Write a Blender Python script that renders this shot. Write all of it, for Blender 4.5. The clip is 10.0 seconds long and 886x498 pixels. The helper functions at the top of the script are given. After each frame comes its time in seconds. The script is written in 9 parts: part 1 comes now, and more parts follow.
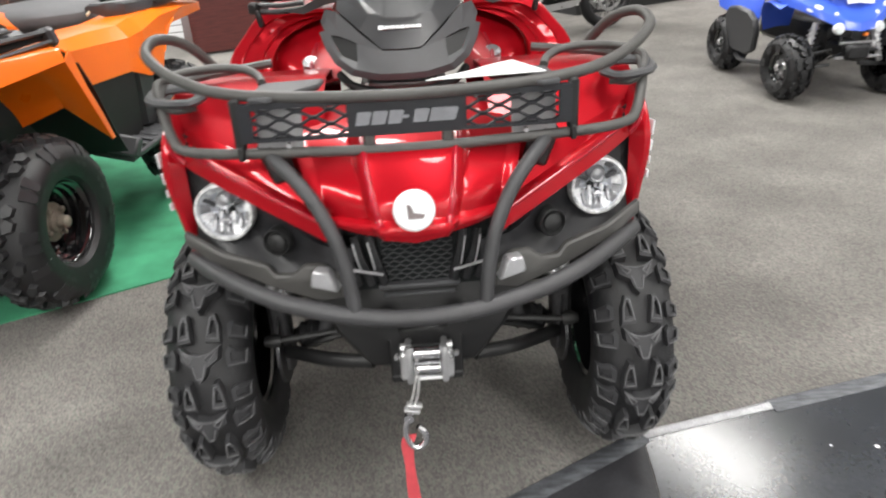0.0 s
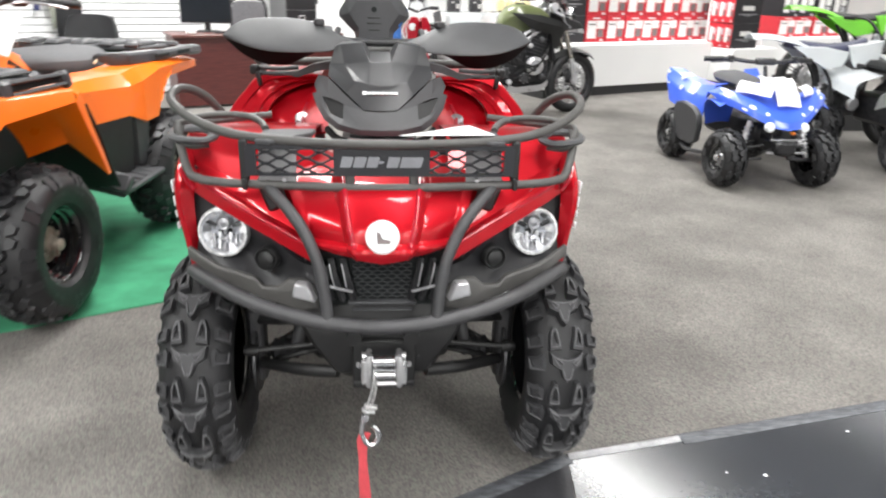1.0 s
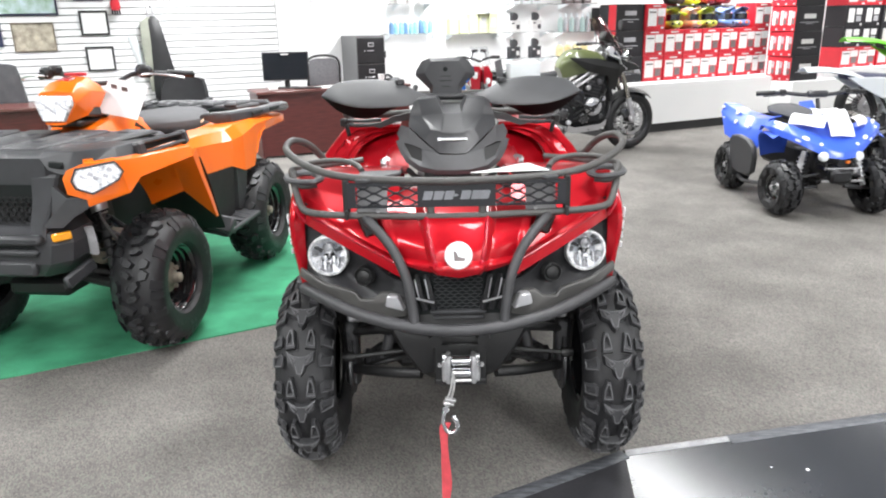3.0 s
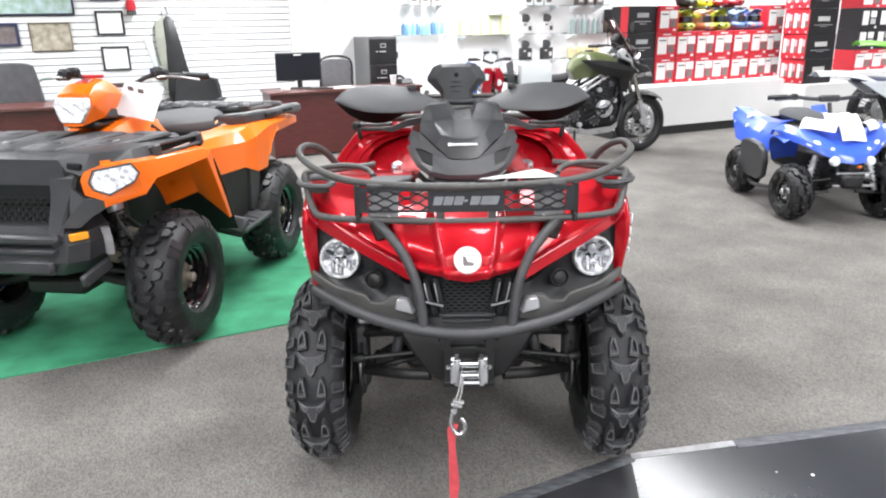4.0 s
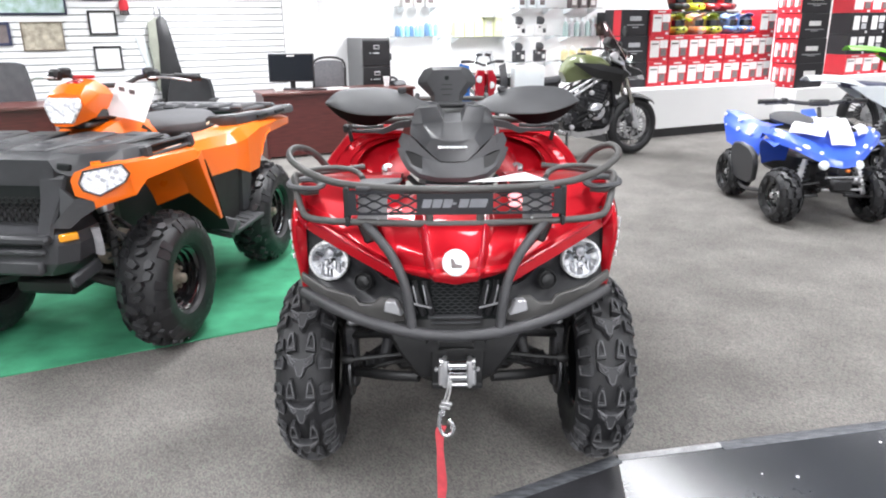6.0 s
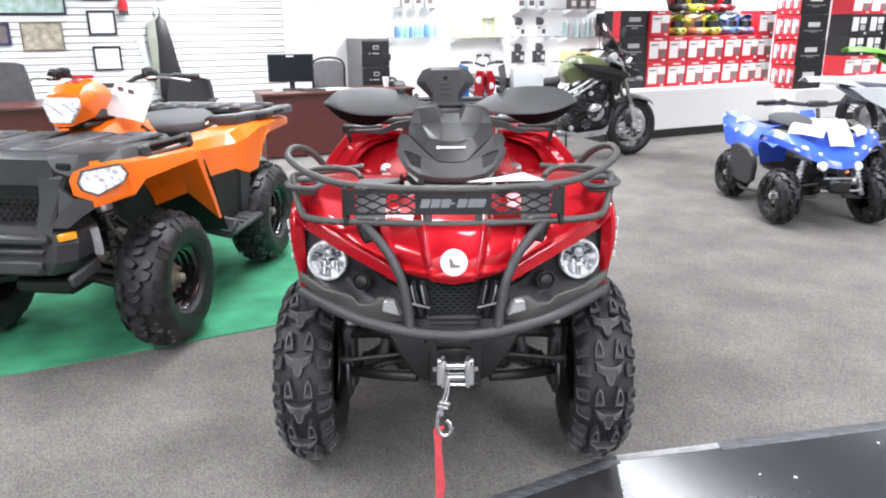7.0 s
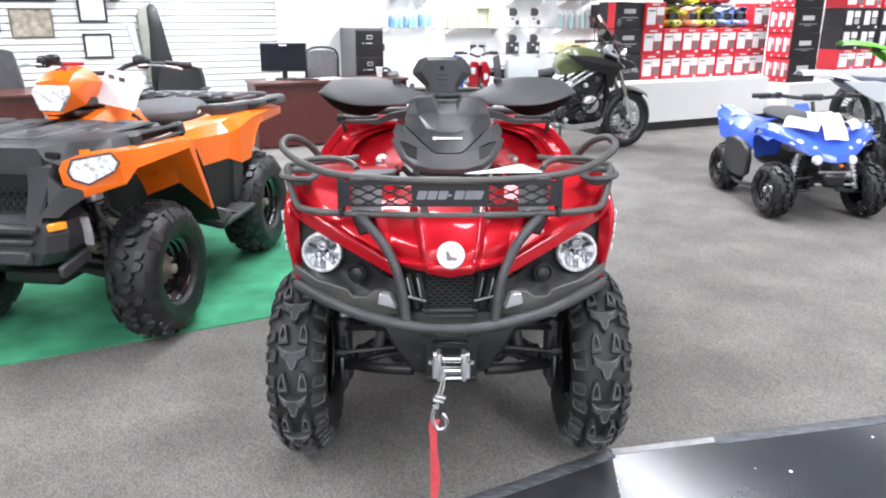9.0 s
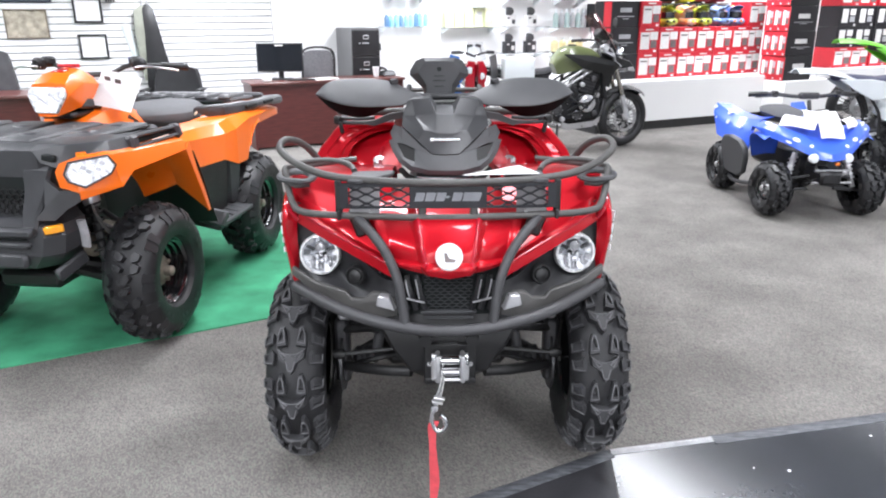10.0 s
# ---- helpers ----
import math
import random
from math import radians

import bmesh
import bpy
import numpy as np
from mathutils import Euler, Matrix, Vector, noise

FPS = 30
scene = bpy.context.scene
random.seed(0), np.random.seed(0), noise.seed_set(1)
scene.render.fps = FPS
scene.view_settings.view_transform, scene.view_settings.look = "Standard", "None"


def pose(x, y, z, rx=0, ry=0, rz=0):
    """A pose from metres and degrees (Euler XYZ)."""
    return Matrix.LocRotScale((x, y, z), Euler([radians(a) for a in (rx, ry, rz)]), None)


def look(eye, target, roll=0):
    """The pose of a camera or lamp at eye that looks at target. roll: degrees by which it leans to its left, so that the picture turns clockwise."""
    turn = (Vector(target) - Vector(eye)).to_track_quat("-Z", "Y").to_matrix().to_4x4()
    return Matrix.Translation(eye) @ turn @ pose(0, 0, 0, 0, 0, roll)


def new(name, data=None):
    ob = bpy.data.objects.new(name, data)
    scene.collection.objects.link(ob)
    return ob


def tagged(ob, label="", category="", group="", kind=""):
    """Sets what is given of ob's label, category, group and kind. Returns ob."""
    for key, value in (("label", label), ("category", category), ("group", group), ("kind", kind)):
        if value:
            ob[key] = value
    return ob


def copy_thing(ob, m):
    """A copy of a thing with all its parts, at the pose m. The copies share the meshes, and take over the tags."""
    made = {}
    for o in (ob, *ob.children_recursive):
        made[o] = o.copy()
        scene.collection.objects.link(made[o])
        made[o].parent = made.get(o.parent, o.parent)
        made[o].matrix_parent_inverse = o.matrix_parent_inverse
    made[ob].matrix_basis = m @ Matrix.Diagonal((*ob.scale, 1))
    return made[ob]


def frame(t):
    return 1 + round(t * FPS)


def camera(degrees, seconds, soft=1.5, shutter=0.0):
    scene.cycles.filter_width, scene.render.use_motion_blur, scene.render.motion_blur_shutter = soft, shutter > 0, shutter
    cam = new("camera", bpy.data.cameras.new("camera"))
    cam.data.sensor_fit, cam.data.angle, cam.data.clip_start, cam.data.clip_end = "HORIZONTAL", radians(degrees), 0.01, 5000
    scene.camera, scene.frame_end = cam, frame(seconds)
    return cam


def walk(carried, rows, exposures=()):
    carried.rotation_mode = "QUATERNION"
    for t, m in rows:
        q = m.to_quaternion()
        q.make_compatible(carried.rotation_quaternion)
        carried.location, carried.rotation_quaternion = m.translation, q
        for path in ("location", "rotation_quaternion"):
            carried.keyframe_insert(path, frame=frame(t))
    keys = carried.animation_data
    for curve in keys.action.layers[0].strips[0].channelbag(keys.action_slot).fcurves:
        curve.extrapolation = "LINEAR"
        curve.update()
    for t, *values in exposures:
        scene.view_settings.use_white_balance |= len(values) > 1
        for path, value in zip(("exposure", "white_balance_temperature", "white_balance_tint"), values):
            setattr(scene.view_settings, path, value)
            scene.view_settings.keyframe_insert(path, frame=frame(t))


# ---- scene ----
cam = camera(64.0, 10.0, 2.0, 0.8)
PATH = [
    (0, (-0.002, -1.372, 1.359), (0.074, 0.415, 0.463), -3.2),
    (0.2, (-0.052, -1.437, 1.361), (0.068, 0.349, 0.470), -2.1),
    (0.3, (-0.068, -1.478, 1.367), (0.084, 0.310, 0.482), -1.8),
    (0.5, (-0.076, -1.542, 1.4), (0.136, 0.279, 0.602), -1.4),
    (0.7, (-0.064, -1.600, 1.393), (0.185, 0.244, 0.656), -0.4),
    (0.8, (-0.060, -1.618, 1.386), (0.177, 0.235, 0.668), 0.2),
    (1, (-0.014, -1.693, 1.399), (0.173, 0.165, 0.682), 1.8),
    (1.2, (0.025, -1.757, 1.399), (0.140, 0.108, 0.685), 1.1),
    (1.5, (0.058, -1.843, 1.433), (0.11, 0.03, 0.733), -0.5),
    (1.7, (0.063, -1.881, 1.441), (0.088, 0.005, 0.770), -1.7),
    (2, (0.031, -1.919, 1.448), (0.033, -0.026, 0.802), -1.6),
    (2.2, (0.003, -1.948, 1.452), (-0.008, -0.051, 0.818), -1.6),
    (2.5, (-0.029, -2.015, 1.46), (-0.037, -0.113, 0.841), -1.5),
    (2.7, (-0.044, -2.037, 1.455), (-0.036, -0.133, 0.842), -1.4),
    (3.8, (-0.048, -2.067, 1.482), (-0.065, -0.159, 0.881), -0.6),
    (4, (-0.044, -2.078, 1.484), (-0.069, -0.173, 0.876), -1.0),
    (4.2, (-0.044, -2.072, 1.484), (-0.080, -0.172, 0.861), -0.5),
    (4.5, (-0.042, -2.074, 1.481), (-0.077, -0.184, 0.828), -0.3),
    (5, (-0.033, -2.08, 1.488), (-0.057, -0.188, 0.842), -0.3),
    (5.2, (-0.028, -2.079, 1.489), (-0.049, -0.180, 0.861), -0.7),
    (5.5, (-0.03, -2.083, 1.491), (-0.04, -0.178, 0.882), -0.7),
    (7, (-0.026, -2.09, 1.489), (-0.031, -0.183, 0.886), -0.5),
    (7.5, (-0.029, -2.085, 1.488), (-0.028, -0.179, 0.88), -0.4),
    (8, (-0.032, -2.076, 1.484), (-0.026, -0.173, 0.868), -0.4),
    (8.5, (-0.033, -2.068, 1.486), (-0.023, -0.168, 0.862), -0.2),
    (9, (-0.039, -2.065, 1.484), (-0.022, -0.166, 0.858), 0.0),
    (9.5, (-0.042, -2.06, 1.488), (-0.022, -0.162, 0.857), -0.0),
    (10, (-0.042, -2.061, 1.491), (-0.017, -0.162, 0.862), -0.2),
]
EXPOSURES = [(0, -0.03, 6850, 9), (0.5, 0.10, 6800, 9), (1.0, 0.14, 6740, 9), (1.5, 0.12, 6680, 9), (2.5, 0.13, 6600, 9), (4, 0.14, 6500, 10), (5.5, 0.14, 6450, 11), (8.5, 0.14, 6250, 12), (10, 0.14, 6250, 12)]
walk(cam, [(t, look(eye, target, roll)) for t, eye, target, roll in PATH], EXPOSURES)

# ---- light: rows of ceiling troffers in a shop, and a dim room world ----
ROOM_ANGLE = 25.0
ROOM = pose(-2.0, 7.45, 0, 0, 0, ROOM_ANGLE)
CEILING = 3.0
world = bpy.data.worlds.new("world")
scene.world = world
world.use_nodes = True
world.node_tree.nodes["Background"].inputs[0].default_value = (0.9, 0.95, 1.0, 1)
world.node_tree.nodes["Background"].inputs[1].default_value = 0.1


SPREAD = 145


def troffer_light(s, y, power, sx=0.4, sy=2.4):
    data = bpy.data.lights.new("troffer_light", "AREA")
    data.shape, data.size, data.size_y, data.energy = "RECTANGLE", sx, sy, power
    data.spread = radians(SPREAD)
    data.color = (0.97, 0.98, 1.0)
    ob = new("troffer_light", data)
    ob.matrix_world = ROOM @ pose(s, y, CEILING - 0.03)
    return ob


POWER = 92
# unseen banks, gains tuned: back-wall and front-left raised as fill, some cut for shadow
GAIN = {(5.9, -5.2): 0.6, (-1.0, -8.6): 0.55, (-4.1, -8.6): 1.35, (2.1, -8.6): 0.97, (-4.1, -12.0): 4.2, (-1.0, -12.0): 1.2, (2.1, -12.0): 2.2, (5.9, -12.0): 2.2, (9.0, -12.0): 2.2}
for s in (-4.1, -1.0, 2.1, 5.9, 9.0):
    for y in (-1.8, -5.2, -8.6, -12.0):
        troffer_light(s, y, POWER * (1.6 if y > -2 else GAIN.get((s, y), 1.0)))


# ---- materials ----
def mat(name, colour, rough=0.5, metal=0.0, var=0.12, scale=8.0, bump=0.0, fine=250.0, coat=0.0, rvar=0.08, spec=0.5, second=None, streak=None, grain=0.25):
    m = bpy.data.materials.new(name)
    m.use_nodes = True
    nt = m.node_tree
    b = nt.nodes["Principled BSDF"]
    tc = nt.nodes.new("ShaderNodeTexCoord")
    src = tc.outputs["Object"]
    if streak:
        mp = nt.nodes.new("ShaderNodeMapping")
        mp.inputs["Scale"].default_value = streak
        nt.links.new(src, mp.inputs[0])
        src = mp.outputs[0]
    n1 = nt.nodes.new("ShaderNodeTexNoise")
    n1.inputs["Scale"].default_value, n1.inputs["Detail"].default_value = scale, 5
    nt.links.new(src, n1.inputs["Vector"])
    n2 = nt.nodes.new("ShaderNodeTexNoise")
    n2.inputs["Scale"].default_value, n2.inputs["Detail"].default_value = fine, 3
    nt.links.new(src, n2.inputs["Vector"])
    ramp = nt.nodes.new("ShaderNodeValToRGB")
    ramp.color_ramp.elements[0].position, ramp.color_ramp.elements[1].position = 0.3, 0.7
    lo = second if second else tuple(c * (1 - var) for c in colour)
    hi = colour if second else tuple(min(1, c * (1 + var)) for c in colour)
    ramp.color_ramp.elements[0].color, ramp.color_ramp.elements[1].color = (*lo, 1), (*hi, 1)
    nt.links.new(n1.outputs["Fac"], ramp.inputs[0])
    mix = nt.nodes.new("ShaderNodeMix")
    mix.data_type, mix.blend_type = "RGBA", "MULTIPLY"
    mix.inputs[0].default_value = min(1.0, var * 3 + (grain > 0.3))
    nt.links.new(ramp.outputs[0], mix.inputs[6])
    r2 = nt.nodes.new("ShaderNodeMapRange")
    r2.inputs[1].default_value, r2.inputs[2].default_value, r2.inputs[3].default_value, r2.inputs[4].default_value = 0.25, 0.75, 1 - grain, 1 + grain
    nt.links.new(n2.outputs["Fac"], r2.inputs[0])
    nt.links.new(r2.outputs[0], mix.inputs[7])
    nt.links.new(mix.outputs[2], b.inputs["Base Color"])
    rr = nt.nodes.new("ShaderNodeMapRange")
    rr.inputs[3].default_value, rr.inputs[4].default_value = max(0, rough - rvar), min(1, rough + rvar)
    nt.links.new(n1.outputs["Fac"], rr.inputs[0])
    nt.links.new(rr.outputs[0], b.inputs["Roughness"])
    b.inputs["Metallic"].default_value = metal
    b.inputs["Specular IOR Level"].default_value = spec
    b.inputs["Coat Weight"].default_value = coat
    b.inputs["Coat Roughness"].default_value = 0.04
    if bump:
        bp = nt.nodes.new("ShaderNodeBump")
        bp.inputs["Strength"].default_value, bp.inputs["Distance"].default_value = bump, 0.004
        nt.links.new(n2.outputs["Fac"], bp.inputs["Height"])
        nt.links.new(bp.outputs[0], b.inputs["Normal"])
    return m


def glass(name, colour=(1, 1, 1), rough=0.02, ior=1.45):
    m = bpy.data.materials.new(name)
    m.use_nodes = True
    b = m.node_tree.nodes["Principled BSDF"]
    b.inputs["Base Color"].default_value = (*colour, 1)
    b.inputs["Roughness"].default_value = rough
    b.inputs["Transmission Weight"].default_value = 1.0
    b.inputs["IOR"].default_value = ior
    return m


def shade(m, **values):
    for key, value in values.items():
        m.node_tree.nodes["Principled BSDF"].inputs[key.replace("_", " ")].default_value = value
    return m


M = {
    "red": mat("red_paint", (0.43, 0.005, 0.013), 0.36, 0.38, 0.06, 3, 0, coat=0.6, rvar=0.04, spec=0.1),
    "red_gloss": mat("red_gloss_paint", (0.37, 0.006, 0.019), 0.35, 0.0, 0.06, 3, 0, coat=0.9, rvar=0.04, spec=0.1),
    "orange": mat("orange_plastic", (0.94, 0.170, 0.006), 0.3, 0, 0.04, 4, 0, coat=0.3),
    "blue": mat("blue_plastic", (0.045, 0.12, 0.66), 0.32, 0, 0.06, 4, 0, coat=0.4),
    "plastic": mat("dark_grey_plastic", (0.043, 0.044, 0.048), 0.42, 0, 0.14, 12, 0.12, 900, rvar=0.06),
    "plastic_mid": mat("grey_moulded_plastic", (0.055, 0.056, 0.06), 0.52, 0, 0.12, 10, 0.15, 700),
    "plastic_deep": mat("black_plastic", (0.009, 0.009, 0.0095), 0.5, 0, 0.15, 12, 0.1, 600),
    "tube": mat("grey_powder_coat", (0.075, 0.073, 0.07), 0.46, 0.1, 0.12, 15, 0.2, 900),
    "tube_dark": mat("black_powder_coat", (0.048, 0.048, 0.051), 0.47, 0.1, 0.15, 15, 0.15, 900),
    # one rubber split in tones: shade between lugs put into the darker carcass
    "rubber": mat("tyre_rubber", (0.012, 0.012, 0.0135), 0.5, 0, 0.22, 14, 0.35, 350, rvar=0.1),
    "rubber_lug": mat("tyre_lug_rubber", (0.036, 0.036, 0.039), 0.6, 0, 0.2, 18, 0.3, 350),
    "rubber_edge": mat("pale_lug_edges", (0.105, 0.105, 0.11), 0.6, 0, 0.25, 30, 0.2, 350),
    "rubber_knob": mat("dark_lug_rubber", (0.021, 0.0215, 0.0235), 0.42, 0, 0.2, 18, 0.3, 350),
    "rim": mat("gloss_black_steel", (0.008, 0.008, 0.009), 0.1, 0.0, 0.2, 10, coat=1.0, rvar=0.03),
    "steel": mat("zinc_steel", (0.6, 0.6, 0.61), 0.3, 0.75, 0.15, 20, 0.1, 300, rvar=0.12),
    "chrome": mat("chrome", (0.86, 0.86, 0.88), 0.1, 1.0, 0.05, 6),
    "silver": mat("silver_plastic", (0.6, 0.6, 0.62), 0.3, 0.6, 0.08, 10),
    # near-black that paints the shade inside holes, slots and grilles
    "opening_shade": mat("painted_opening_shade", (0.005, 0.008, 0.008), 0.8, 0, 0.2, 10),
    "paper": mat("white_paper", (0.82, 0.82, 0.83), 0.7, 0, 0.03, 6, 0.05, 80),
    "white": mat("white_gloss_plastic", (0.78, 0.82, 0.84), 0.3, 0, 0.03, 5, coat=0.2),
    "green": mat("green_carpet", (0.052, 0.265, 0.142), 0.9, 0, 0.32, 4.5, 0.6, 300, spec=0.2),
    "blackfloor": mat("glossy_black_vinyl", (0.026, 0.029, 0.034), 0.2, 0, 0.25, 3, 0.03, 90, rvar=0.02, spec=0.8),
    "blackmat": mat("worn_black_vinyl", (0.022, 0.022, 0.025), 0.5, 0, 0.25, 9, 0.2, 120),
    "aluminium": mat("aluminium_bead", (0.34, 0.34, 0.35), 0.42, 1.0, 0.25, 14, 0.1, 200),
    "worn_strip": mat("worn_grey_strip", (0.10, 0.105, 0.115), 0.45, 0.3, 0.5, 22, 0.2, 160, streak=(1, 4, 1)),
    "wall": mat("white_wall_paint", (0.84, 0.84, 0.84), 0.7, 0, 0.02, 1.5, 0.1, 150),
    "slat": mat("white_slatwall", (0.82, 0.82, 0.83), 0.45, 0, 0.02, 2, 0, 100),
    "ceiling": mat("ceiling_tile", (0.17, 0.17, 0.17), 0.9, 0, 0.06, 3, 0.4, 200),
    "cherry": mat("cherry_laminate", (0.085, 0.018, 0.016), 0.35, 0, 0.3, 6, 0.05, 120, streak=(1, 1, 12)),
    "desk_top": mat("desk_top_laminate", (0.10, 0.035, 0.03), 0.3, 0, 0.25, 5, streak=(1, 10, 1)),
    "box_red": mat("red_carton", (0.54, 0.016, 0.030), 0.5, 0, 0.08, 6),
    "box_black": mat("black_carton", (0.012, 0.011, 0.014), 0.6, 0, 0.15, 6),
    "label": mat("carton_label", (0.70, 0.69, 0.68), 0.55, 0, 0.06, 20),
    "label_grey": mat("carton_print", (0.16, 0.13, 0.13), 0.5, 0, 0.2, 20),
    "black": mat("matt_black", (0.02, 0.02, 0.021), 0.55, 0, 0.15, 10),
    "screen": mat("dark_screen", (0.01, 0.012, 0.016), 0.15, 0, 0.1, 4),
    "fabric_grey": mat("grey_fabric", (0.09, 0.092, 0.10), 0.9, 0, 0.15, 12, 0.5, 400),
    "leather": mat("black_vinyl", (0.018, 0.018, 0.02), 0.42, 0, 0.15, 10, 0.3, 200),
    "seat": mat("grey_seat_vinyl", (0.075, 0.075, 0.08), 0.75, 0, 0.12, 8, 0.25, 350),
    "amber": mat("amber_lens", (0.9, 0.36, 0.02), 0.15, 0, 0.05, 10, coat=0.5),
    "strap": mat("red_webbing", (0.55, 0.06, 0.075), 0.75, 0, 0.15, 40, 0.5, 500),
    "rope": mat("wire_rope", (0.5, 0.5, 0.5), 0.35, 0.9, 0.3, 200, 0.6, 900),
    "lamp_reflector": mat("lamp_reflector", (0.78, 0.80, 0.84), 0.3, 0.55, 0.1, 40),
    "lamp_rim": mat("frosted_lamp_rim", (0.76, 0.77, 0.80), 0.3, 0.2, 0.45, 55, 0.6, 120),
    "lens": glass("clear_lens", (0.98, 0.985, 1.0), 0.0, 1.12),
    "pane": glass("clear_glass", (0.96, 0.98, 0.98), 0.0),
    "darkred": mat("dark_red_paint", (0.3, 0.008, 0.012), 0.3, 0, 0.1, 5, coat=0.5),
    "olive": mat("olive_green_paint", (0.105, 0.125, 0.05), 0.35, 0, 0.1, 5, coat=0.6),
    "lime": mat("lime_green_plastic", (0.2, 0.75, 0.04), 0.35, 0, 0.06, 5),
    "yellow": mat("fluorescent_yellow", (0.75, 0.85, 0.06), 0.35, 0, 0.08, 15),
    "helmet_orange": mat("orange_shell", (0.85, 0.22, 0.03), 0.25, 0, 0.08, 15, coat=0.5),
    "helmet_blue": mat("blue_shell", (0.03, 0.13, 0.42), 0.25, 0, 0.1, 15, coat=0.5),
    "graphic_yellow": mat("yellow_graphic_shell", (0.62, 0.72, 0.04), 0.35, 0, 0.3, 13, coat=0.3, second=(0.04, 0.05, 0.045)),
    "graphic_orange": mat("orange_graphic_shell", (0.85, 0.22, 0.03), 0.3, 0, 0.3, 13, coat=0.5, second=(0.35, 0.36, 0.38)),
    "graphic_blue": mat("blue_graphic_shell", (0.02, 0.09, 0.34), 0.3, 0, 0.3, 13, coat=0.5, second=(0.20, 0.24, 0.32)),
    "engine": mat("cast_engine_metal", (0.1, 0.1, 0.105), 0.4, 0.8, 0.25, 25, 0.3, 200),
    "beige": mat("beige_door_frame", (0.62, 0.52, 0.36), 0.5, 0, 0.08, 5),
    "sepia": mat("sepia_print", (0.55, 0.5, 0.4), 0.4, 0, 0.4, 14, second=(0.22, 0.19, 0.15)),
    "sky_print": mat("pale_print", (0.55, 0.66, 0.72), 0.3, 0, 0.3, 9, second=(0.2, 0.33, 0.2)),
    "teal": mat("teal_bottles", (0.30, 0.62, 0.70), 0.3, 0, 0.25, 20),
    "cabinet": mat("black_steel_cabinet", (0.018, 0.018, 0.02), 0.4, 0.2, 0.15, 8),
    "cabinet_side": mat("grey_steel_cabinet", (0.16, 0.16, 0.165), 0.35, 0.3, 0.12, 4),
    "spring": mat("spring_steel", (0.05, 0.05, 0.055), 0.35, 0.7, 0.15, 10),
    "earth": mat("dusty_metal", (0.24, 0.21, 0.17), 0.7, 0.2, 0.3, 20, 0.4, 200),
    "tail_red": mat("red_lens", (0.5, 0.02, 0.02), 0.2, 0, 0.05, 5, coat=0.5),
    "label_mid": mat("grey_print", (0.42, 0.42, 0.44), 0.5, 0, 0.15, 25),
    "engine_black": mat("black_cast_metal", (0.022, 0.022, 0.024), 0.38, 0.4, 0.25, 25, 0.3, 200),
    "steel_grey": mat("grey_steel_tube", (0.32, 0.32, 0.33), 0.35, 0.7, 0.15, 20),
    "gold_fork": mat("dull_steel_fork", (0.42, 0.40, 0.36), 0.25, 0.9, 0.1, 10),
}


def carpet_material():
    """Short loop pile: grey yarn flecked with paler, warmer and greener loops, faint traffic stains."""
    m = mat("grey_carpet", (0.160, 0.155, 0.150), 0.95, 0, 0.18, 2.4, 0, 240, spec=0.1, grain=0.26)
    nt = m.node_tree
    b = nt.nodes["Principled BSDF"]
    base = b.inputs["Base Color"].links[0].from_socket
    tc = nt.nodes.new("ShaderNodeTexCoord")
    cell = nt.nodes.new("ShaderNodeTexVoronoi")
    cell.inputs["Scale"].default_value = 230
    lay = nt.nodes.new("ShaderNodeMapping")
    lay.inputs["Rotation"].default_value = (0, 0, 0.5)
    lay.inputs["Scale"].default_value = (1.0, 0.5, 1.0)
    nt.links.new(tc.outputs["Object"], lay.inputs["Vector"])
    nt.links.new(lay.outputs[0], cell.inputs["Vector"])
    fleck = nt.nodes.new("ShaderNodeValToRGB")
    stops = ((0.0, (0.70, 0.67, 0.67)), (0.3, (0.88, 0.86, 0.84)), (0.6, (1.01, 1.0, 0.97)), (0.8, (1.24, 1.16, 1.11)), (1.0, (1.08, 1.20, 1.08)))
    ramp = fleck.color_ramp
    while len(ramp.elements) < len(stops):
        ramp.elements.new(0.5)
    for e, (at, c) in zip(ramp.elements, stops):
        e.position, e.color = at, (*c, 1)
    sep = nt.nodes.new("ShaderNodeSeparateColor")
    nt.links.new(cell.outputs["Color"], sep.inputs[0])
    nt.links.new(sep.outputs[0], fleck.inputs[0])
    mix = nt.nodes.new("ShaderNodeMix")
    mix.data_type, mix.blend_type = "RGBA", "MULTIPLY"
    mix.inputs[0].default_value = 1.0
    nt.links.new(base, mix.inputs[6])
    nt.links.new(fleck.outputs[0], mix.inputs[7])
    stain = nt.nodes.new("ShaderNodeTexNoise")
    stain.inputs["Scale"].default_value, stain.inputs["Detail"].default_value = 0.9, 6
    nt.links.new(tc.outputs["Object"], stain.inputs["Vector"])
    dirt = nt.nodes.new("ShaderNodeMapRange")
    dirt.inputs[1].default_value, dirt.inputs[2].default_value, dirt.inputs[3].default_value, dirt.inputs[4].default_value = 0.48, 0.70, 1.0, 0.72
    nt.links.new(stain.outputs["Fac"], dirt.inputs[0])
    mul = nt.nodes.new("ShaderNodeMix")
    mul.data_type, mul.blend_type = "RGBA", "MULTIPLY"
    mul.inputs[0].default_value = 1.0
    nt.links.new(mix.outputs[2], mul.inputs[6])
    nt.links.new(dirt.outputs[0], mul.inputs[7])
    nt.links.new(mul.outputs[2], b.inputs["Base Color"])
    bp = nt.nodes.new("ShaderNodeBump")
    bp.inputs["Strength"].default_value, bp.inputs["Distance"].default_value = 0.25, 0.002
    nt.links.new(cell.outputs["Distance"], bp.inputs["Height"])
    nt.links.new(bp.outputs[0], b.inputs["Normal"])
    return m


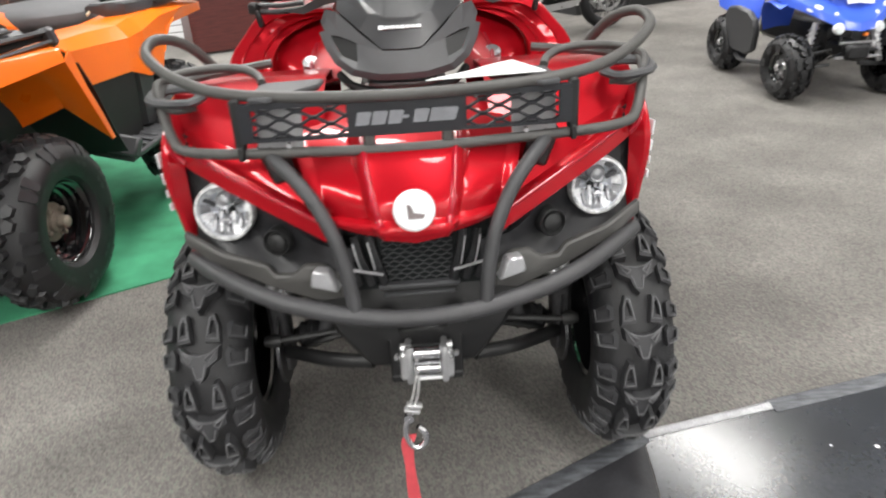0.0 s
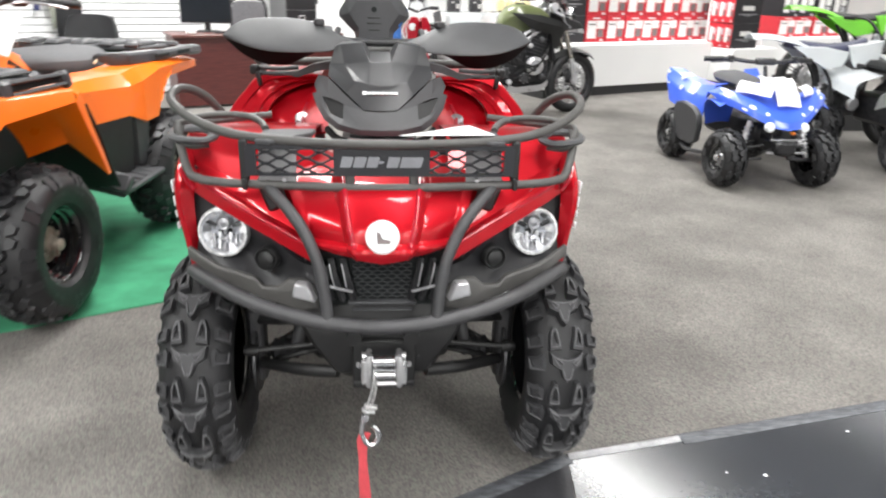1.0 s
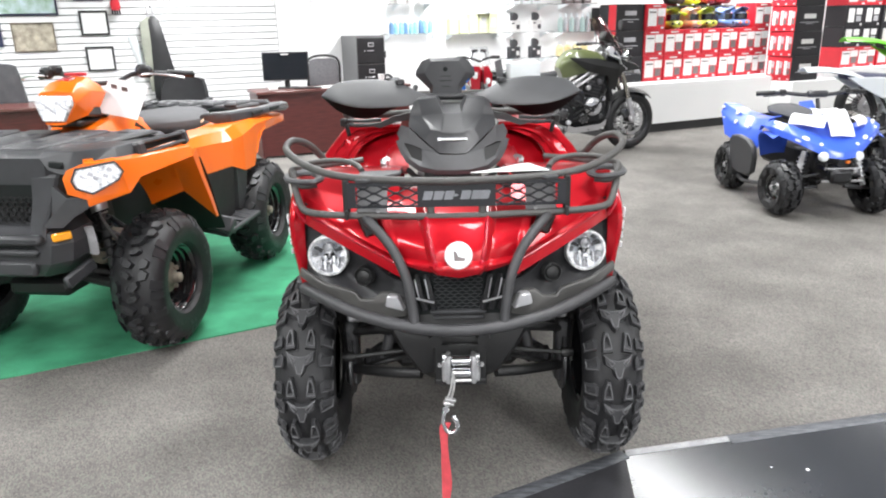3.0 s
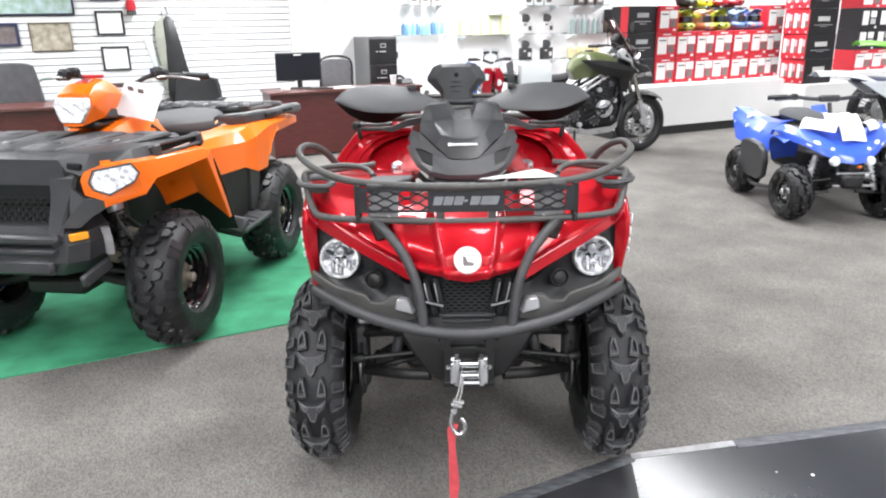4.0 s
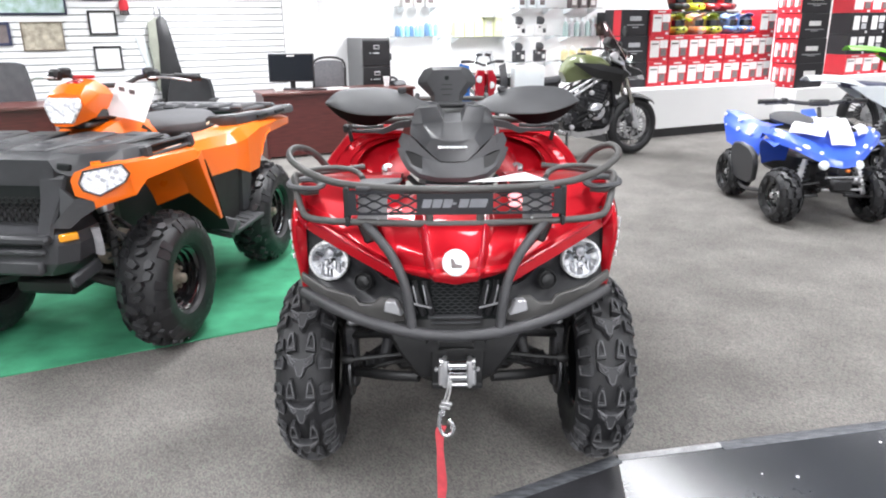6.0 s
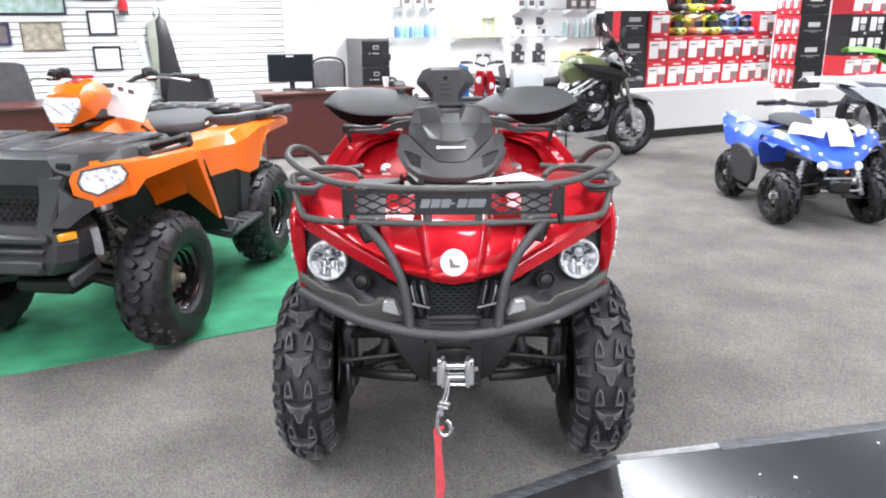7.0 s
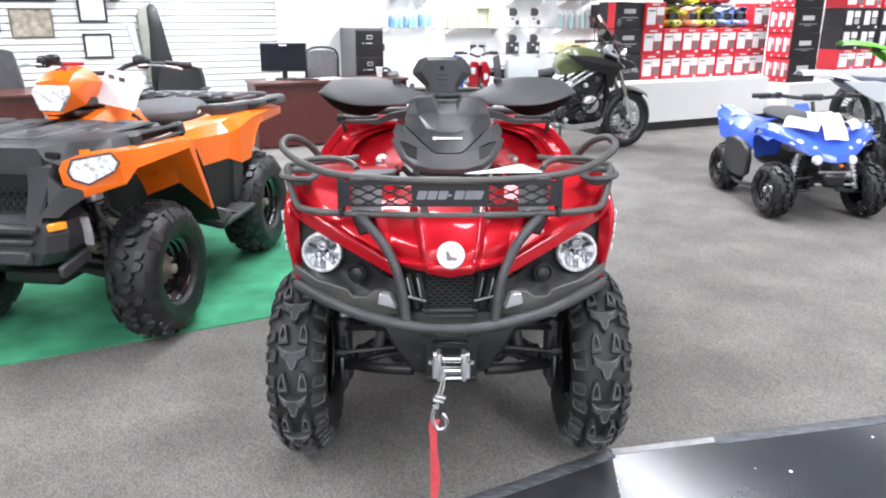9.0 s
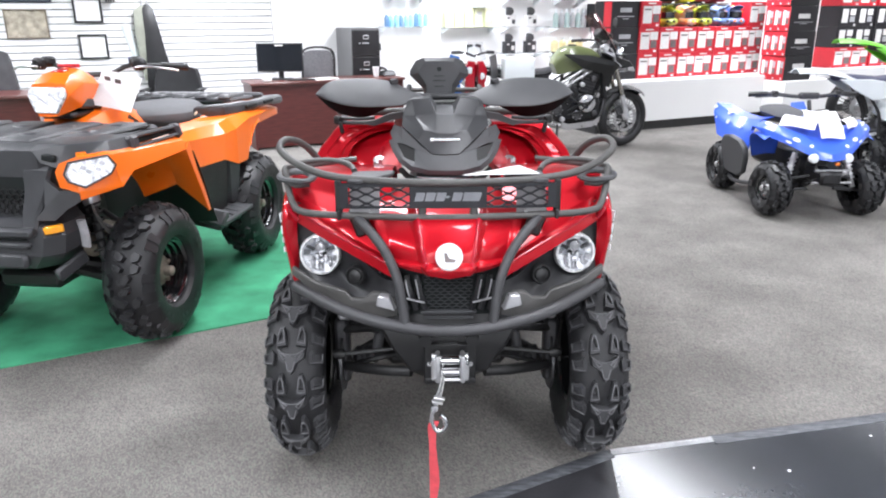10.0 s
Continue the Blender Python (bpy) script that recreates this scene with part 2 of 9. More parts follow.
M["carpet"] = carpet_material()
shade(M["red"], Coat_Roughness=0.05)


# ---- modelling helpers ----
def finish(bm, sharp=38):
    bmesh.ops.recalc_face_normals(bm, faces=bm.faces)
    for f in bm.faces:
        f.smooth = True
    for e in bm.edges:
        e.smooth = not (len(e.link_faces) == 2 and e.calc_face_angle(0) > radians(sharp))
    return bm


def mesh_of(name, bm, material, sharp=38):
    finish(bm, sharp)
    me = bpy.data.meshes.new(name)
    bm.to_mesh(me)
    bm.free()
    me.materials.append(material)
    return me


def part(name, bm, material, parent, label="", sharp=38):
    ob = new(name, mesh_of(name, bm, material, sharp))
    ob.parent = parent
    return tagged(ob, label)


def shared(name, me, parent, m=None, label=""):
    ob = new(name, me)
    ob.parent = parent
    if m is not None:
        ob.matrix_basis = m
    return tagged(ob, label)


def thing(name, label, category, m=None, group="", kind=""):
    ob = new(name)
    ob.empty_display_size = 0.1
    if m is not None:
        ob.matrix_basis = m
    return tagged(ob, label, category, group, kind)


def solid(name, bm, material, label, category, m=None, group="", kind="", sharp=38):
    ob = new(name, mesh_of(name, bm, material, sharp))
    if m is not None:
        ob.matrix_basis = m
    return tagged(ob, label, category, group, kind)


def B():
    return bmesh.new()


def add(bm, verts, faces):
    vs = [bm.verts.new(v) for v in verts]
    for f in faces:
        if len(set(f)) > 2:
            bm.faces.new([vs[i] for i in f])
    return vs


def box(bm, size, at=(0, 0, 0), rot=(0, 0, 0), bevel=0.0, taper=(1, 1), m=None, seg=1):
    """A box centred at `at`; taper scales its top face."""
    t = bmesh.new()
    bmesh.ops.create_cube(t, size=1)
    for v in t.verts:
        k = taper if v.co.z > 0 else (1, 1)
        v.co = Vector((v.co.x * size[0] * k[0], v.co.y * size[1] * k[1], v.co.z * size[2]))
    if bevel:
        bmesh.ops.bevel(t, geom=t.edges[:], offset=bevel, segments=seg, affect="EDGES", profile=0.5)
    mm = pose(*at, *rot)
    if m is not None:
        mm = m @ mm
    t.verts.index_update()
    add(bm, [mm @ v.co for v in t.verts], [[v.index for v in f.verts] for f in t.faces])
    t.free()
    return bm


def rings(bm, rows, closed=True, caps=True):
    """Skin between rows of points of equal length."""
    n = len(rows[0])
    vs = [[bm.verts.new(p) for p in r] for r in rows]
    for a, b in zip(vs, vs[1:]):
        for i in range(n if closed else n - 1):
            j = (i + 1) % n
            bm.faces.new((a[i], a[j], b[j], b[i]))
    if caps and closed:
        bm.faces.new(vs[0][::-1])
        bm.faces.new(vs[-1])
    return vs


def smooth_path(points, n=6, loop=False):
    p = [Vector(q) for q in points]
    if len(p) < 3:
        return p
    out = []
    count = len(p) if loop else len(p) - 1
    for i in range(count):
        if loop:
            a, b, c, d = p[i - 1], p[i], p[(i + 1) % len(p)], p[(i + 2) % len(p)]
        else:
            b, c = p[i], p[i + 1]
            a = p[i - 1] if i else b * 2 - c
            d = p[i + 2] if i + 2 < len(p) else c * 2 - b
        for k in range(n):
            t = k / n
            out.append(0.5 * (2 * b + (c - a) * t + (2 * a - 5 * b + 4 * c - d) * t * t + (3 * b - a - 3 * c + d) * t ** 3))
    if not loop:
        out.append(p[-1])
    return out


def tube(bm, points, r, seg=10, n=6, loop=False, flat=1.0, radii=None):
    """A round bar along a smooth path; flat squeezes it along the second axis."""
    path = smooth_path(points, n, loop)
    up = Vector((0, 0, 1))
    rows = []
    ref = None
    for i, q in enumerate(path):
        if loop:
            d = path[(i + 1) % len(path)] - path[i - 1]
        else:
            d = path[min(i + 1, len(path) - 1)] - path[max(i - 1, 0)]
        d.normalize()
        if ref is None:
            ref = up.cross(d)
            if ref.length < 0.1:
                ref = Vector((1, 0, 0))
        ref = (ref - d * ref.dot(d)).normalized()
        side = d.cross(ref)
        rr = r if radii is None else radii[0] + (radii[1] - radii[0]) * i / (len(path) - 1)
        rows.append([q + ref * (rr * math.cos(a)) + side * (rr * flat * math.sin(a)) for a in (math.tau * k / seg for k in range(seg))])
    if loop:
        rows.append(rows[0])
        n_ = len(rows) - 1
        vs = [[bm.verts.new(p) for p in row] for row in rows[:-1]]
        for i in range(n_):
            a, b = vs[i], vs[(i + 1) % n_]
            for k in range(seg):
                bm.faces.new((a[k], a[(k + 1) % seg], b[(k + 1) % seg], b[k]))
    else:
        rings(bm, rows)
    return bm


def axes(direction):
    return Vector(direction).to_track_quat("Z", "X").to_matrix().to_4x4()


def lathe(bm, profile, at=(0, 0, 0), axis=(0, 0, 1), seg=24, caps=True, m=None):
    """Turn (radius, height) pairs round an axis."""
    mm = Matrix.Translation(at) @ axes(axis)
    if m is not None:
        mm = m @ mm
    rows = [[mm @ Vector((max(r, 1e-4) * math.cos(a), max(r, 1e-4) * math.sin(a), h)) for a in (math.tau * k / seg for k in range(seg))] for r, h in profile]
    rings(bm, rows, True, caps)
    return bm


def rod(bm, a, b, r, seg=10):
    a, b = Vector(a), Vector(b)
    return lathe(bm, [(r, 0), (r, (b - a).length)], a, b - a, seg)


def prism(bm, outline, depth, m=None, bevel=0.0):
    """Extrude an outline (x, z pairs) by depth along y, centred."""
    t = bmesh.new()
    n = len(outline)
    add(t, [Vector((x, -depth / 2, z)) for x, z in outline] + [Vector((x, depth / 2, z)) for x, z in outline],
        [list(range(n)), list(range(2 * n - 1, n - 1, -1))] + [[i, i + n, (i + 1) % n + n, (i + 1) % n] for i in range(n)])
    if bevel:
        bmesh.ops.recalc_face_normals(t, faces=t.faces)
        bmesh.ops.bevel(t, geom=t.edges[:], offset=bevel, segments=1, affect="EDGES")
    t.verts.index_update()
    mm = m if m is not None else Matrix()
    add(bm, [mm @ v.co for v in t.verts], [[v.index for v in f.verts] for f in t.faces])
    t.free()
    return bm


def sheet(bm, fn, nu, nv, thick=0.004):
    """A shell of a given thickness over fn(u, v), u and v from 0 to 1."""
    g = [[Vector(fn(i / nu, j / nv)) for j in range(nv + 1)] for i in range(nu + 1)]
    nrm = [[None] * (nv + 1) for _ in range(nu + 1)]
    for i in range(nu + 1):
        for j in range(nv + 1):
            du = g[min(i + 1, nu)][j] - g[max(i - 1, 0)][j]
            dv = g[i][min(j + 1, nv)] - g[i][max(j - 1, 0)]
            n = du.cross(dv)
            nrm[i][j] = n.normalized() if n.length > 1e-9 else Vector((0, 0, 1))
    a = [[bm.verts.new(g[i][j]) for j in range(nv + 1)] for i in range(nu + 1)]
    b = [[bm.verts.new(g[i][j] - nrm[i][j] * thick) for j in range(nv + 1)] for i in range(nu + 1)]
    for i in range(nu):
        for j in range(nv):
            bm.faces.new((a[i][j], a[i + 1][j], a[i + 1][j + 1], a[i][j + 1]))
            bm.faces.new((b[i][j], b[i][j + 1], b[i + 1][j + 1], b[i + 1][j]))
    rim = [(i, 0) for i in range(nu)] + [(nu, j) for j in range(nv)] + [(i, nv) for i in range(nu, 0, -1)] + [(0, j) for j in range(nv, 0, -1)]
    for (i, j), (k, l) in zip(rim, rim[1:] + rim[:1]):
        bm.faces.new((a[i][j], b[i][j], b[k][l], a[k][l]))
    return bm


def curve_at(points, t):
    """A smooth curve through points, at t from 0 to 1."""
    n = len(points) - 1
    x = min(max(t, 0), 1) * n
    i = min(int(x), n - 1)
    f = x - i
    p = [Vector(q) for q in points]
    b, c = p[i], p[i + 1]
    a = p[i - 1] if i else b * 2 - c
    d = p[i + 2] if i + 2 <= n else c * 2 - b
    return 0.5 * (2 * b + (c - a) * f + (2 * a - 5 * b + 4 * c - d) * f * f + (3 * b - a - 3 * c + d) * f ** 3)


def line_at(points, t):
    """Straight segments through points, at t from 0 to 1."""
    n = len(points) - 1
    x = min(max(t, 0), 1) * n
    i = min(int(x), n - 1)
    return Vector(points[i]).lerp(Vector(points[i + 1]), x - i)


def patch(bm, rows, nu, nv, thick=0.005, flip=False, straight=False):
    """A shell through a net of points: rows across, smooth both ways."""
    def fn(u, v):
        across = [curve_at(r, u) for r in rows]
        return line_at(across, v) if straight else curve_at(across, v)
    return sheet(bm, (lambda u, v: fn(1 - u, v)) if flip else fn, nu, nv, thick)


def facets(points, faces, bevel=0.003, thick=0.005, both=True, front=(0, -1, 0.4)):
    """A shell of flat panels with softened folds. points: name to place; faces: lists of names; both: mirrored about x = 0 too."""
    bm = B()
    for s in ((1, -1) if both else (1,)):
        vs = {n: bm.verts.new((s * x, y, z)) for n, (x, y, z) in points.items()}
        for f in faces:
            bm.faces.new([vs[n] for n in (f.split() if s > 0 else f.split()[::-1])])
    bmesh.ops.remove_doubles(bm, verts=bm.verts, dist=0.0005)
    bmesh.ops.recalc_face_normals(bm, faces=bm.faces)
    if sum((f.normal * f.calc_area() for f in bm.faces), Vector()).dot(Vector(front)) < 0:
        bmesh.ops.reverse_faces(bm, faces=bm.faces)
    bmesh.ops.triangulate(bm, faces=[f for f in bm.faces if len(f.verts) > 4])
    bmesh.ops.bevel(bm, geom=[e for e in bm.edges if len(e.link_faces) == 2 and e.calc_face_angle(0) > 0.22], offset=bevel, segments=2, affect="EDGES", profile=0.6, clamp_overlap=True)
    bmesh.ops.solidify(bm, geom=bm.faces[:], thickness=thick)
    return bm


def step(a, b, x):
    t = min(max((x - a) / (b - a), 0), 1)
    return t * t * (3 - 2 * t)


# ---- the room ----
def room_box(name, lo, hi, material, label, category, bevel=0.0, m=ROOM):
    bm = B()
    box(bm, [h - l for l, h in zip(lo, hi)], [(h + l) / 2 for l, h in zip(lo, hi)], bevel=bevel)
    return solid(name, bm, material, label, category, m, kind="structure")


S0, S1, Y0 = -8.0, 12.0, -13.5
room_box("floor", (S0, Y0, -0.12), (S1, 0.2, 0.0), M["carpet"], "grey loop-pile carpet covering the showroom floor", "floor")
# unseen ceiling, coloured dark to cut bounce and pale reflections
room_box("ceiling", (S0, Y0, CEILING), (S1, 0.2, CEILING + 0.12), M["ceiling"], "unseen showroom ceiling, kept dark to limit bounced light", "ceiling")
room_box("wall_north", (-0.08, 0.0, 0.0), (S1, 0.2, CEILING), M["wall"], "plain white painted back wall", "wall")
room_box("wall_west", (S0 - 0.2, Y0, 0.0), (S0, 0.2, CEILING), M["wall"], "plain white painted side wall", "wall")
room_box("wall_east", (S1, Y0, 0.0), (S1 + 0.2, 0.2, CEILING), M["wall"], "plain white painted side wall", "wall")
room_box("wall_south", (S0, Y0 - 0.2, 0.0), (S1, Y0, CEILING), M["wall"], "plain white painted wall behind the camera", "wall")
room_box("wall_slat_backing", (S0, 0.02, 0.0), (-0.08, 0.2, CEILING), M["wall"], "white backing wall behind the slat panels", "wall")

# slat panels: boards with recessed grooves between
slatwall = thing("slat_wall", "white slatted display wall with dark grooves", "wall", ROOM, kind="structure")
# grey backing puts the grooves' shade into its colour
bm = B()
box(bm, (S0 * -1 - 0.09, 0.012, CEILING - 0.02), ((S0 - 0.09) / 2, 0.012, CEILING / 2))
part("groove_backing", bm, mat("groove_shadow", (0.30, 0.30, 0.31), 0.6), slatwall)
bm = B()
box(bm, (7.9, 0.016, 0.0655), (0, 0, 0), bevel=0.003)
slat_mesh = mesh_of("slat", bm, M["slat"])
z = 0.05
while z < CEILING - 0.05:
    shared("slat", slat_mesh, slatwall, pose(-4.04, -0.004, z))
    z += 0.0771

# green runner and black entry floor, each with a real edge
bm = B()
D = Vector((math.cos(radians(26)), math.sin(radians(26)), 0))
N_ = Vector((-D.y, D.x, 0))
E0 = Vector((-0.91, 1.31, 0))
pts = [E0 + D * a + N_ * b for a, b in ((-5.0, 0), (0.9, 0), (0.9, 2.6), (-5.0, 2.6))]
add(bm, [p + Vector((0, 0, h)) for h in (0.0, 0.006) for p in pts], [(3, 2, 1, 0), (4, 5, 6, 7)] + [(i, (i + 1) % 4, (i + 1) % 4 + 4, i + 4) for i in range(4)])
solid("green_runner", bm, M["green"], "bright green carpet runner lying on the grey carpet", "carpet", kind="structure")

CORNER = Vector((0.58, 0.10, 0))
DR = Vector((math.cos(radians(11)), math.sin(radians(11)), 0))
DL = Vector((math.cos(radians(27)), math.sin(radians(27)), 0))
SEAM = Vector((-0.12, -1, 0))
def slab(outline, top, base=0.0):
    b = B()
    n = len(outline)
    add(b, [Vector((p[0], p[1], base)) for p in outline] + [Vector((p[0], p[1], top)) for p in outline],
        [list(range(n - 1, -1, -1)), list(range(n, 2 * n))] + [[i, (i + 1) % n, (i + 1) % n + n, i + n] for i in range(n)])
    return b
solid("entry_floor", slab([CORNER + SEAM * 5, CORNER + DR * 6 + SEAM * 5, CORNER + DR * 6, CORNER], 0.006), M["blackfloor"], "glossy black vinyl floor panel beside the carpet", "floor", kind="structure")
solid("entry_floor", slab([CORNER - DL * 5, CORNER - DL * 5 + SEAM * 2.5, CORNER + SEAM * 5 - Vector((0.004, 0, 0)), CORNER - Vector((0.004, 0, 0))], 0.006), M["blackmat"], "worn black vinyl floor panel beside the carpet", "floor", kind="structure")
def strip(d, s, e, profile, material, label):
    bm = B()
    nn = Vector((-d.y, d.x, 0))
    rows = []
    for a in (s, e):
        q = CORNER + d * a
        rows.append([q + nn * x + Vector((0, 0, h)) for x, h in profile])
    rings(bm, rows)
    return solid("transition_strip", bm, material, label, "trim", kind="structure")


FLAT = ((-0.03, 0.0075), (-0.026, 0.009), (0.016, 0.0095), (0.022, 0.007), (0.024, 0.001), (-0.03, 0.001))
strip(DR, 0.40, 6.0, FLAT, M["worn_strip"], "worn dull grey transition strip edging the black floor")
strip(DL, -5.0, -0.003, FLAT, M["worn_strip"], "worn dull grey transition strip edging the black floor")
strip(DR, 0.0, 0.3995, ((-0.016, 0.0075), (-0.008, 0.009), (-0.002, 0.013), (0.005, 0.0145), (0.011, 0.0125), (0.015, 0.008), (0.017, 0.001), (-0.016, 0.001)), M["aluminium"], "bright aluminium bead at the end of the strip")
for x, y, r in ((1.166, -0.016, 0.0065), (1.052, 0.002, 0.0035), (1.567, 0.188, 0.005)):
    bm = B()
    lathe(bm, [(r, 0.006), (r * 0.85, 0.0072), (r * 0.3, 0.008)], (x, y, 0), (0, 0, 1), 7)
    solid("paper_scrap", bm, M["paper"], "tiny white scrap lying on the black floor", "litter", group="scraps on the black floor")


# ---- wheels ----
def tyre_carcass(R, W, rim, seg=56):
    """Round-shouldered tyre about the x axis."""
    h = W / 2
    prof = [(rim, -h * 0.72), (rim + 0.012, -h * 0.86), (rim + (R - rim) * 0.45, -h), (R - 0.078, -h * 0.965), (R - 0.053, -h * 0.87), (R - 0.033, -h * 0.6),
            (R - 0.022, 0), (R - 0.033, h * 0.6), (R - 0.053, h * 0.87), (R - 0.078, h * 0.965), (rim + (R - rim) * 0.45, h), (rim + 0.012, h * 0.86), (rim, h * 0.72)]
    bm = B()
    lathe(bm, prof, axis=(1, 0, 0), seg=seg, caps=False)
    lathe(bm, [(rim, -h * 0.72), (rim - 0.004, 0), (rim, h * 0.72)], axis=(1, 0, 0), seg=seg, caps=False)
    return bm


def tread_at(R, W, theta, a, b, lift):
    """A point of the tread: a across, b along, lift over its crown line."""
    h = W / 2
    drop = 0.050 * (abs(a) / h) ** 2.3 if abs(a) < h else 0.050 + (abs(a) - h) * 1.6
    r = R - drop + lift
    x = max(-h + 0.002, min(h - 0.002, a * (1 - 0.06 * (a / h) ** 2)))
    g = theta + b / R
    return Vector((x, -r * math.cos(g), r * math.sin(g)))


def lug(bm, poly, theta, R, W, recess=0.0, shrink=0.88, inner=0.52, sink=0.034):
    """A tread block: outline (across, along) laid on the tyre at angle theta."""
    def at(a, b, lift):
        return tread_at(R, W, theta, a, b, lift)
    ca, cb = sum(p[0] for p in poly) / len(poly), sum(p[1] for p in poly) / len(poly)
    top = [(ca + (a - ca) * shrink, cb + (b - cb) * shrink) for a, b in poly]
    n = len(poly)
    lo = [bm.verts.new(at(a, b, -sink)) for a, b in poly]
    hi = [bm.verts.new(at(a, b, 0.0)) for a, b in top]
    for i in range(n):
        j = (i + 1) % n
        bm.faces.new((lo[i], lo[j], hi[j], hi[i]))
    if recess:
        inn = [(ca + (a - ca) * inner, cb + (b - cb) * inner) for a, b in poly]
        i1 = [bm.verts.new(at(a, b, 0.0)) for a, b in inn]
        i2 = [bm.verts.new(at(a, b, -recess)) for a, b in inn]
        for i in range(n):
            j = (i + 1) % n
            bm.faces.new((hi[i], hi[j], i1[j], i1[i]))
            bm.faces.new((i1[i], i1[j], i2[j], i2[i]))
        bm.faces.new(i2)
    else:
        bm.faces.new(hi)


def ridge_loop(bm, poly, theta, R, W, lift=0.0015, r=0.0021, loop=True):
    """A raised bead along a block's outline."""
    pts = []
    n = len(poly)
    for i in range(n if loop else n - 1):
        (a, b), (c, d) = poly[i], poly[(i + 1) % n]
        for k in range(2):
            pts.append(tread_at(R, W, theta, a + (c - a) * k / 2, b + (d - b) * k / 2, lift))
    if not loop:
        pts.append(tread_at(R, W, theta, *poly[-1], lift))
    tube(bm, pts, r, 4, 1, loop=loop)


def scaled(poly, k):
    ca, cb = sum(p[0] for p in poly) / len(poly), sum(p[1] for p in poly) / len(poly)
    return [(ca + (a - ca) * k, cb + (b - cb) * k) for a, b in poly]


def tread_chevron(R, W, pitches=13):
    """Horned centre blocks, pairs of hollow wedges and shoulder blocks."""
    bm, edge = B(), B()
    k = W / 0.208
    horn = [(-0.052, 0.040), (-0.026, 0.024), (0, 0.020), (0.026, 0.024), (0.052, 0.040), (0.048, 0.006), (0.020, -0.012), (0.013, -0.036), (0, -0.050), (-0.013, -0.036), (-0.020, -0.012), (-0.048, 0.006)]
    eye = [(0.042, 0.027), (0.014, 0.010), (0.024, 0.001)]
    snout = [(-0.015, -0.004), (-0.007, -0.034), (0.007, -0.034), (0.015, -0.004)]
    crown = [(-0.048, 0.035), (-0.024, 0.020), (0, 0.016), (0.024, 0.020), (0.048, 0.035)]
    wedge = [(0.014, -0.036), (0.052, -0.040), (0.049, 0.006), (0.038, 0.036), (0.026, 0.034)]
    shoulder = [(0.064, -0.030), (0.114, -0.036), (0.118, 0.006), (0.078, 0.016), (0.062, 0.008)]
    side = [(0.060, -0.020), (0.112, -0.020), (0.118, 0.024), (0.080, 0.026), (0.066, 0.036), (0.056, 0.022)]
    for p in range(pitches):
        t = math.tau * p / pitches
        lug(bm, [(a * k, b) for a, b in horn], t, R, W)
        for sg in (1, -1):
            ridge_loop(edge, [(a * k * sg, b) for a, b in eye], t, R, W)
        ridge_loop(edge, [(a * k, b) for a, b in snout], t, R, W, loop=False)
        ridge_loop(edge, [(a * k, b) for a, b in crown], t, R, W, r=0.0016, loop=False)
        t2 = t + math.pi / pitches
        for sg in (1, -1):
            w = [(a * k * sg, b) for a, b in wedge][::sg]
            lug(bm, w, t2, R, W, recess=0.014, inner=0.42)
            ridge_loop(edge, scaled(w, 0.66), t2, R, W)
            for poly, at in ((shoulder, t2 + 0.01), (side, t)):
                q = [(a * k * sg, b) for a, b in poly][::sg]
                lug(bm, q, at, R, W, recess=0.008, inner=0.45, sink=0.03)
                ridge_loop(edge, [(a * k * sg, b) for a, b in scaled(poly, 0.7)[:3]], at, R, W, r=0.0016, loop=False)
    return bm, edge


def tread_knobs(R, W, pitches=19):
    """Staggered bent blocks with stepped shoulder lugs, as on trail tyres."""
    bm = B()
    k = W / 0.24
    c = [(-0.034, -0.006), (-0.022, -0.026), (0.012, -0.020), (0.030, 0.004), (0.022, 0.024), (-0.012, 0.014)]
    mid = [(0.044, -0.034), (0.076, -0.024), (0.084, 0.012), (0.060, 0.028), (0.042, 0.006)]
    sh = [(0.082, -0.026), (0.134, -0.032), (0.146, -0.006), (0.140, 0.016), (0.088, 0.024)]
    for p in range(pitches):
        t = math.tau * p / pitches
        sg = 1 if p % 2 else -1
        lug(bm, [((a * 1.1 + 0.016) * k * sg, b * 1.2) for a, b in c][::sg], t, R, W, recess=0.004, inner=0.5, shrink=0.84)
        lug(bm, [((a * 0.9 + 0.016) * k * -sg, b * 0.9) for a, b in c][::-sg], t + math.pi / pitches, R, W, recess=0.004, inner=0.5, shrink=0.84)
        for s in (1, -1):
            half = math.pi / pitches
            lug(bm, [(a * k * s, b) for a, b in mid][::s], t + (half if s == sg else 0), R, W, shrink=0.8)
            lug(bm, [(a * k * s, b) for a, b in sh][::s], t + 0.03 + (0 if s == sg else half), R, W, shrink=0.82, sink=0.03)
    return bm, None


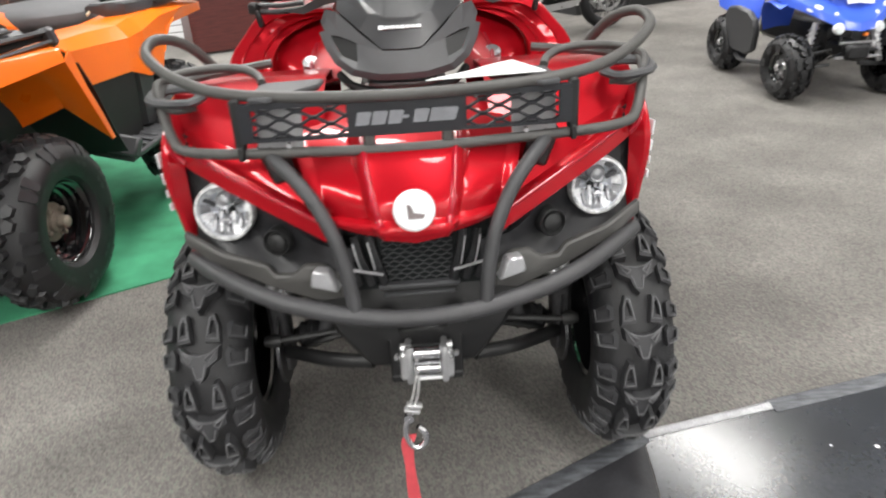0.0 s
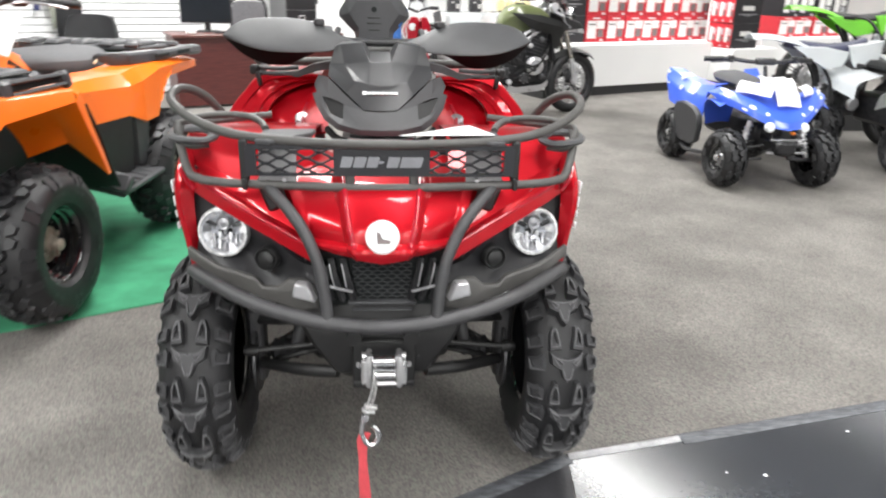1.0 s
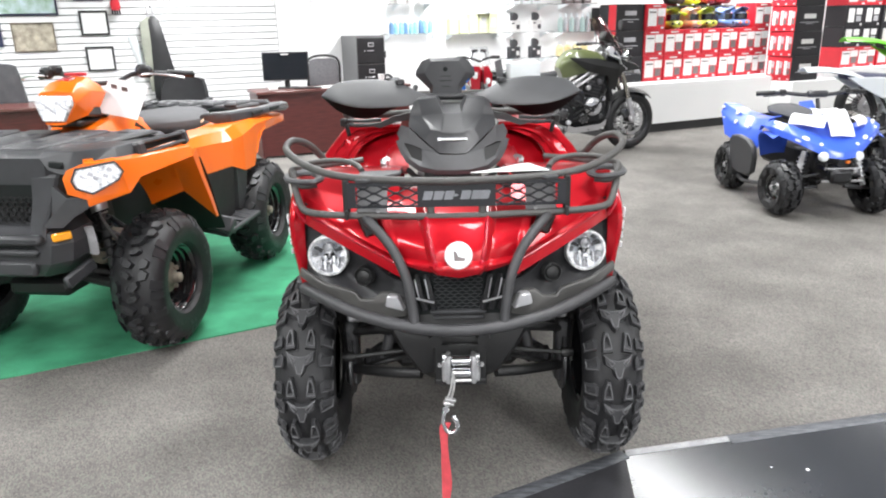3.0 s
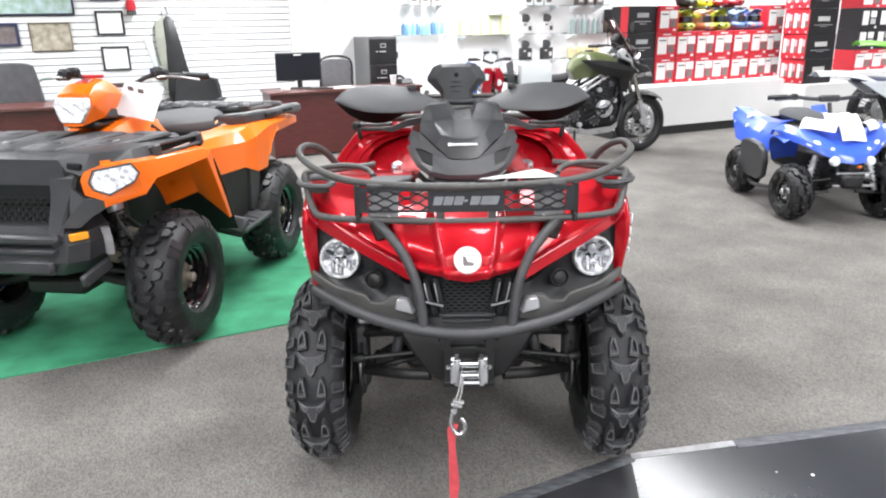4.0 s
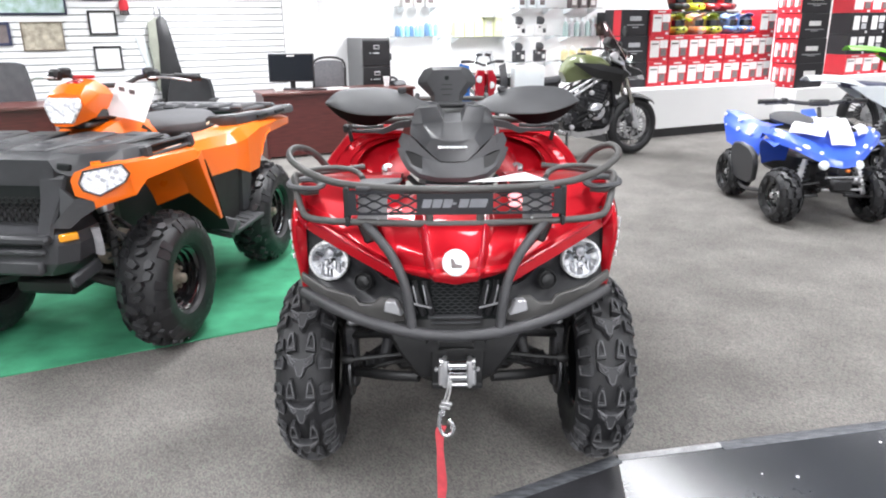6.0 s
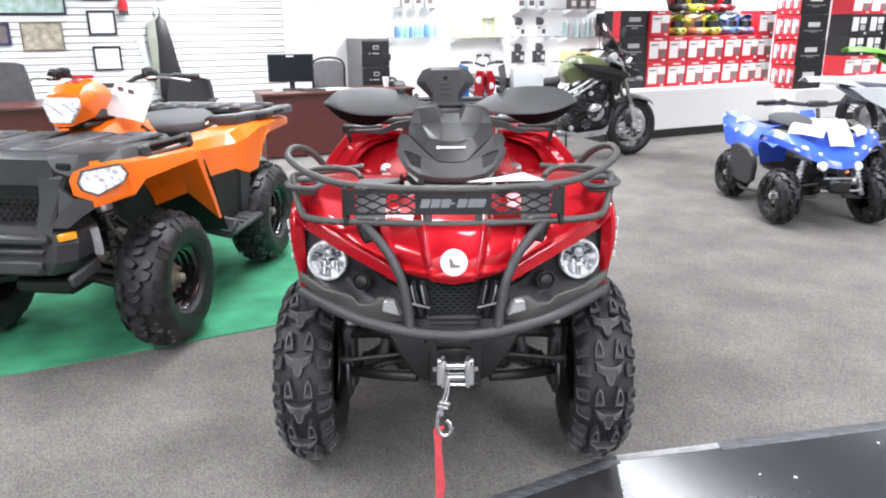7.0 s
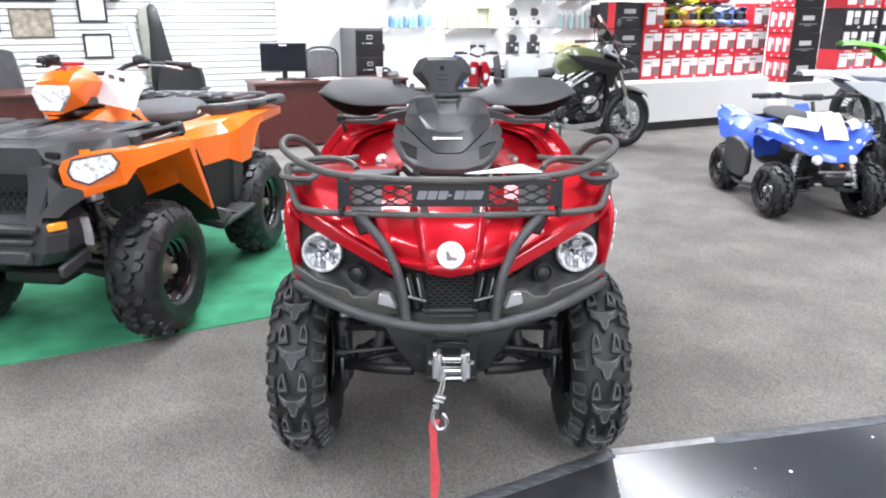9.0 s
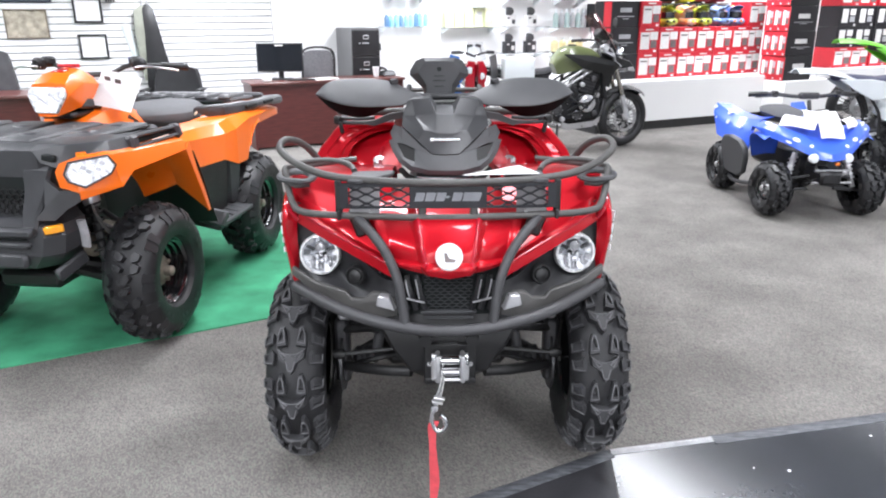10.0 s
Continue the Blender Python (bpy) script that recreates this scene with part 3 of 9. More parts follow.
def wheel_parts(owner, centre, R, W, rim, side, tread, cap, spin=0.0, steer=0.0, kind="steel"):
    """A wheel under its vehicle: tyre with tread, dished rim with holes, hub. side is +1 where the outer face looks to +x."""
    m = Matrix.Translation(centre) @ pose(0, 0, 0, 0, 0, steer) @ pose(0, 0, 0, spin, 0, 0)
    tm = tyre_carcass(R, W, rim)
    wheel = part("tyre", tm, M["rubber"], owner)
    wheel.matrix_basis = m
    blocks, edge = tread(R, W)
    part("tread", blocks, M["rubber_lug"] if edge else M["rubber_knob"], wheel, sharp=20)
    # ridges paler than the blocks they outline
    if edge:
        tagged(part("tread_ridge", edge, M["rubber_edge"], wheel), "pale ridges on the tread blocks", kind="stuff")
    h = W / 2 * 0.72
    s = side
    bm = B()
    prof = [(rim + 0.010, h), (rim + 0.008, h - 0.006), (rim - 0.004, h - 0.010), (rim - 0.010, h * 0.78), (rim - 0.018, h * 0.74), (rim - 0.020, h * 0.52), (rim - 0.030, h * 0.47), (rim - 0.033, h * 0.2), (rim - 0.044, h * 0.14),
            (rim - 0.047, -h * 0.05), (rim * 0.60, -h * 0.02), (rim * 0.52, h * 0.12), (rim * 0.42, h * 0.2), (0.03, h * 0.2), (0.001, h * 0.2)]
    lathe(bm, [(r, a * s) for r, a in prof], axis=(1, 0, 0), seg=44, caps=False)
    lathe(bm, [(rim + 0.008, -h * s), (rim - 0.01, -(h - 0.01) * s), (rim - 0.016, h * 0.45 * s)], axis=(1, 0, 0), seg=44, caps=False)
    part("rim", bm, M["rim"], wheel, "gloss black dished rim")
    # solid near-black discs paint the rim holes' inner shade
    bm = B()
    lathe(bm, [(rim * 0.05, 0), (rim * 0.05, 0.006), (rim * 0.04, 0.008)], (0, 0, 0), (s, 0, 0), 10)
    hole = mesh_of("vent_hole_shade", bm, M["opening_shade"])
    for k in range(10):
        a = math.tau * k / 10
        shared("vent_hole_shade", hole, wheel, pose(0, rim * 0.64 * math.cos(a), rim * 0.64 * math.sin(a)))
    bm = B()
    lathe(bm, [(0.074, 0), (0.074, 0.006), (0.044, 0.010), (0.040, 0.022), (0.026, 0.03), (0.024, 0.062), (0.016, 0.068), (0.001, 0.069)], (h * 0.18 * s, 0, 0), (s, 0, 0), 20)
    for k in range(4):
        a = math.tau * k / 4 + 0.4
        lathe(bm, [(0.013, 0), (0.013, 0.022), (0.008, 0.027)], (h * 0.18 * s, 0.06 * math.cos(a), 0.06 * math.sin(a)), (s, 0, 0), 6)
    part("hub_cap", bm, cap, wheel)
    return wheel


# ---- the red quad bike; it faces -y, its lamps at y = 0 ----
quad = thing("quad_bike", "glossy red quad bike with grey front rack, bumper and winch", "quad bike")
AXLE_Y, R_T, W_T, TRACK = 0.225, 0.327, 0.194, 0.493
for sg in (1, -1):
    wheel_parts(quad, (sg * TRACK, AXLE_Y, R_T - 0.004), R_T, W_T, 0.155, sg, tread_chevron, M["steel"], spin=4 + 3 * sg)
    wheel_parts(quad, (sg * (TRACK - 0.01), AXLE_Y + 1.29, R_T - 0.004), R_T, 0.27, 0.155, sg, tread_chevron, M["steel"], spin=11)

# hood: nose shell with a raised middle and scooped flanks
HOOD = [(-0.152, 0.778), (-0.157, 0.806), (-0.140, 0.857), (-0.075, 0.912), (0.02, 0.938), (0.16, 0.942), (0.34, 0.925), (0.52, 0.90)]
HOOD_W = [0.182, 0.184, 0.196, 0.222, 0.25, 0.275, 0.285, 0.285]
def hood_point(u, v):
    y, z, _ = curve_at([(a, b, 0) for a, b in HOOD], v)
    w = curve_at([(a, 0, 0) for a in HOOD_W], v).x
    x = w * u
    a = abs(x)
    ridge = 0.054 + 0.044 * min(v * 1.9, 1)
    # raised middle with a bead along each side, dished between
    if a < ridge:
        lift = 0.010 + 0.007 * (a / ridge) ** 5
    else:
        lift = 0.017 * max(0.0, 1 - (a - ridge) / 0.013)
    lift -= 0.010 * step(0.5, 1.0, abs(u))
    lift += 0.010 * step(w * 0.86, w * 0.97, a)
    bow = 0.042 * u * u * (1 - step(0.3, 0.8, v)) + 0.02 * u * u * step(0.3, 0.8, v)
    # scooped flank: a sharp shelf that climbs outward, filling again behind
    c = 0.325 + 0.12 * max(0.0, a - ridge)
    shelf = 0.013 * step(c - 0.02, c + 0.09, v) * (1 - step(c + 0.10, c + 0.40, v)) * step(ridge + 0.006, ridge + 0.024, a)
    lip = -0.010 * (1 - step(0.145, 0.175, v)) + 0.006 * step(0.145, 0.175, v) * (1 - step(0.18, 0.30, v))
    return Vector((x, y + bow - lift * (1 - 0.75 * step(0.3, 0.75, v)) + shelf * 0.9 + lip, z + lift * step(0.3, 0.75, v) - 0.5 * shelf - 0.012 * u * u * step(0.3, 1, v) + (0.030 * abs(u)) * (1 - step(0, 0.2, v))))
bm = B()
sheet(bm, lambda u, v: hood_point(1 - 2 * u, v), 110, 96, 0.006)
hood = part("hood", bm, M["red"], quad, sharp=24)
for sg in (1, -1):
    bm = B()
    line = []
    for k in range(13):
        v = 0.15 + 0.035 * k
        w = curve_at([(a, 0, 0) for a in HOOD_W], v).x
        line.append(hood_point(sg * (0.051 + 0.044 * min(v * 1.9, 1)) / w, v) + Vector((0, -0.001, 0.001)))
    tube(bm, line, 0.0075, 10, 3)
    part("hood_bead", bm, M["red_gloss"], hood)

# front fenders: straight brow ridge over the lamp, valley behind it, sloping top, and the outer flare
for sg in (1, -1):
    brow = [(0.165, -0.125, 0.765), (0.239, -0.090, 0.797), (0.326, -0.050, 0.835), (0.398, -0.010, 0.865), (0.458, 0.035, 0.888)]
    ridge = [(x - 0.008, y - 0.001, z + 0.027) for x, y, z in brow]
    rows = [brow, ridge,
            [(x + 0.001, y + 0.010, z + 0.004) for x, y, z in ridge],
            [(x + 0.006, y + 0.040, z + 0.006) for x, y, z in ridge],
            [(x * 1.02, y + 0.075 - 0.006 * k, z + 0.052 - 0.004 * k) for k, (x, y, z) in enumerate(ridge)],
            [(0.172 + 0.079 * k, 0.075 + 0.012 * k, 0.925 + 0.013 * k) for k in range(5)],
            [(0.175 + 0.079 * k, 0.140 + 0.006 * k, 0.980 + 0.005 * k) for k in range(5)],
            [(0.180 + 0.078 * k, 0.30, 0.992 + 0.002 * k) for k in range(5)],
            [(0.180 + 0.078 * k, 0.50, 0.965) for k in range(5)],
            [(0.180 + 0.078 * k, 0.60, 0.90) for k in range(5)]]
    bm = B()
    patch(bm, [[(p[0] * sg, p[1], p[2]) for p in r] for r in rows], 26, 54, 0.005, flip=sg > 0, straight=True)
    fender = part("front_fender", bm, M["red"], quad, sharp=24)
    # rolled bead along the brow's edge
    bm = B()
    tube(bm, [((x + 0.001) * sg, y - 0.002, z + 0.004) for x, y, z in ridge], 0.0055, 10, 4)
    part("brow_bead", bm, M["red_gloss"], fender)
    # outer flare: inner return, sharp fold and outer face round the wheel
    arch = [(0.058, 0.690), (0.052, 0.77), (0.050, 0.85), (0.062, 0.915), (0.135, 0.975), (0.30, 1.0), (0.43, 0.985), (0.54, 0.92), (0.60, 0.83), (0.63, 0.74)]
    bow = [0.484, 0.494, 0.505, 0.503, 0.497, 0.50, 0.50, 0.50, 0.50, 0.50]
    rows = [[((x - 0.026 - 0.012 * (z > 0.8)) * sg, y - 0.004, z - 0.012 * (z > 0.9)) for x, (y, z) in zip(bow, arch)],
            [((x - 0.012) * sg, y - 0.022, z + 0.002) for x, (y, z) in zip(bow, arch)],
            [((x - 0.004) * sg, y - 0.018, z + 0.003) for x, (y, z) in zip(bow, arch)],
            [((x + 0.006) * sg, y + 0.012, z) for x, (y, z) in zip(bow, arch)],
            [((x + 0.009) * sg, y + 0.045, z - 0.034 * math.sin(math.pi * min(1, i / 9))) for i, (x, (y, z)) in enumerate(zip(bow, arch))]]
    bm = B()
    patch(bm, rows, 36, 16, 0.005, flip=sg < 0, straight=True)
    flare = part("fender_flare", bm, M["red"], quad, sharp=24)
    bm = B()
    tube(bm, [((x - 0.010) * sg, y - 0.021, z + 0.002) for x, (y, z) in zip(bow[:6], arch)], 0.0045, 8, 4)
    part("flare_bead", bm, M["red_gloss"], flare)
    bm = B()
    tube(bm, [(0.458 * sg, 0.022, 0.898), (0.474 * sg, 0.020, 0.925), (0.488 * sg, 0.050, 0.955), (0.490 * sg, 0.12, 0.98)], 0.006, 8, 4)
    part("corner_bead", bm, M["red_gloss"], flare)
    # wheel-arch liner behind the lamp
    bm = B()
    liner = [(0.10, 0.70), (0.12, 0.80), (0.18, 0.90), (0.30, 0.94), (0.44, 0.91), (0.54, 0.82), (0.60, 0.66), (0.63, 0.5)]
    patch(bm, [[(x * sg, y, z) for y, z in liner] for x in (0.2, 0.35, 0.485)], 20, 4, 0.006)
    part("wheel_arch_liner", bm, M["plastic_deep"], quad)

# rear fenders: broad outer rim, a step, and a deep arched recess beside the seat
for sg in (1, -1):
    outer = [(0.540, 0.62), (0.540, 0.78), (0.538, 0.90), (0.527, 0.945), (0.490, 0.992), (0.440, 1.043), (0.36, 1.054), (0.21, 1.054)]
    inner = [(0.406, 0.62), (0.405, 0.78), (0.402, 0.90), (0.393, 0.942), (0.368, 0.972), (0.328, 0.994), (0.262, 1.018), (0.20, 1.026)]
    def front(z):
        return 0.86 + (0.75 if z > 0.90 else 0.33) * (z - 0.90)
    def ring(k, dy, dz=0.0, lean=1.0):
        """A line round the arch, k of the way from the outer to the inner edge, dy behind the front face."""
        return [((a[0] + (b[0] - a[0]) * k) * sg, front(a[1]) * lean + dy, a[1] + (b[1] - a[1]) * k + dz) for a, b in zip(outer, inner)]
    back = [(x * sg, 1.86 - 0.5 * max(0, 0.85 - z), z - 0.06 * step(0.9, 1.05, z)) for x, z in outer]
    rows = [back, ring(0, 0.35), ring(0.0, 0.05), ring(0.015, 0.018), ring(0.06, 0.008), ring(0.30, 0.0), ring(0.33, 0.002), ring(0.345, 0.007), ring(0.60, 0.011), ring(0.72, 0.006), ring(0.76, 0.009), ring(0.79, 0.017), ring(0.97, 0.010), ring(1.0, 0.013), ring(1.015, 0.030), ring(1.03, 0.075)]
    bm = B()
    patch(bm, rows, 40, 75, 0.005, flip=sg < 0, straight=True)
    rear = part("rear_fender", bm, M["red"], quad, sharp=26)
    bm = B()
    sheet(bm, lambda u, v: Vector(curve_at(ring(1.03, 0.072), u)).lerp(Vector((0.19 * sg, 0.70 + 0.18 * u, 0.76 + 0.24 * u)), v), 20, 6, 0.005)
    part("fender_recess", bm, M["red"], rear)
    # side panel between tank and fender
    rows = [[(0.15, 0.40, 0.96), (0.17, 0.60, 1.0), (0.17, 0.80, 1.0), (0.16, 1.0, 0.98)], [(0.215, 0.38, 0.955), (0.24, 0.58, 0.97), (0.245, 0.80, 0.975), (0.24, 1.0, 0.97)],
            [(0.25, 0.40, 0.90), (0.275, 0.58, 0.84), (0.285, 0.80, 0.85), (0.27, 1.0, 0.9)], [(0.26, 0.42, 0.78), (0.29, 0.58, 0.6), (0.30, 0.80, 0.55), (0.30, 1.0, 0.6)]]
    bm = B()
    patch(bm, [[(p[0] * sg, p[1], p[2]) for p in r] for r in rows], 18, 14, 0.005, flip=sg < 0, straight=True)
    part("side_panel", bm, M["red"], quad)
    bm = B()
    tube(bm, [((x + 0.004) * sg, y, z + 0.003) for x, y, z in ((0.215, 0.38, 0.955), (0.24, 0.58, 0.97), (0.245, 0.80, 0.975))], 0.006, 8, 4)
    part("panel_bead", bm, M["red_gloss"], quad)
    bm = B()
    box(bm, (0.26, 0.52, 0.03), (0.38 * sg, 0.66, 0.36), bevel=0.01)
    for k in range(5):
        box(bm, (0.2, 0.02, 0.02), (0.39 * sg, 0.48 + 0.08 * k, 0.385), bevel=0.004)
    part("footwell", bm, M["plastic_deep"], quad)
    bm = B()
    patch(bm, [[(x * sg, y, z) for y, z in ((0.50, 0.80), (0.55, 0.62), (0.56, 0.46), (0.50, 0.33))] for x in (0.12, 0.26, 0.40)], 10, 6, 0.008)
    part("footwell_front", bm, M["plastic_deep"], quad)

# central body, frame and skid plate in the dark
bm = B()
box(bm, (0.36, 0.42, 0.34), (0, 0.24, 0.76), bevel=0.03)
box(bm, (0.32, 1.5, 0.36), (0, 1.0, 0.60), bevel=0.04)
box(bm, (0.22, 1.5, 0.1), (0, 0.95, 0.38), bevel=0.02)
box(bm, (0.46, 1.25, 0.10), (0, 0.92, 0.30), bevel=0.03)
part("chassis", bm, M["plastic_deep"], quad)
bm = B()
rows = []
for z, w, y in ((0.655, 0.235, -0.04), (0.60, 0.225, -0.07), (0.52, 0.185, -0.075), (0.42, 0.125, -0.055), (0.375, 0.10, 0.0), (0.35, 0.10, 0.2)):
    rows.append([(w, y + 0.06, z), (w, y + 0.012, z), (w - 0.014, y, z), (-w + 0.014, y, z), (-w, y + 0.012, z), (-w, y + 0.06, z)])
rings(bm, [[Vector(p) for p in r] for r in rows])
part("bumper_plate", bm, M["plastic_deep"], quad, sharp=30)

M["pod_black"] = mat("satin_black_plastic", (0.015, 0.015, 0.017), 0.42, 0, 0.15, 12, 0.1, 700)
# nose cone: dark fascia, lamp pods, grille
for sg in (1, -1):
    bm = B()
    rows = [[(0.13, -0.085, 0.735), (0.19, -0.095, 0.755), (0.26, -0.06, 0.815), (0.34, 0.025, 0.87), (0.43, 0.07, 0.93), (0.485, 0.10, 0.945)],
            [(0.13, -0.088, 0.71), (0.19, -0.092, 0.725), (0.27, -0.03, 0.76), (0.35, 0.05, 0.80), (0.44, 0.075, 0.86), (0.49, 0.085, 0.88)],
            [(0.13, -0.092, 0.68), (0.19, -0.098, 0.695), (0.27, -0.04, 0.71), (0.35, 0.03, 0.735), (0.44, 0.055, 0.77), (0.488, 0.07, 0.79)],
            [(0.13, -0.095, 0.65), (0.19, -0.105, 0.665), (0.27, -0.075, 0.675), (0.35, -0.03, 0.69), (0.42, 0.015, 0.705), (0.47, 0.05, 0.72)]]
    patch(bm, [[(p[0] * sg, p[1], p[2]) for p in r] for r in rows], 26, 16, 0.01, flip=sg < 0)
    pod = part("lamp_pod", bm, M["pod_black"], quad)
    # lower wing along the pod with a stepped upper edge
    bm = B()
    wing = [(0.15, 0.645), (0.16, 0.695), (0.185, 0.715), (0.225, 0.712), (0.25, 0.688), (0.29, 0.684), (0.305, 0.705), (0.40, 0.722), (0.475, 0.762), (0.478, 0.735), (0.42, 0.695), (0.30, 0.655), (0.2, 0.633)]
    t = bmesh.new()
    prism(t, [(x * sg, z) for x, z in wing], 0.022, bevel=0.004)
    for v in t.verts:
        v.co.y += -0.122 + 0.42 * max(0, abs(v.co.x) - 0.16) ** 1.15
    t.verts.index_update()
    add(bm, [v.co for v in t.verts], [[v.index for v in f.verts] for f in t.faces])
    t.free()
    part("fascia_wing", bm, M["tube"], pod)
    bm = B()
    prism(bm, [(0.158 * sg, 0.668), (0.176 * sg, 0.714), (0.208 * sg, 0.714), (0.216 * sg, 0.680)], 0.03, pose(0, -0.168, 0, 0, 0, 10 * sg), 0.004)
    part("marker_lens", bm, M["silver"], pod, "silver square marker lens")
    bm = B()
    c, ax = Vector((0.278 * sg, -0.078, 0.752)), Vector((0.25 * sg, -1, 0.1))
    lathe(bm, [(0.030, -0.03), (0.030, 0.0), (0.027, 0.004), (0.023, -0.004), (0.020, -0.004), (0.018, 0.003), (0.009, 0.007), (0.001, 0.008)], c, ax, 24)
    part("round_plug", bm, M["plastic_deep"], pod)
    # headlamp: frosted rim, fluted bowl, dark projector above and a bulb shield below
    c, ax = Vector((0.393 * sg, 0.012, 0.790)), Vector((0.12 * sg, -1, 0.10)).normalized()
    mm = Matrix.Translation(c) @ axes(ax)
    bm = B()
    lathe(bm, [(0.055, -0.05), (0.0630, -0.03), (0.0635, 0.004), (0.061, 0.010), (0.056, 0.011), (0.0525, 0.004), (0.052, -0.006)], c, ax, 44, caps=False)
    lamp = part("headlamp", bm, M["lamp_rim"], quad, "round clear headlamp with bright rim")
    bm = B()
    lathe(bm, [(0.055, 0.006), (0.050, 0.012), (0.038, 0.018), (0.020, 0.022), (0.001, 0.023)], c, ax, 40, caps=False)
    lathe(bm, [(0.055, 0.004), (0.050, 0.010), (0.038, 0.016), (0.020, 0.020), (0.001, 0.021)], c, ax, 40, caps=False)
    gl = part("lamp_glass", bm, M["lens"], lamp)
    gl.visible_shadow = False
    bm = B()
    n = 22
    rows = []
    for r, h in ((0.0555, 0.002), (0.050, -0.012), (0.040, -0.024), (0.026, -0.033), (0.012, -0.037), (0.003, -0.038)):
        rows.append([mm @ Vector((r * math.cos(math.tau * k / n), r * math.sin(math.tau * k / n), h + (0.006 if k % 2 else 0) * (r > 0.02))) for k in range(n)])
    rings(bm, rows, True, False)
    part("reflector", bm, M["lamp_reflector"], lamp, sharp=8)
    up = Vector((0, 0, 1)) - ax * ax.z
    up.normalize()
    across = up.cross(ax)
    # fluting ribs; the grey ones paint dark streaks into the bowl
    for k in range(-3, 4):
        bm = B()
        base = c + across * (0.0125 * k)
        drop = math.sqrt(0.048 ** 2 - (0.0125 * k) ** 2)
        tube(bm, [base - up * (drop - 0.004) - ax * 0.012, base - up * (drop * 0.55) - ax * 0.020, base - up * (0.004 * abs(k)) - ax * 0.022], 0.0042, 6, 3)
        part("reflector_rib", bm, M["lamp_rim"] if k % 2 else M["steel_grey"], lamp)
    bm = B()
    lathe(bm, [(0.016, -0.035), (0.018, -0.012), (0.015, -0.004), (0.011, -0.006), (0.001, -0.003)], c + up * 0.021, ax, 20)
    part("projector", bm, M["steel_grey"], lamp, "grey lamp projector")
    # added dark blocks that paint the bowl's dark reflections
    for s_ in (1, -1):
        bm = B()
        box(bm, (0.010, 0.026, 0.008), (0, 0, 0), bevel=0.002, m=Matrix.Translation(c + across * (0.030 * s_) + up * 0.018 - ax * 0.012) @ axes(ax) @ pose(0, 0, 0, 0, 0, 24 * s_))
        part("dark_reflection", bm, M["tube_dark"], lamp)
    # added segments round the bowl, white and grey, painting its reflections
    for k in range(15):
        a0, a1 = math.tau * (k + 0.08) / 15, math.tau * (k + 0.92) / 15
        r0, r1 = 0.0505, 0.030 + 0.009 * ((k * 7) % 4) / 3
        pts = [mm @ Vector((r * math.cos(a), r * math.sin(a), h)) for r, a, h in ((r0, a0, -0.005), (r0, a1, -0.008), (r1, a1, -0.019), (r1, a0, -0.016))]
        bm = B()
        rings(bm, [pts, [p - ax * 0.004 for p in pts]])
        part("reflection_segment", bm, M[("lamp_rim", "lamp_rim", "steel_grey", "lamp_rim", "steel_grey")[(k * 3 + k // 4) % 5]], lamp)
    bm = B()
    lathe(bm, [(0.011, -0.03), (0.011, -0.008), (0.008, -0.002), (0.001, -0.001)], c - up * 0.018, ax, 14)
    part("bulb_shield", bm, M["chrome"], lamp)

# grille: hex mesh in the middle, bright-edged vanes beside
# near-black block paints the shaded depth behind the mesh
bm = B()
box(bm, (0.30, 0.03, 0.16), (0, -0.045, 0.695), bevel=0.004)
grille = part("grille", bm, M["opening_shade"], quad)
bm = B()
for row in range(12):
    z = 0.641 + row * 0.0102
    pts = [(-0.072 + k * 0.012, -0.078 - 0.001 * row, z + (0.0026 if (k + row) % 2 else -0.0026)) for k in range(13)]
    tube(bm, pts, 0.0017, 4, 1)
tagged(part("grille_mesh", bm, M["plastic"], grille), kind="stuff")
for sg in (1, -1):
    for k in range(3):
        bm = B()
        x = 0.082 + 0.03 * k
        tube(bm, [(sg * (x + 0.012), -0.083, 0.755), (sg * (x + 0.004), -0.095, 0.715), (sg * x * 0.94, -0.092, 0.68), (sg * x * 0.86, -0.085, 0.645)], 0.010, 6, 4, flat=0.6)
        part("grille_vane", bm, M["pod_black"], grille)
    bm = B()
    rod(bm, (sg * 0.072, -0.098, 0.672), (sg * 0.135, -0.102, 0.690), 0.0034, 6)
    part("grille_accent", bm, M["silver"], grille)
    for k in range(2):
        bm = B()
        x = 0.094 + 0.03 * k
        tube(bm, [(sg * (x + 0.004), -0.096, 0.745), (sg * (x - 0.002), -0.102, 0.715), (sg * x * 0.93, -0.099, 0.685)], 0.0022, 5, 3)
        part("grille_accent", bm, M["silver"], grille)
bm = B()
box(bm, (0.17, 0.02, 0.012), (0, -0.082, 0.636), bevel=0.004)
box(bm, (0.15, 0.012, 0.006), (0, -0.094, 0.622), bevel=0.002)
part("grille_sill", bm, M["plastic_mid"], grille)

# round badge on the nose: plain disc with a grey slanted bar
c, ax = Vector((0, -0.174, 0.842)), Vector((0, -1, 0.38)).normalized()
bm = B()
lathe(bm, [(0.038, -0.02), (0.039, 0.002), (0.035, 0.006), (0.001, 0.007)], c, ax, 36)
badge = part("badge", bm, M["white"], quad, "round white emblem disc")
bm = B()
mm = Matrix.Translation(c + ax * 0.0075) @ axes(ax)
prism(bm, [(-0.012, -0.016), (0.016, -0.016), (0.02, -0.008), (0.0, -0.004), (-0.006, 0.01), (-0.014, 0.012)], 0.002, mm @ pose(0, 0, 0, -90, 0, 0) @ pose(0, 0, 0, 0, 90, 0), 0)
part("emblem", bm, M["label_grey"], badge)

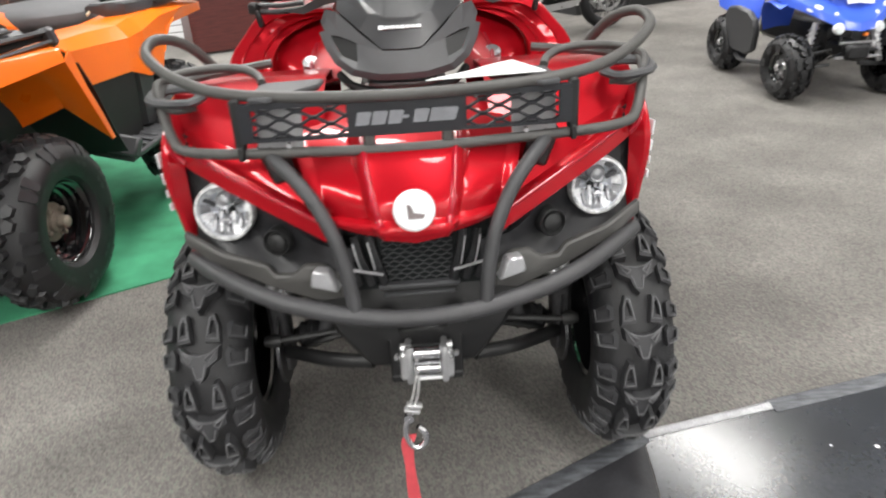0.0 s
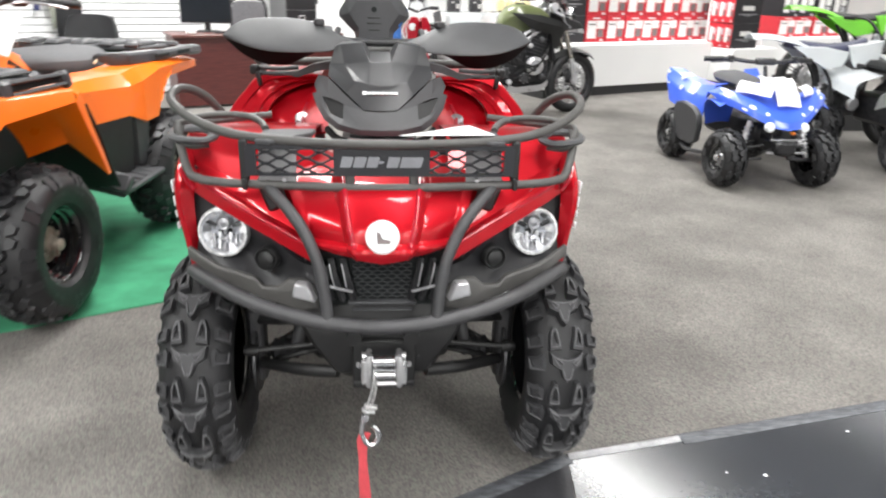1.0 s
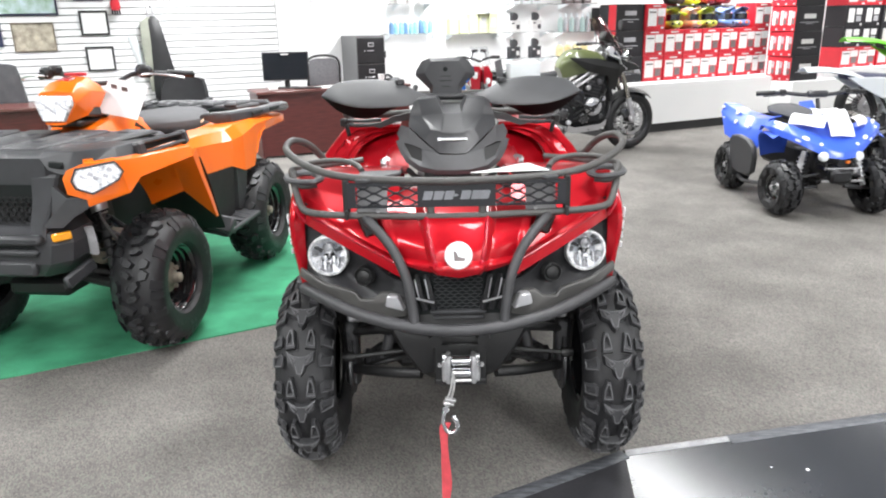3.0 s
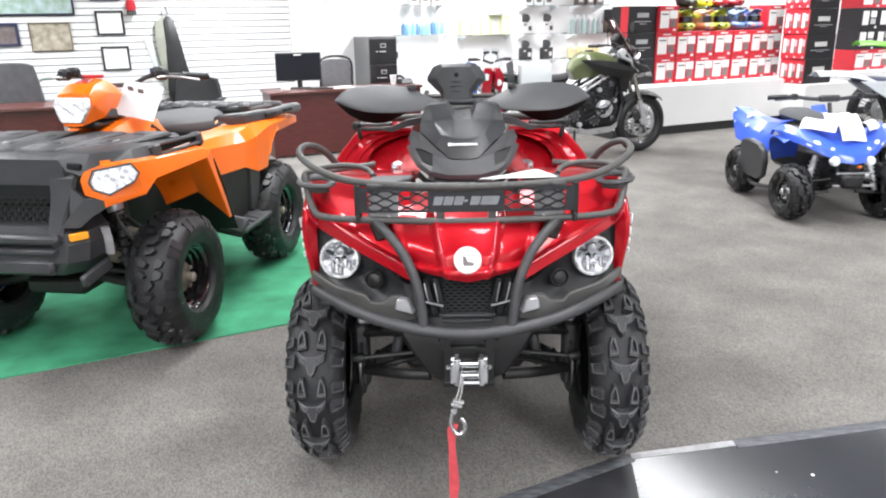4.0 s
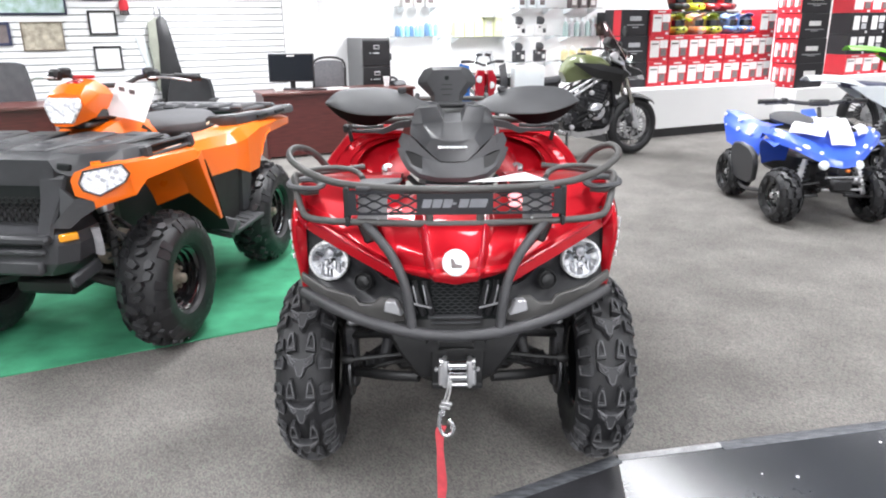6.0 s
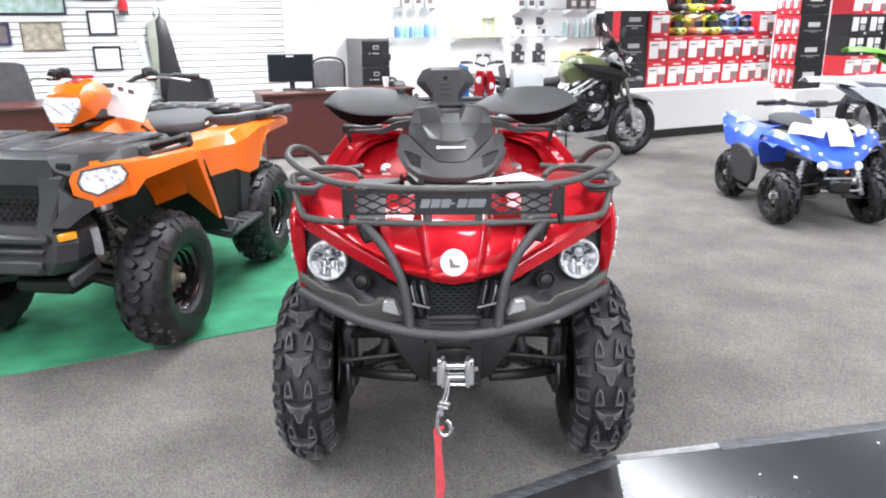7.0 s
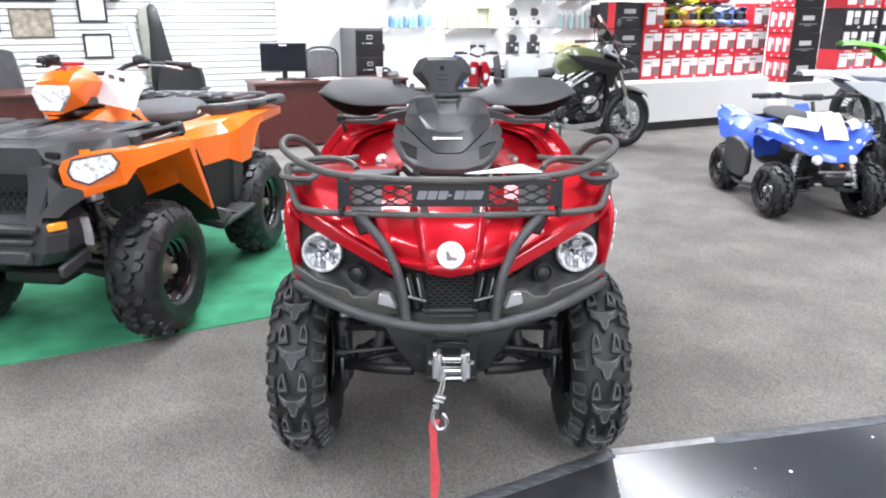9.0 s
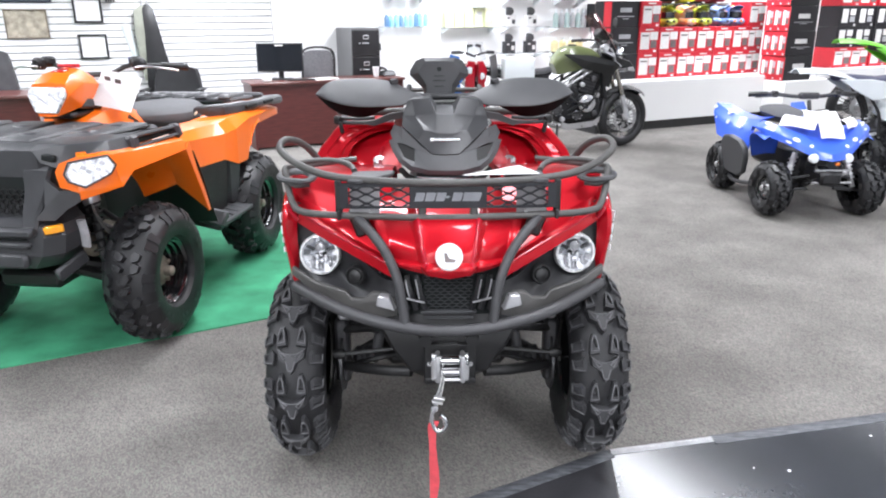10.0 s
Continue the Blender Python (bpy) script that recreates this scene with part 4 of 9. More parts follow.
# tubular bumper: lower hoop, two uprights to the rack
bm = B()
half = [(0.472, 0.0, 0.692), (0.445, -0.03, 0.690), (0.40, -0.075, 0.684), (0.33, -0.125, 0.670), (0.25, -0.16, 0.652), (0.14, -0.185, 0.634), (0.05, -0.195, 0.626)]
tube(bm, half + [(-x, y, z) for x, y, z in half[::-1]], 0.0178, 14, 7)
bumper = part("bumper_hoop", bm, M["tube_dark"], quad)
for sg in (1, -1):
    bm = B()
    tube(bm, [(sg * x, y, z) for x, y, z in ((0.128, -0.185, 0.636), (0.132, -0.178, 0.68), (0.142, -0.168, 0.745), (0.155, -0.157, 0.792), (0.184, -0.132, 0.848), (0.220, -0.100, 0.888), (0.252, -0.072, 0.914), (0.272, -0.045, 0.928))], 0.0145, 12, 6)
    part("bumper_upright", bm, M["tube_dark"], quad)
    bm = B()
    box(bm, (0.05, 0.03, 0.085), (sg * 0.262, -0.025, 0.905), (0, 20 * sg, 0), 0.006)
    part("rack_bracket", bm, M["plastic_deep"], quad)
    bm = B()
    rod(bm, (sg * 0.07, -0.10, 0.575), (sg * 0.07, -0.16, 0.575), 0.02, 14)
    part("bumper_boss", bm, M["plastic_deep"], quad)

# front rack: lower bar, upper bar that rises into loops, side trays, pierced plate
bm = B()
half = [(0.505, 0.17, 1.03), (0.499, 0.10, 1.024), (0.484, 0.05, 0.990), (0.463, 0.008, 0.950), (0.435, -0.025, 0.938), (0.36, -0.047, 0.933), (0.2, -0.060, 0.930), (0.06, -0.066, 0.927)]
tube(bm, half + [(-x, y, z) for x, y, z in half[::-1]], 0.0105, 12, 7)
rack = part("front_rack", bm, M["tube"], quad)
bm = B()
half = [(0.415, 0.275, 1.018), (0.43, 0.265, 1.045), (0.455, 0.235, 1.085), (0.482, 0.20, 1.110), (0.508, 0.165, 1.117), (0.517, 0.125, 1.103), (0.496, 0.085, 1.087), (0.446, 0.035, 1.066), (0.37, -0.022, 1.050), (0.28, -0.053, 1.041), (0.16, -0.066, 1.035), (0.05, -0.071, 1.032)]
tube(bm, half + [(-x, y, z) for x, y, z in half[::-1]], 0.0112, 12, 7)
part("rack_rail", bm, M["tube"], rack)
for sg in (1, -1):
    bm = B()
    tube(bm, [(sg * x, y, z) for x, y, z in ((0.455, 0.045, 1.066), (0.42, 0.085, 1.066), (0.37, 0.110, 1.064), (0.325, 0.110, 1.058), (0.295, 0.085, 1.050), (0.280, 0.045, 1.043))], 0.0088, 10, 6)
    part("rack_loop", bm, M["tube"], rack)
    bm = B()
    tube(bm, [(sg * x, y, z) for x, y, z in ((0.485, 0.20, 1.02), (0.502, 0.12, 1.040), (0.494, 0.07, 1.026), (0.466, 0.05, 1.0), (0.42, 0.06, 1.0))], 0.0085, 8, 6)
    tube(bm, [(sg * x, y, z) for x, y, z in ((0.30, 0.30, 1.03), (0.36, 0.29, 1.025), (0.44, 0.26, 1.02), (0.485, 0.20, 1.02))], 0.010, 8, 6)
    part("rack_brace", bm, M["tube"], rack)
    bm = B()
    tray = [(0.43, 0.045, 1.012), (0.50, 0.06, 1.016), (0.505, 0.12, 1.022), (0.45, 0.14, 1.022), (0.415, 0.10, 1.016)]
    tube(bm, [(sg * x, y, z) for x, y, z in tray], 0.015, 8, 5, loop=True, flat=0.6)
    part("tie_eye", bm, M["plastic_mid"], rack)
    bm = B()
    prism(bm, [(0.285, -0.045), (0.29, 0.075), (0.255, 0.085), (0.165, -0.005), (0.160, -0.055)], 0.012, Matrix.Diagonal((sg, 1, 1, 1)) @ pose(0, 0.005, 1.036, -90, 0, 0) @ Matrix.Diagonal((1, 1, -1, 1)), 0.003)
    part("rack_slat", bm, M["plastic_mid"], rack)
    bm = B()
    box(bm, (0.020, 0.018, 0.098), (sg * 0.318, -0.054, 0.990), (0, 0, 0), 0.004)
    box(bm, (0.012, 0.026, 0.028), (sg * 0.318, -0.060, 0.936), bevel=0.003)
    part("plate_clip", bm, M["plastic_deep"], rack)
    bm = B()
    box(bm, (0.022, 0.02, 0.03), (sg * 0.075, -0.058, 0.947), bevel=0.004)
    part("bar_foot", bm, M["tube"], rack)

# plate: solid middle, strips above and below, zigzag bars over the openings
def rack_plate_y(x):
    return -0.064 + 0.10 * max(0, abs(x) - 0.2) ** 1.5
def plate_piece(name, owner, x0, x1, z0, z1, th=0.012):
    bm = B()
    n = 6
    rows = []
    for k in range(n + 1):
        x = x0 + (x1 - x0) * k / n
        y = rack_plate_y(x)
        rows.append([Vector((x, y - th / 2, z0)), Vector((x, y - th / 2, z1)), Vector((x, y + th / 2, z1)), Vector((x, y + th / 2, z0))])
    rings(bm, rows)
    return part(name, bm, M["plate"], owner, sharp=30)
M["tie_grey"] = mat("pale_grey_paint", (0.36, 0.36, 0.37), 0.5, 0, 0.1, 12)
M["plate"] = mat("black_plate", (0.013, 0.014, 0.018), 0.4, 0, 0.15, 12, 0.1, 600)
plate = plate_piece("front_plate", rack, -0.112, 0.112, 0.956, 1.026)
tagged(plate, "black pierced plate between the rack bars")
for sg in (1, -1):
    plate_piece("plate_strip", plate, sg * 0.112, sg * 0.312, 1.019, 1.030)
    plate_piece("plate_strip", plate, sg * 0.112, sg * 0.312, 0.956, 0.962)
    plate_piece("plate_end", plate, sg * 0.290, sg * 0.314, 0.962, 1.019)
    for row in range(5):
        z = 0.9635 + row * 0.0137
        bm = B()
        rows = []
        for k in range(37):
            x = sg * (0.112 + 0.0052 * k)
            f = (k / 6 + row % 2) % 2
            zz = z + 0.0058 * max(-1, min(1, 1.5 * (abs(f - 1) - 0.5) * 2))
            y = rack_plate_y(x)
            rows.append([Vector((x, y - 0.005, zz - 0.0022)), Vector((x, y - 0.005, zz + 0.0022)), Vector((x, y + 0.005, zz + 0.0022)), Vector((x, y + 0.005, zz - 0.0022))])
        rings(bm, rows)
        part("plate_lattice", bm, M["plate"], plate)
    bm = B()
    x = sg * 0.245
    box(bm, (0.088, 0.004, 0.10), (x, rack_plate_y(x) + 0.026, 0.972), (-14, 0, 0), 0.002)
    rod(bm, (x - sg * 0.018, rack_plate_y(x) - 0.002, 0.945), (x - sg * 0.018, rack_plate_y(x) + 0.012, 0.945), 0.005, 8)
    part("tie_plate", bm, M["tie_grey"], rack, "pale grey metal tie plate")
bm = B()
for x0, wd in ((-0.098, 0.026), (-0.068, 0.027), (-0.037, 0.026), (-0.008, 0.012), (0.010, 0.027), (0.041, 0.050)):
    z0, z1 = (0.978, 1.003) if wd > 0.015 else (0.987, 0.993)
    lean = (z1 - z0) * 0.25
    prism(bm, [(x0, z0), (x0 + wd - 0.003, z0), (x0 + wd, z0 + 0.003), (x0 + wd + lean, z1 - 0.003), (x0 + wd + lean - 0.003, z1), (x0 + lean, z1)], 0.003, pose(0, -0.0716, 0))

part("plate_emblem", bm, mat("pale_grey_print", (0.22, 0.23, 0.25), 0.4, 0, 0.1, 20), plate, "grey slanted emblem bars")

# deflector underside: near-black, far darker than the grey top
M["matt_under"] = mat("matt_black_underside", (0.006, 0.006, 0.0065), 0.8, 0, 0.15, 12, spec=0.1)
M["plastic_hood"] = mat("satin_dark_plastic", (0.038, 0.039, 0.042), 0.36, 0, 0.1, 12, 0.1, 900, rvar=0.05)
# instrument console in front of the handlebar: rimmed lower shell with two vents, and a dark hood notched at the top
SHELL = {
    "b0": (0, 0.285, 0.976), "b1": (0.059, 0.288, 0.977), "b2": (0.122, 0.31, 0.987), "b3": (0.160, 0.345, 1.009), "b4": (0.184, 0.395, 1.037), "b5": (0.200, 0.445, 1.068),
    "r0": (0, 0.281, 0.992), "r1": (0.055, 0.284, 0.993), "r2": (0.114, 0.303, 1.004), "r3": (0.147, 0.336, 1.022), "r4": (0.170, 0.383, 1.046), "r5": (0.185, 0.43, 1.074),
    "va": (0.170, 0.405, 1.066), "vb": (0.150, 0.395, 1.075), "vc": (0.106, 0.362, 1.052), "vd": (0.106, 0.328, 1.014), "ve": (0.142, 0.343, 1.026),
    "h0": (0, 0.326, 1.035), "h1": (0.047, 0.331, 1.036), "h2": (0.098, 0.37, 1.074), "h3": (0.154, 0.43, 1.118), "h4": (0.180, 0.462, 1.112), "s": (0.196, 0.47, 1.09),
}
HOOD_NET = {
    "h0": (0, 0.331, 1.038), "h1": (0.047, 0.336, 1.039), "h2": (0.096, 0.376, 1.078), "h3": (0.152, 0.437, 1.120), "e0": (0, 0.372, 1.090), "e1": (0.030, 0.373, 1.093), "e2": (0.050, 0.378, 1.100),
    "e3": (0.074, 0.386, 1.112), "n0": (0, 0.436, 1.160), "n1": (0.031, 0.438, 1.161), "n2": (0.053, 0.49, 1.211), "m0": (0, 0.53, 1.182), "m1": (0.030, 0.53, 1.182), "k2": (0.050, 0.56, 1.212),
    "f1": (0.106, 0.462, 1.152), "t1": (0.120, 0.50, 1.204), "t2": (0.112, 0.56, 1.206), "t3": (0.134, 0.53, 1.196), "s1": (0.150, 0.487, 1.146),
    "c0": (0, 0.374, 1.100), "c1": (0.032, 0.376, 1.103), "c2": (0.050, 0.382, 1.110),
}
shell = facets(SHELL, ["b0 b1 r1 r0", "b1 b2 r2 r1", "b2 b3 r3 r2", "b3 b4 r4 r3", "b4 b5 r5 r4", "r0 r1 h1 h0", "r1 r2 vd vc", "r1 vc h1", "r2 r3 ve vd", "r3 r4 va ve", "r4 r5 va", "r5 s h4", "r5 h4 vb va", "h4 h3 vb", "h3 h2 vc vb", "h2 h1 vc"], 0.0035)
console = part("console", shell, M["plastic_mid"], quad, "grey angular instrument console", sharp=20)
part("console_hood", facets(HOOD_NET, ["h0 h1 e1 e0", "h1 h2 e3 e2", "h1 e2 e1", "e0 e1 c1 c0", "e1 e2 c2 c1", "e2 e3 c2", "c0 c1 n1 n0", "c1 c2 f1 n1", "c2 e3 f1", "n1 f1 t1 n2", "e3 h2 h3 s1", "e3 s1 f1", "f1 s1 t3 t1", "n0 n1 m1 m0", "n1 n2 k2 m1", "n2 t1 t2 k2", "t1 t3 t2"], 0.004), M["plastic_hood"], console, "dark grey console hood", sharp=22)
bm = B()
tube(bm, [(-0.155, 0.385, 0.975), (-0.12, 0.335, 0.956), (-0.05, 0.305, 0.945), (0, 0.30, 0.943), (0.05, 0.305, 0.945), (0.12, 0.335, 0.956), (0.155, 0.385, 0.975)], 0.010, 8, 4)
part("console_lip", bm, M["plastic_deep"], console)
bm = B()
rows = []
for z, w, y0, y1 in ((0.99, 0.13, 0.42, 0.80), (1.06, 0.175, 0.50, 0.82), (1.13, 0.135, 0.53, 0.82), (1.175, 0.10, 0.57, 0.80)):
    rows.append([Vector((w, y0, z)), Vector((w * 0.9, y1, z)), Vector((-w * 0.9, y1, z)), Vector((-w, y0, z))])
rings(bm, rows)
part("console_back", bm, M["plastic_deep"], console)
for sg in (1, -1):
    rim = [Vector((SHELL[n][0] * sg, SHELL[n][1], SHELL[n][2])) for n in ("va", "vb", "vc", "vd", "ve")]
    mid = sum(rim, Vector()) / 5
    front = [p.lerp(mid, 0.01) + Vector((0, 0.003, 0)) for p in rim]
    back = [p.lerp(mid, 0.14) + Vector((-sg * 0.006, 0.034, -0.002)) for p in rim]
    bm = B()
    rings(bm, [front, back, [p + Vector((0, 0.004, 0)) for p in back]])
    part("console_vent", bm, M["plastic_deep"], console, "dark recessed vent")
    bm = B()
    flap = [back[2].lerp(back[1], 0.02), back[2].lerp(back[1], 0.42), back[3].lerp(back[4], 0.45), back[3].lerp(back[4], 0.02)]
    rings(bm, [[p + Vector((-sg * 0.001, -0.014, 0)) for p in flap], [p + Vector((0, -0.004, 0)) for p in flap]])
    part("vent_bar", bm, M["plastic_mid"], console)
bm = B()
for k, (x0, wd, hh) in enumerate(((-0.052, 0.013, 0.0115), (-0.037, 0.010, 0.008), (-0.025, 0.012, 0.0085), (-0.011, 0.010, 0.008), (0.001, 0.009, 0.0095), (0.012, 0.011, 0.008), (0.025, 0.010, 0.008), (0.037, 0.012, 0.008))):
    t = 0.5
    p = Vector(HOOD_NET["h0"]).lerp(Vector(HOOD_NET["e0"]), 0.82)
    box(bm, (wd, 0.004, hh), (x0 + wd / 2, p.y - 0.003 + 0.0015 * abs(x0) / 0.047, p.z + 0.002), (-40, 0, 0), 0.0006)
box(bm, (0.10, 0.003, 0.0022), (0, p.y - 0.003, p.z - 0.0005), (-40, 0, 0), 0.0004)
part("console_emblem", bm, M["white"], console, "row of small white emblem bars")

# handlebar, centre cover, wind deflectors, mirrors stalks
bm = B()
half = [(0.46, 0.78, 1.20), (0.30, 0.72, 1.215), (0.18, 0.66, 1.21), (0.08, 0.64, 1.20)]
tube(bm, half + [(-x, y, z) for x, y, z in half[::-1]], 0.012, 10, 5)
bar = part("handlebar", bm, M["tube_dark"], quad)
for sg in (1, -1):
    bm = B()
    lathe(bm, [(0.017, 0), (0.018, 0.01), (0.016, 0.02), (0.017, 0.11), (0.02, 0.115), (0.02, 0.12)], (sg * 0.34, 0.735, 1.212), (sg * 0.94, 0.33, -0.08), 14)
    part("grip", bm, M["rubber"], bar)
    bm = B()
    tube(bm, [(sg * 0.22, 0.64, 1.215), (sg * 0.30, 0.65, 1.20), (sg * 0.42, 0.70, 1.19)], 0.006, 6, 4)
    box(bm, (0.05, 0.05, 0.05), (sg * 0.22, 0.67, 1.22), bevel=0.01)
    part("brake_lever", bm, M["steel"], bar)
    low = [(0.078, 0.575, 1.205), (0.108, 0.548, 1.196), (0.150, 0.520, 1.185), (0.215, 0.505, 1.182), (0.300, 0.498, 1.183), (0.360, 0.505, 1.189), (0.415, 0.522, 1.202), (0.464, 0.553, 1.215)]
    top = [(0.080, 0.585, 1.207), (0.135, 0.590, 1.229), (0.182, 0.597, 1.250), (0.238, 0.602, 1.262), (0.312, 0.605, 1.266), (0.392, 0.604, 1.261), (0.436, 0.590, 1.247), (0.467, 0.560, 1.220)]
    half = [(a[0] * 0.5 + b[0] * 0.5, a[1] * 0.5 + b[1] * 0.5 - 0.008 - (0.006 if k == 3 else 0), a[2] * 0.52 + b[2] * 0.48) for k, (a, b) in enumerate(zip(low, top))]
    lip = [(x * 0.995 + 0.001, y + 0.010, z - 0.006) for x, y, z in low]
    fold = [(x * 0.99, y + 0.014, z - 0.001) for x, y, z in top]
    back = [(x * 0.98 + 0.003, y + 0.05, z - 0.012) for x, y, z in top]
    bm = B()
    patch(bm, [[(x * sg, y, z) for x, y, z in r] for r in (lip, low, half, top, fold, back)], 34, 26, 0.004, flip=sg < 0)
    part("wind_deflector", bm, M["plastic_mid"], bar, "grey moulded wind deflector", sharp=40)
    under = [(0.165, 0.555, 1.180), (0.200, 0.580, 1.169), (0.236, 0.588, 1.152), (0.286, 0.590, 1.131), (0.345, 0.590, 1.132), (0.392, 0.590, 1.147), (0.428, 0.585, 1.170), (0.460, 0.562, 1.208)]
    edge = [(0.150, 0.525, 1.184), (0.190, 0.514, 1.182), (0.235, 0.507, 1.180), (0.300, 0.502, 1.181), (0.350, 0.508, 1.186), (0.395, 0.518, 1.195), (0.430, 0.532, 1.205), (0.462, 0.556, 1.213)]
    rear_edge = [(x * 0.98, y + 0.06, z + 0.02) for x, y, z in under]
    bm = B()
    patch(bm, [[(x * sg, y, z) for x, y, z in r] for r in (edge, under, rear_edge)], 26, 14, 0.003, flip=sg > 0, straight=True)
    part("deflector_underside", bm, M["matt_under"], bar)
    bm = B()
    rod(bm, (sg * 0.14, 0.62, 1.205), (sg * 0.13, 0.66, 1.235), 0.01, 8)
    box(bm, (0.03, 0.02, 0.02), (sg * 0.185, 0.60, 1.258), (0, 0, 20), 0.004)
    part("deflector_clamp", bm, M["tube_dark"], bar)
# cover over the handlebar's middle: shield-shaped face with stepped shoulders
COVER = {"a0": (0, 0.688, 1.337), "a1": (0.060, 0.69, 1.336), "w1": (0.088, 0.70, 1.325), "w2": (0.110, 0.70, 1.290), "w3": (0.112, 0.705, 1.272), "w4": (0.062, 0.69, 1.224), "w5": (0.055, 0.69, 1.185),
         "i0": (0, 0.664, 1.326), "i1": (0.052, 0.666, 1.325), "i2": (0.078, 0.672, 1.284), "i3": (0.047, 0.662, 1.238), "i4": (0.050, 0.655, 1.185), "j0": (0, 0.655, 1.185), "g0": (0, 0.658, 1.238)}
cover = part("handlebar_cover", facets(COVER, ["a0 a1 i1 i0", "a1 w1 i2 i1", "w1 w2 w3 i2", "w3 w4 i3 i2", "w4 w5 i4 i3", "i0 i1 i2 g0", "g0 i2 i3", "g0 i3 i4 j0"], 0.003, 0.012), M["plastic_mid"], bar, "grey moulded cover with a round hole", sharp=26)
cover.matrix_basis = Matrix.Translation((-0.018, 0, 0))
for z, w in ((1.272, 0.040), (1.255, 0.046), (1.235, 0.036)):
    bm = B()
    box(bm, (w, 0.004, 0.0035), (0, 0.6605 if z > 1.24 else 0.6585, z), bevel=0.001)
    part("cover_slot", bm, M["plastic_deep"], cover)
# near-black disc on the face paints the hole's shade
bm = B()
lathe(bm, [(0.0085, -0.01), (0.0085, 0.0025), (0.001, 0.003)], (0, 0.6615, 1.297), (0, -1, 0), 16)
part("cover_hole_shade", bm, M["opening_shade"], cover)
bm = B()
tube(bm, [(0.06, 0.69, 1.245), (0.075, 0.70, 1.275), (0.085, 0.71, 1.30)], 0.006, 6, 4)
part("switch_cable", bm, M["helmet_blue"], bar)

# seat, rear rack, tail
bm = B()
rows = []
for y, w, z, d in ((0.80, 0.10, 0.985, 0.08), (0.86, 0.15, 1.03, 0.12), (1.0, 0.18, 1.04, 0.14), (1.25, 0.19, 1.06, 0.15), (1.45, 0.19, 1.09, 0.16), (1.55, 0.16, 1.09, 0.15), (1.6, 0.1, 1.05, 0.08)):
    rows.append([Vector((w * math.cos(a), y, z - d / 2 + (d / 2) * math.sin(a) * (1.0 if math.sin(a) > 0 else 1.0))) for a in (math.tau * k / 16 for k in range(16))])
rings(bm, rows)
part("seat", bm, M["leather"], quad)
bm = B()
half = [(0.15, 1.02, 1.10), (0.30, 0.985, 1.098), (0.41, 1.0, 1.095), (0.455, 1.1, 1.095), (0.46, 1.6, 1.10), (0.43, 1.84, 1.10), (0.2, 1.88, 1.10), (0.0, 1.88, 1.10)]
tube(bm, half + [(-x, y, z) for x, y, z in half[-2::-1]], 0.013, 10, 6)
rear_rack = part("rear_rack", bm, M["tube"], quad)
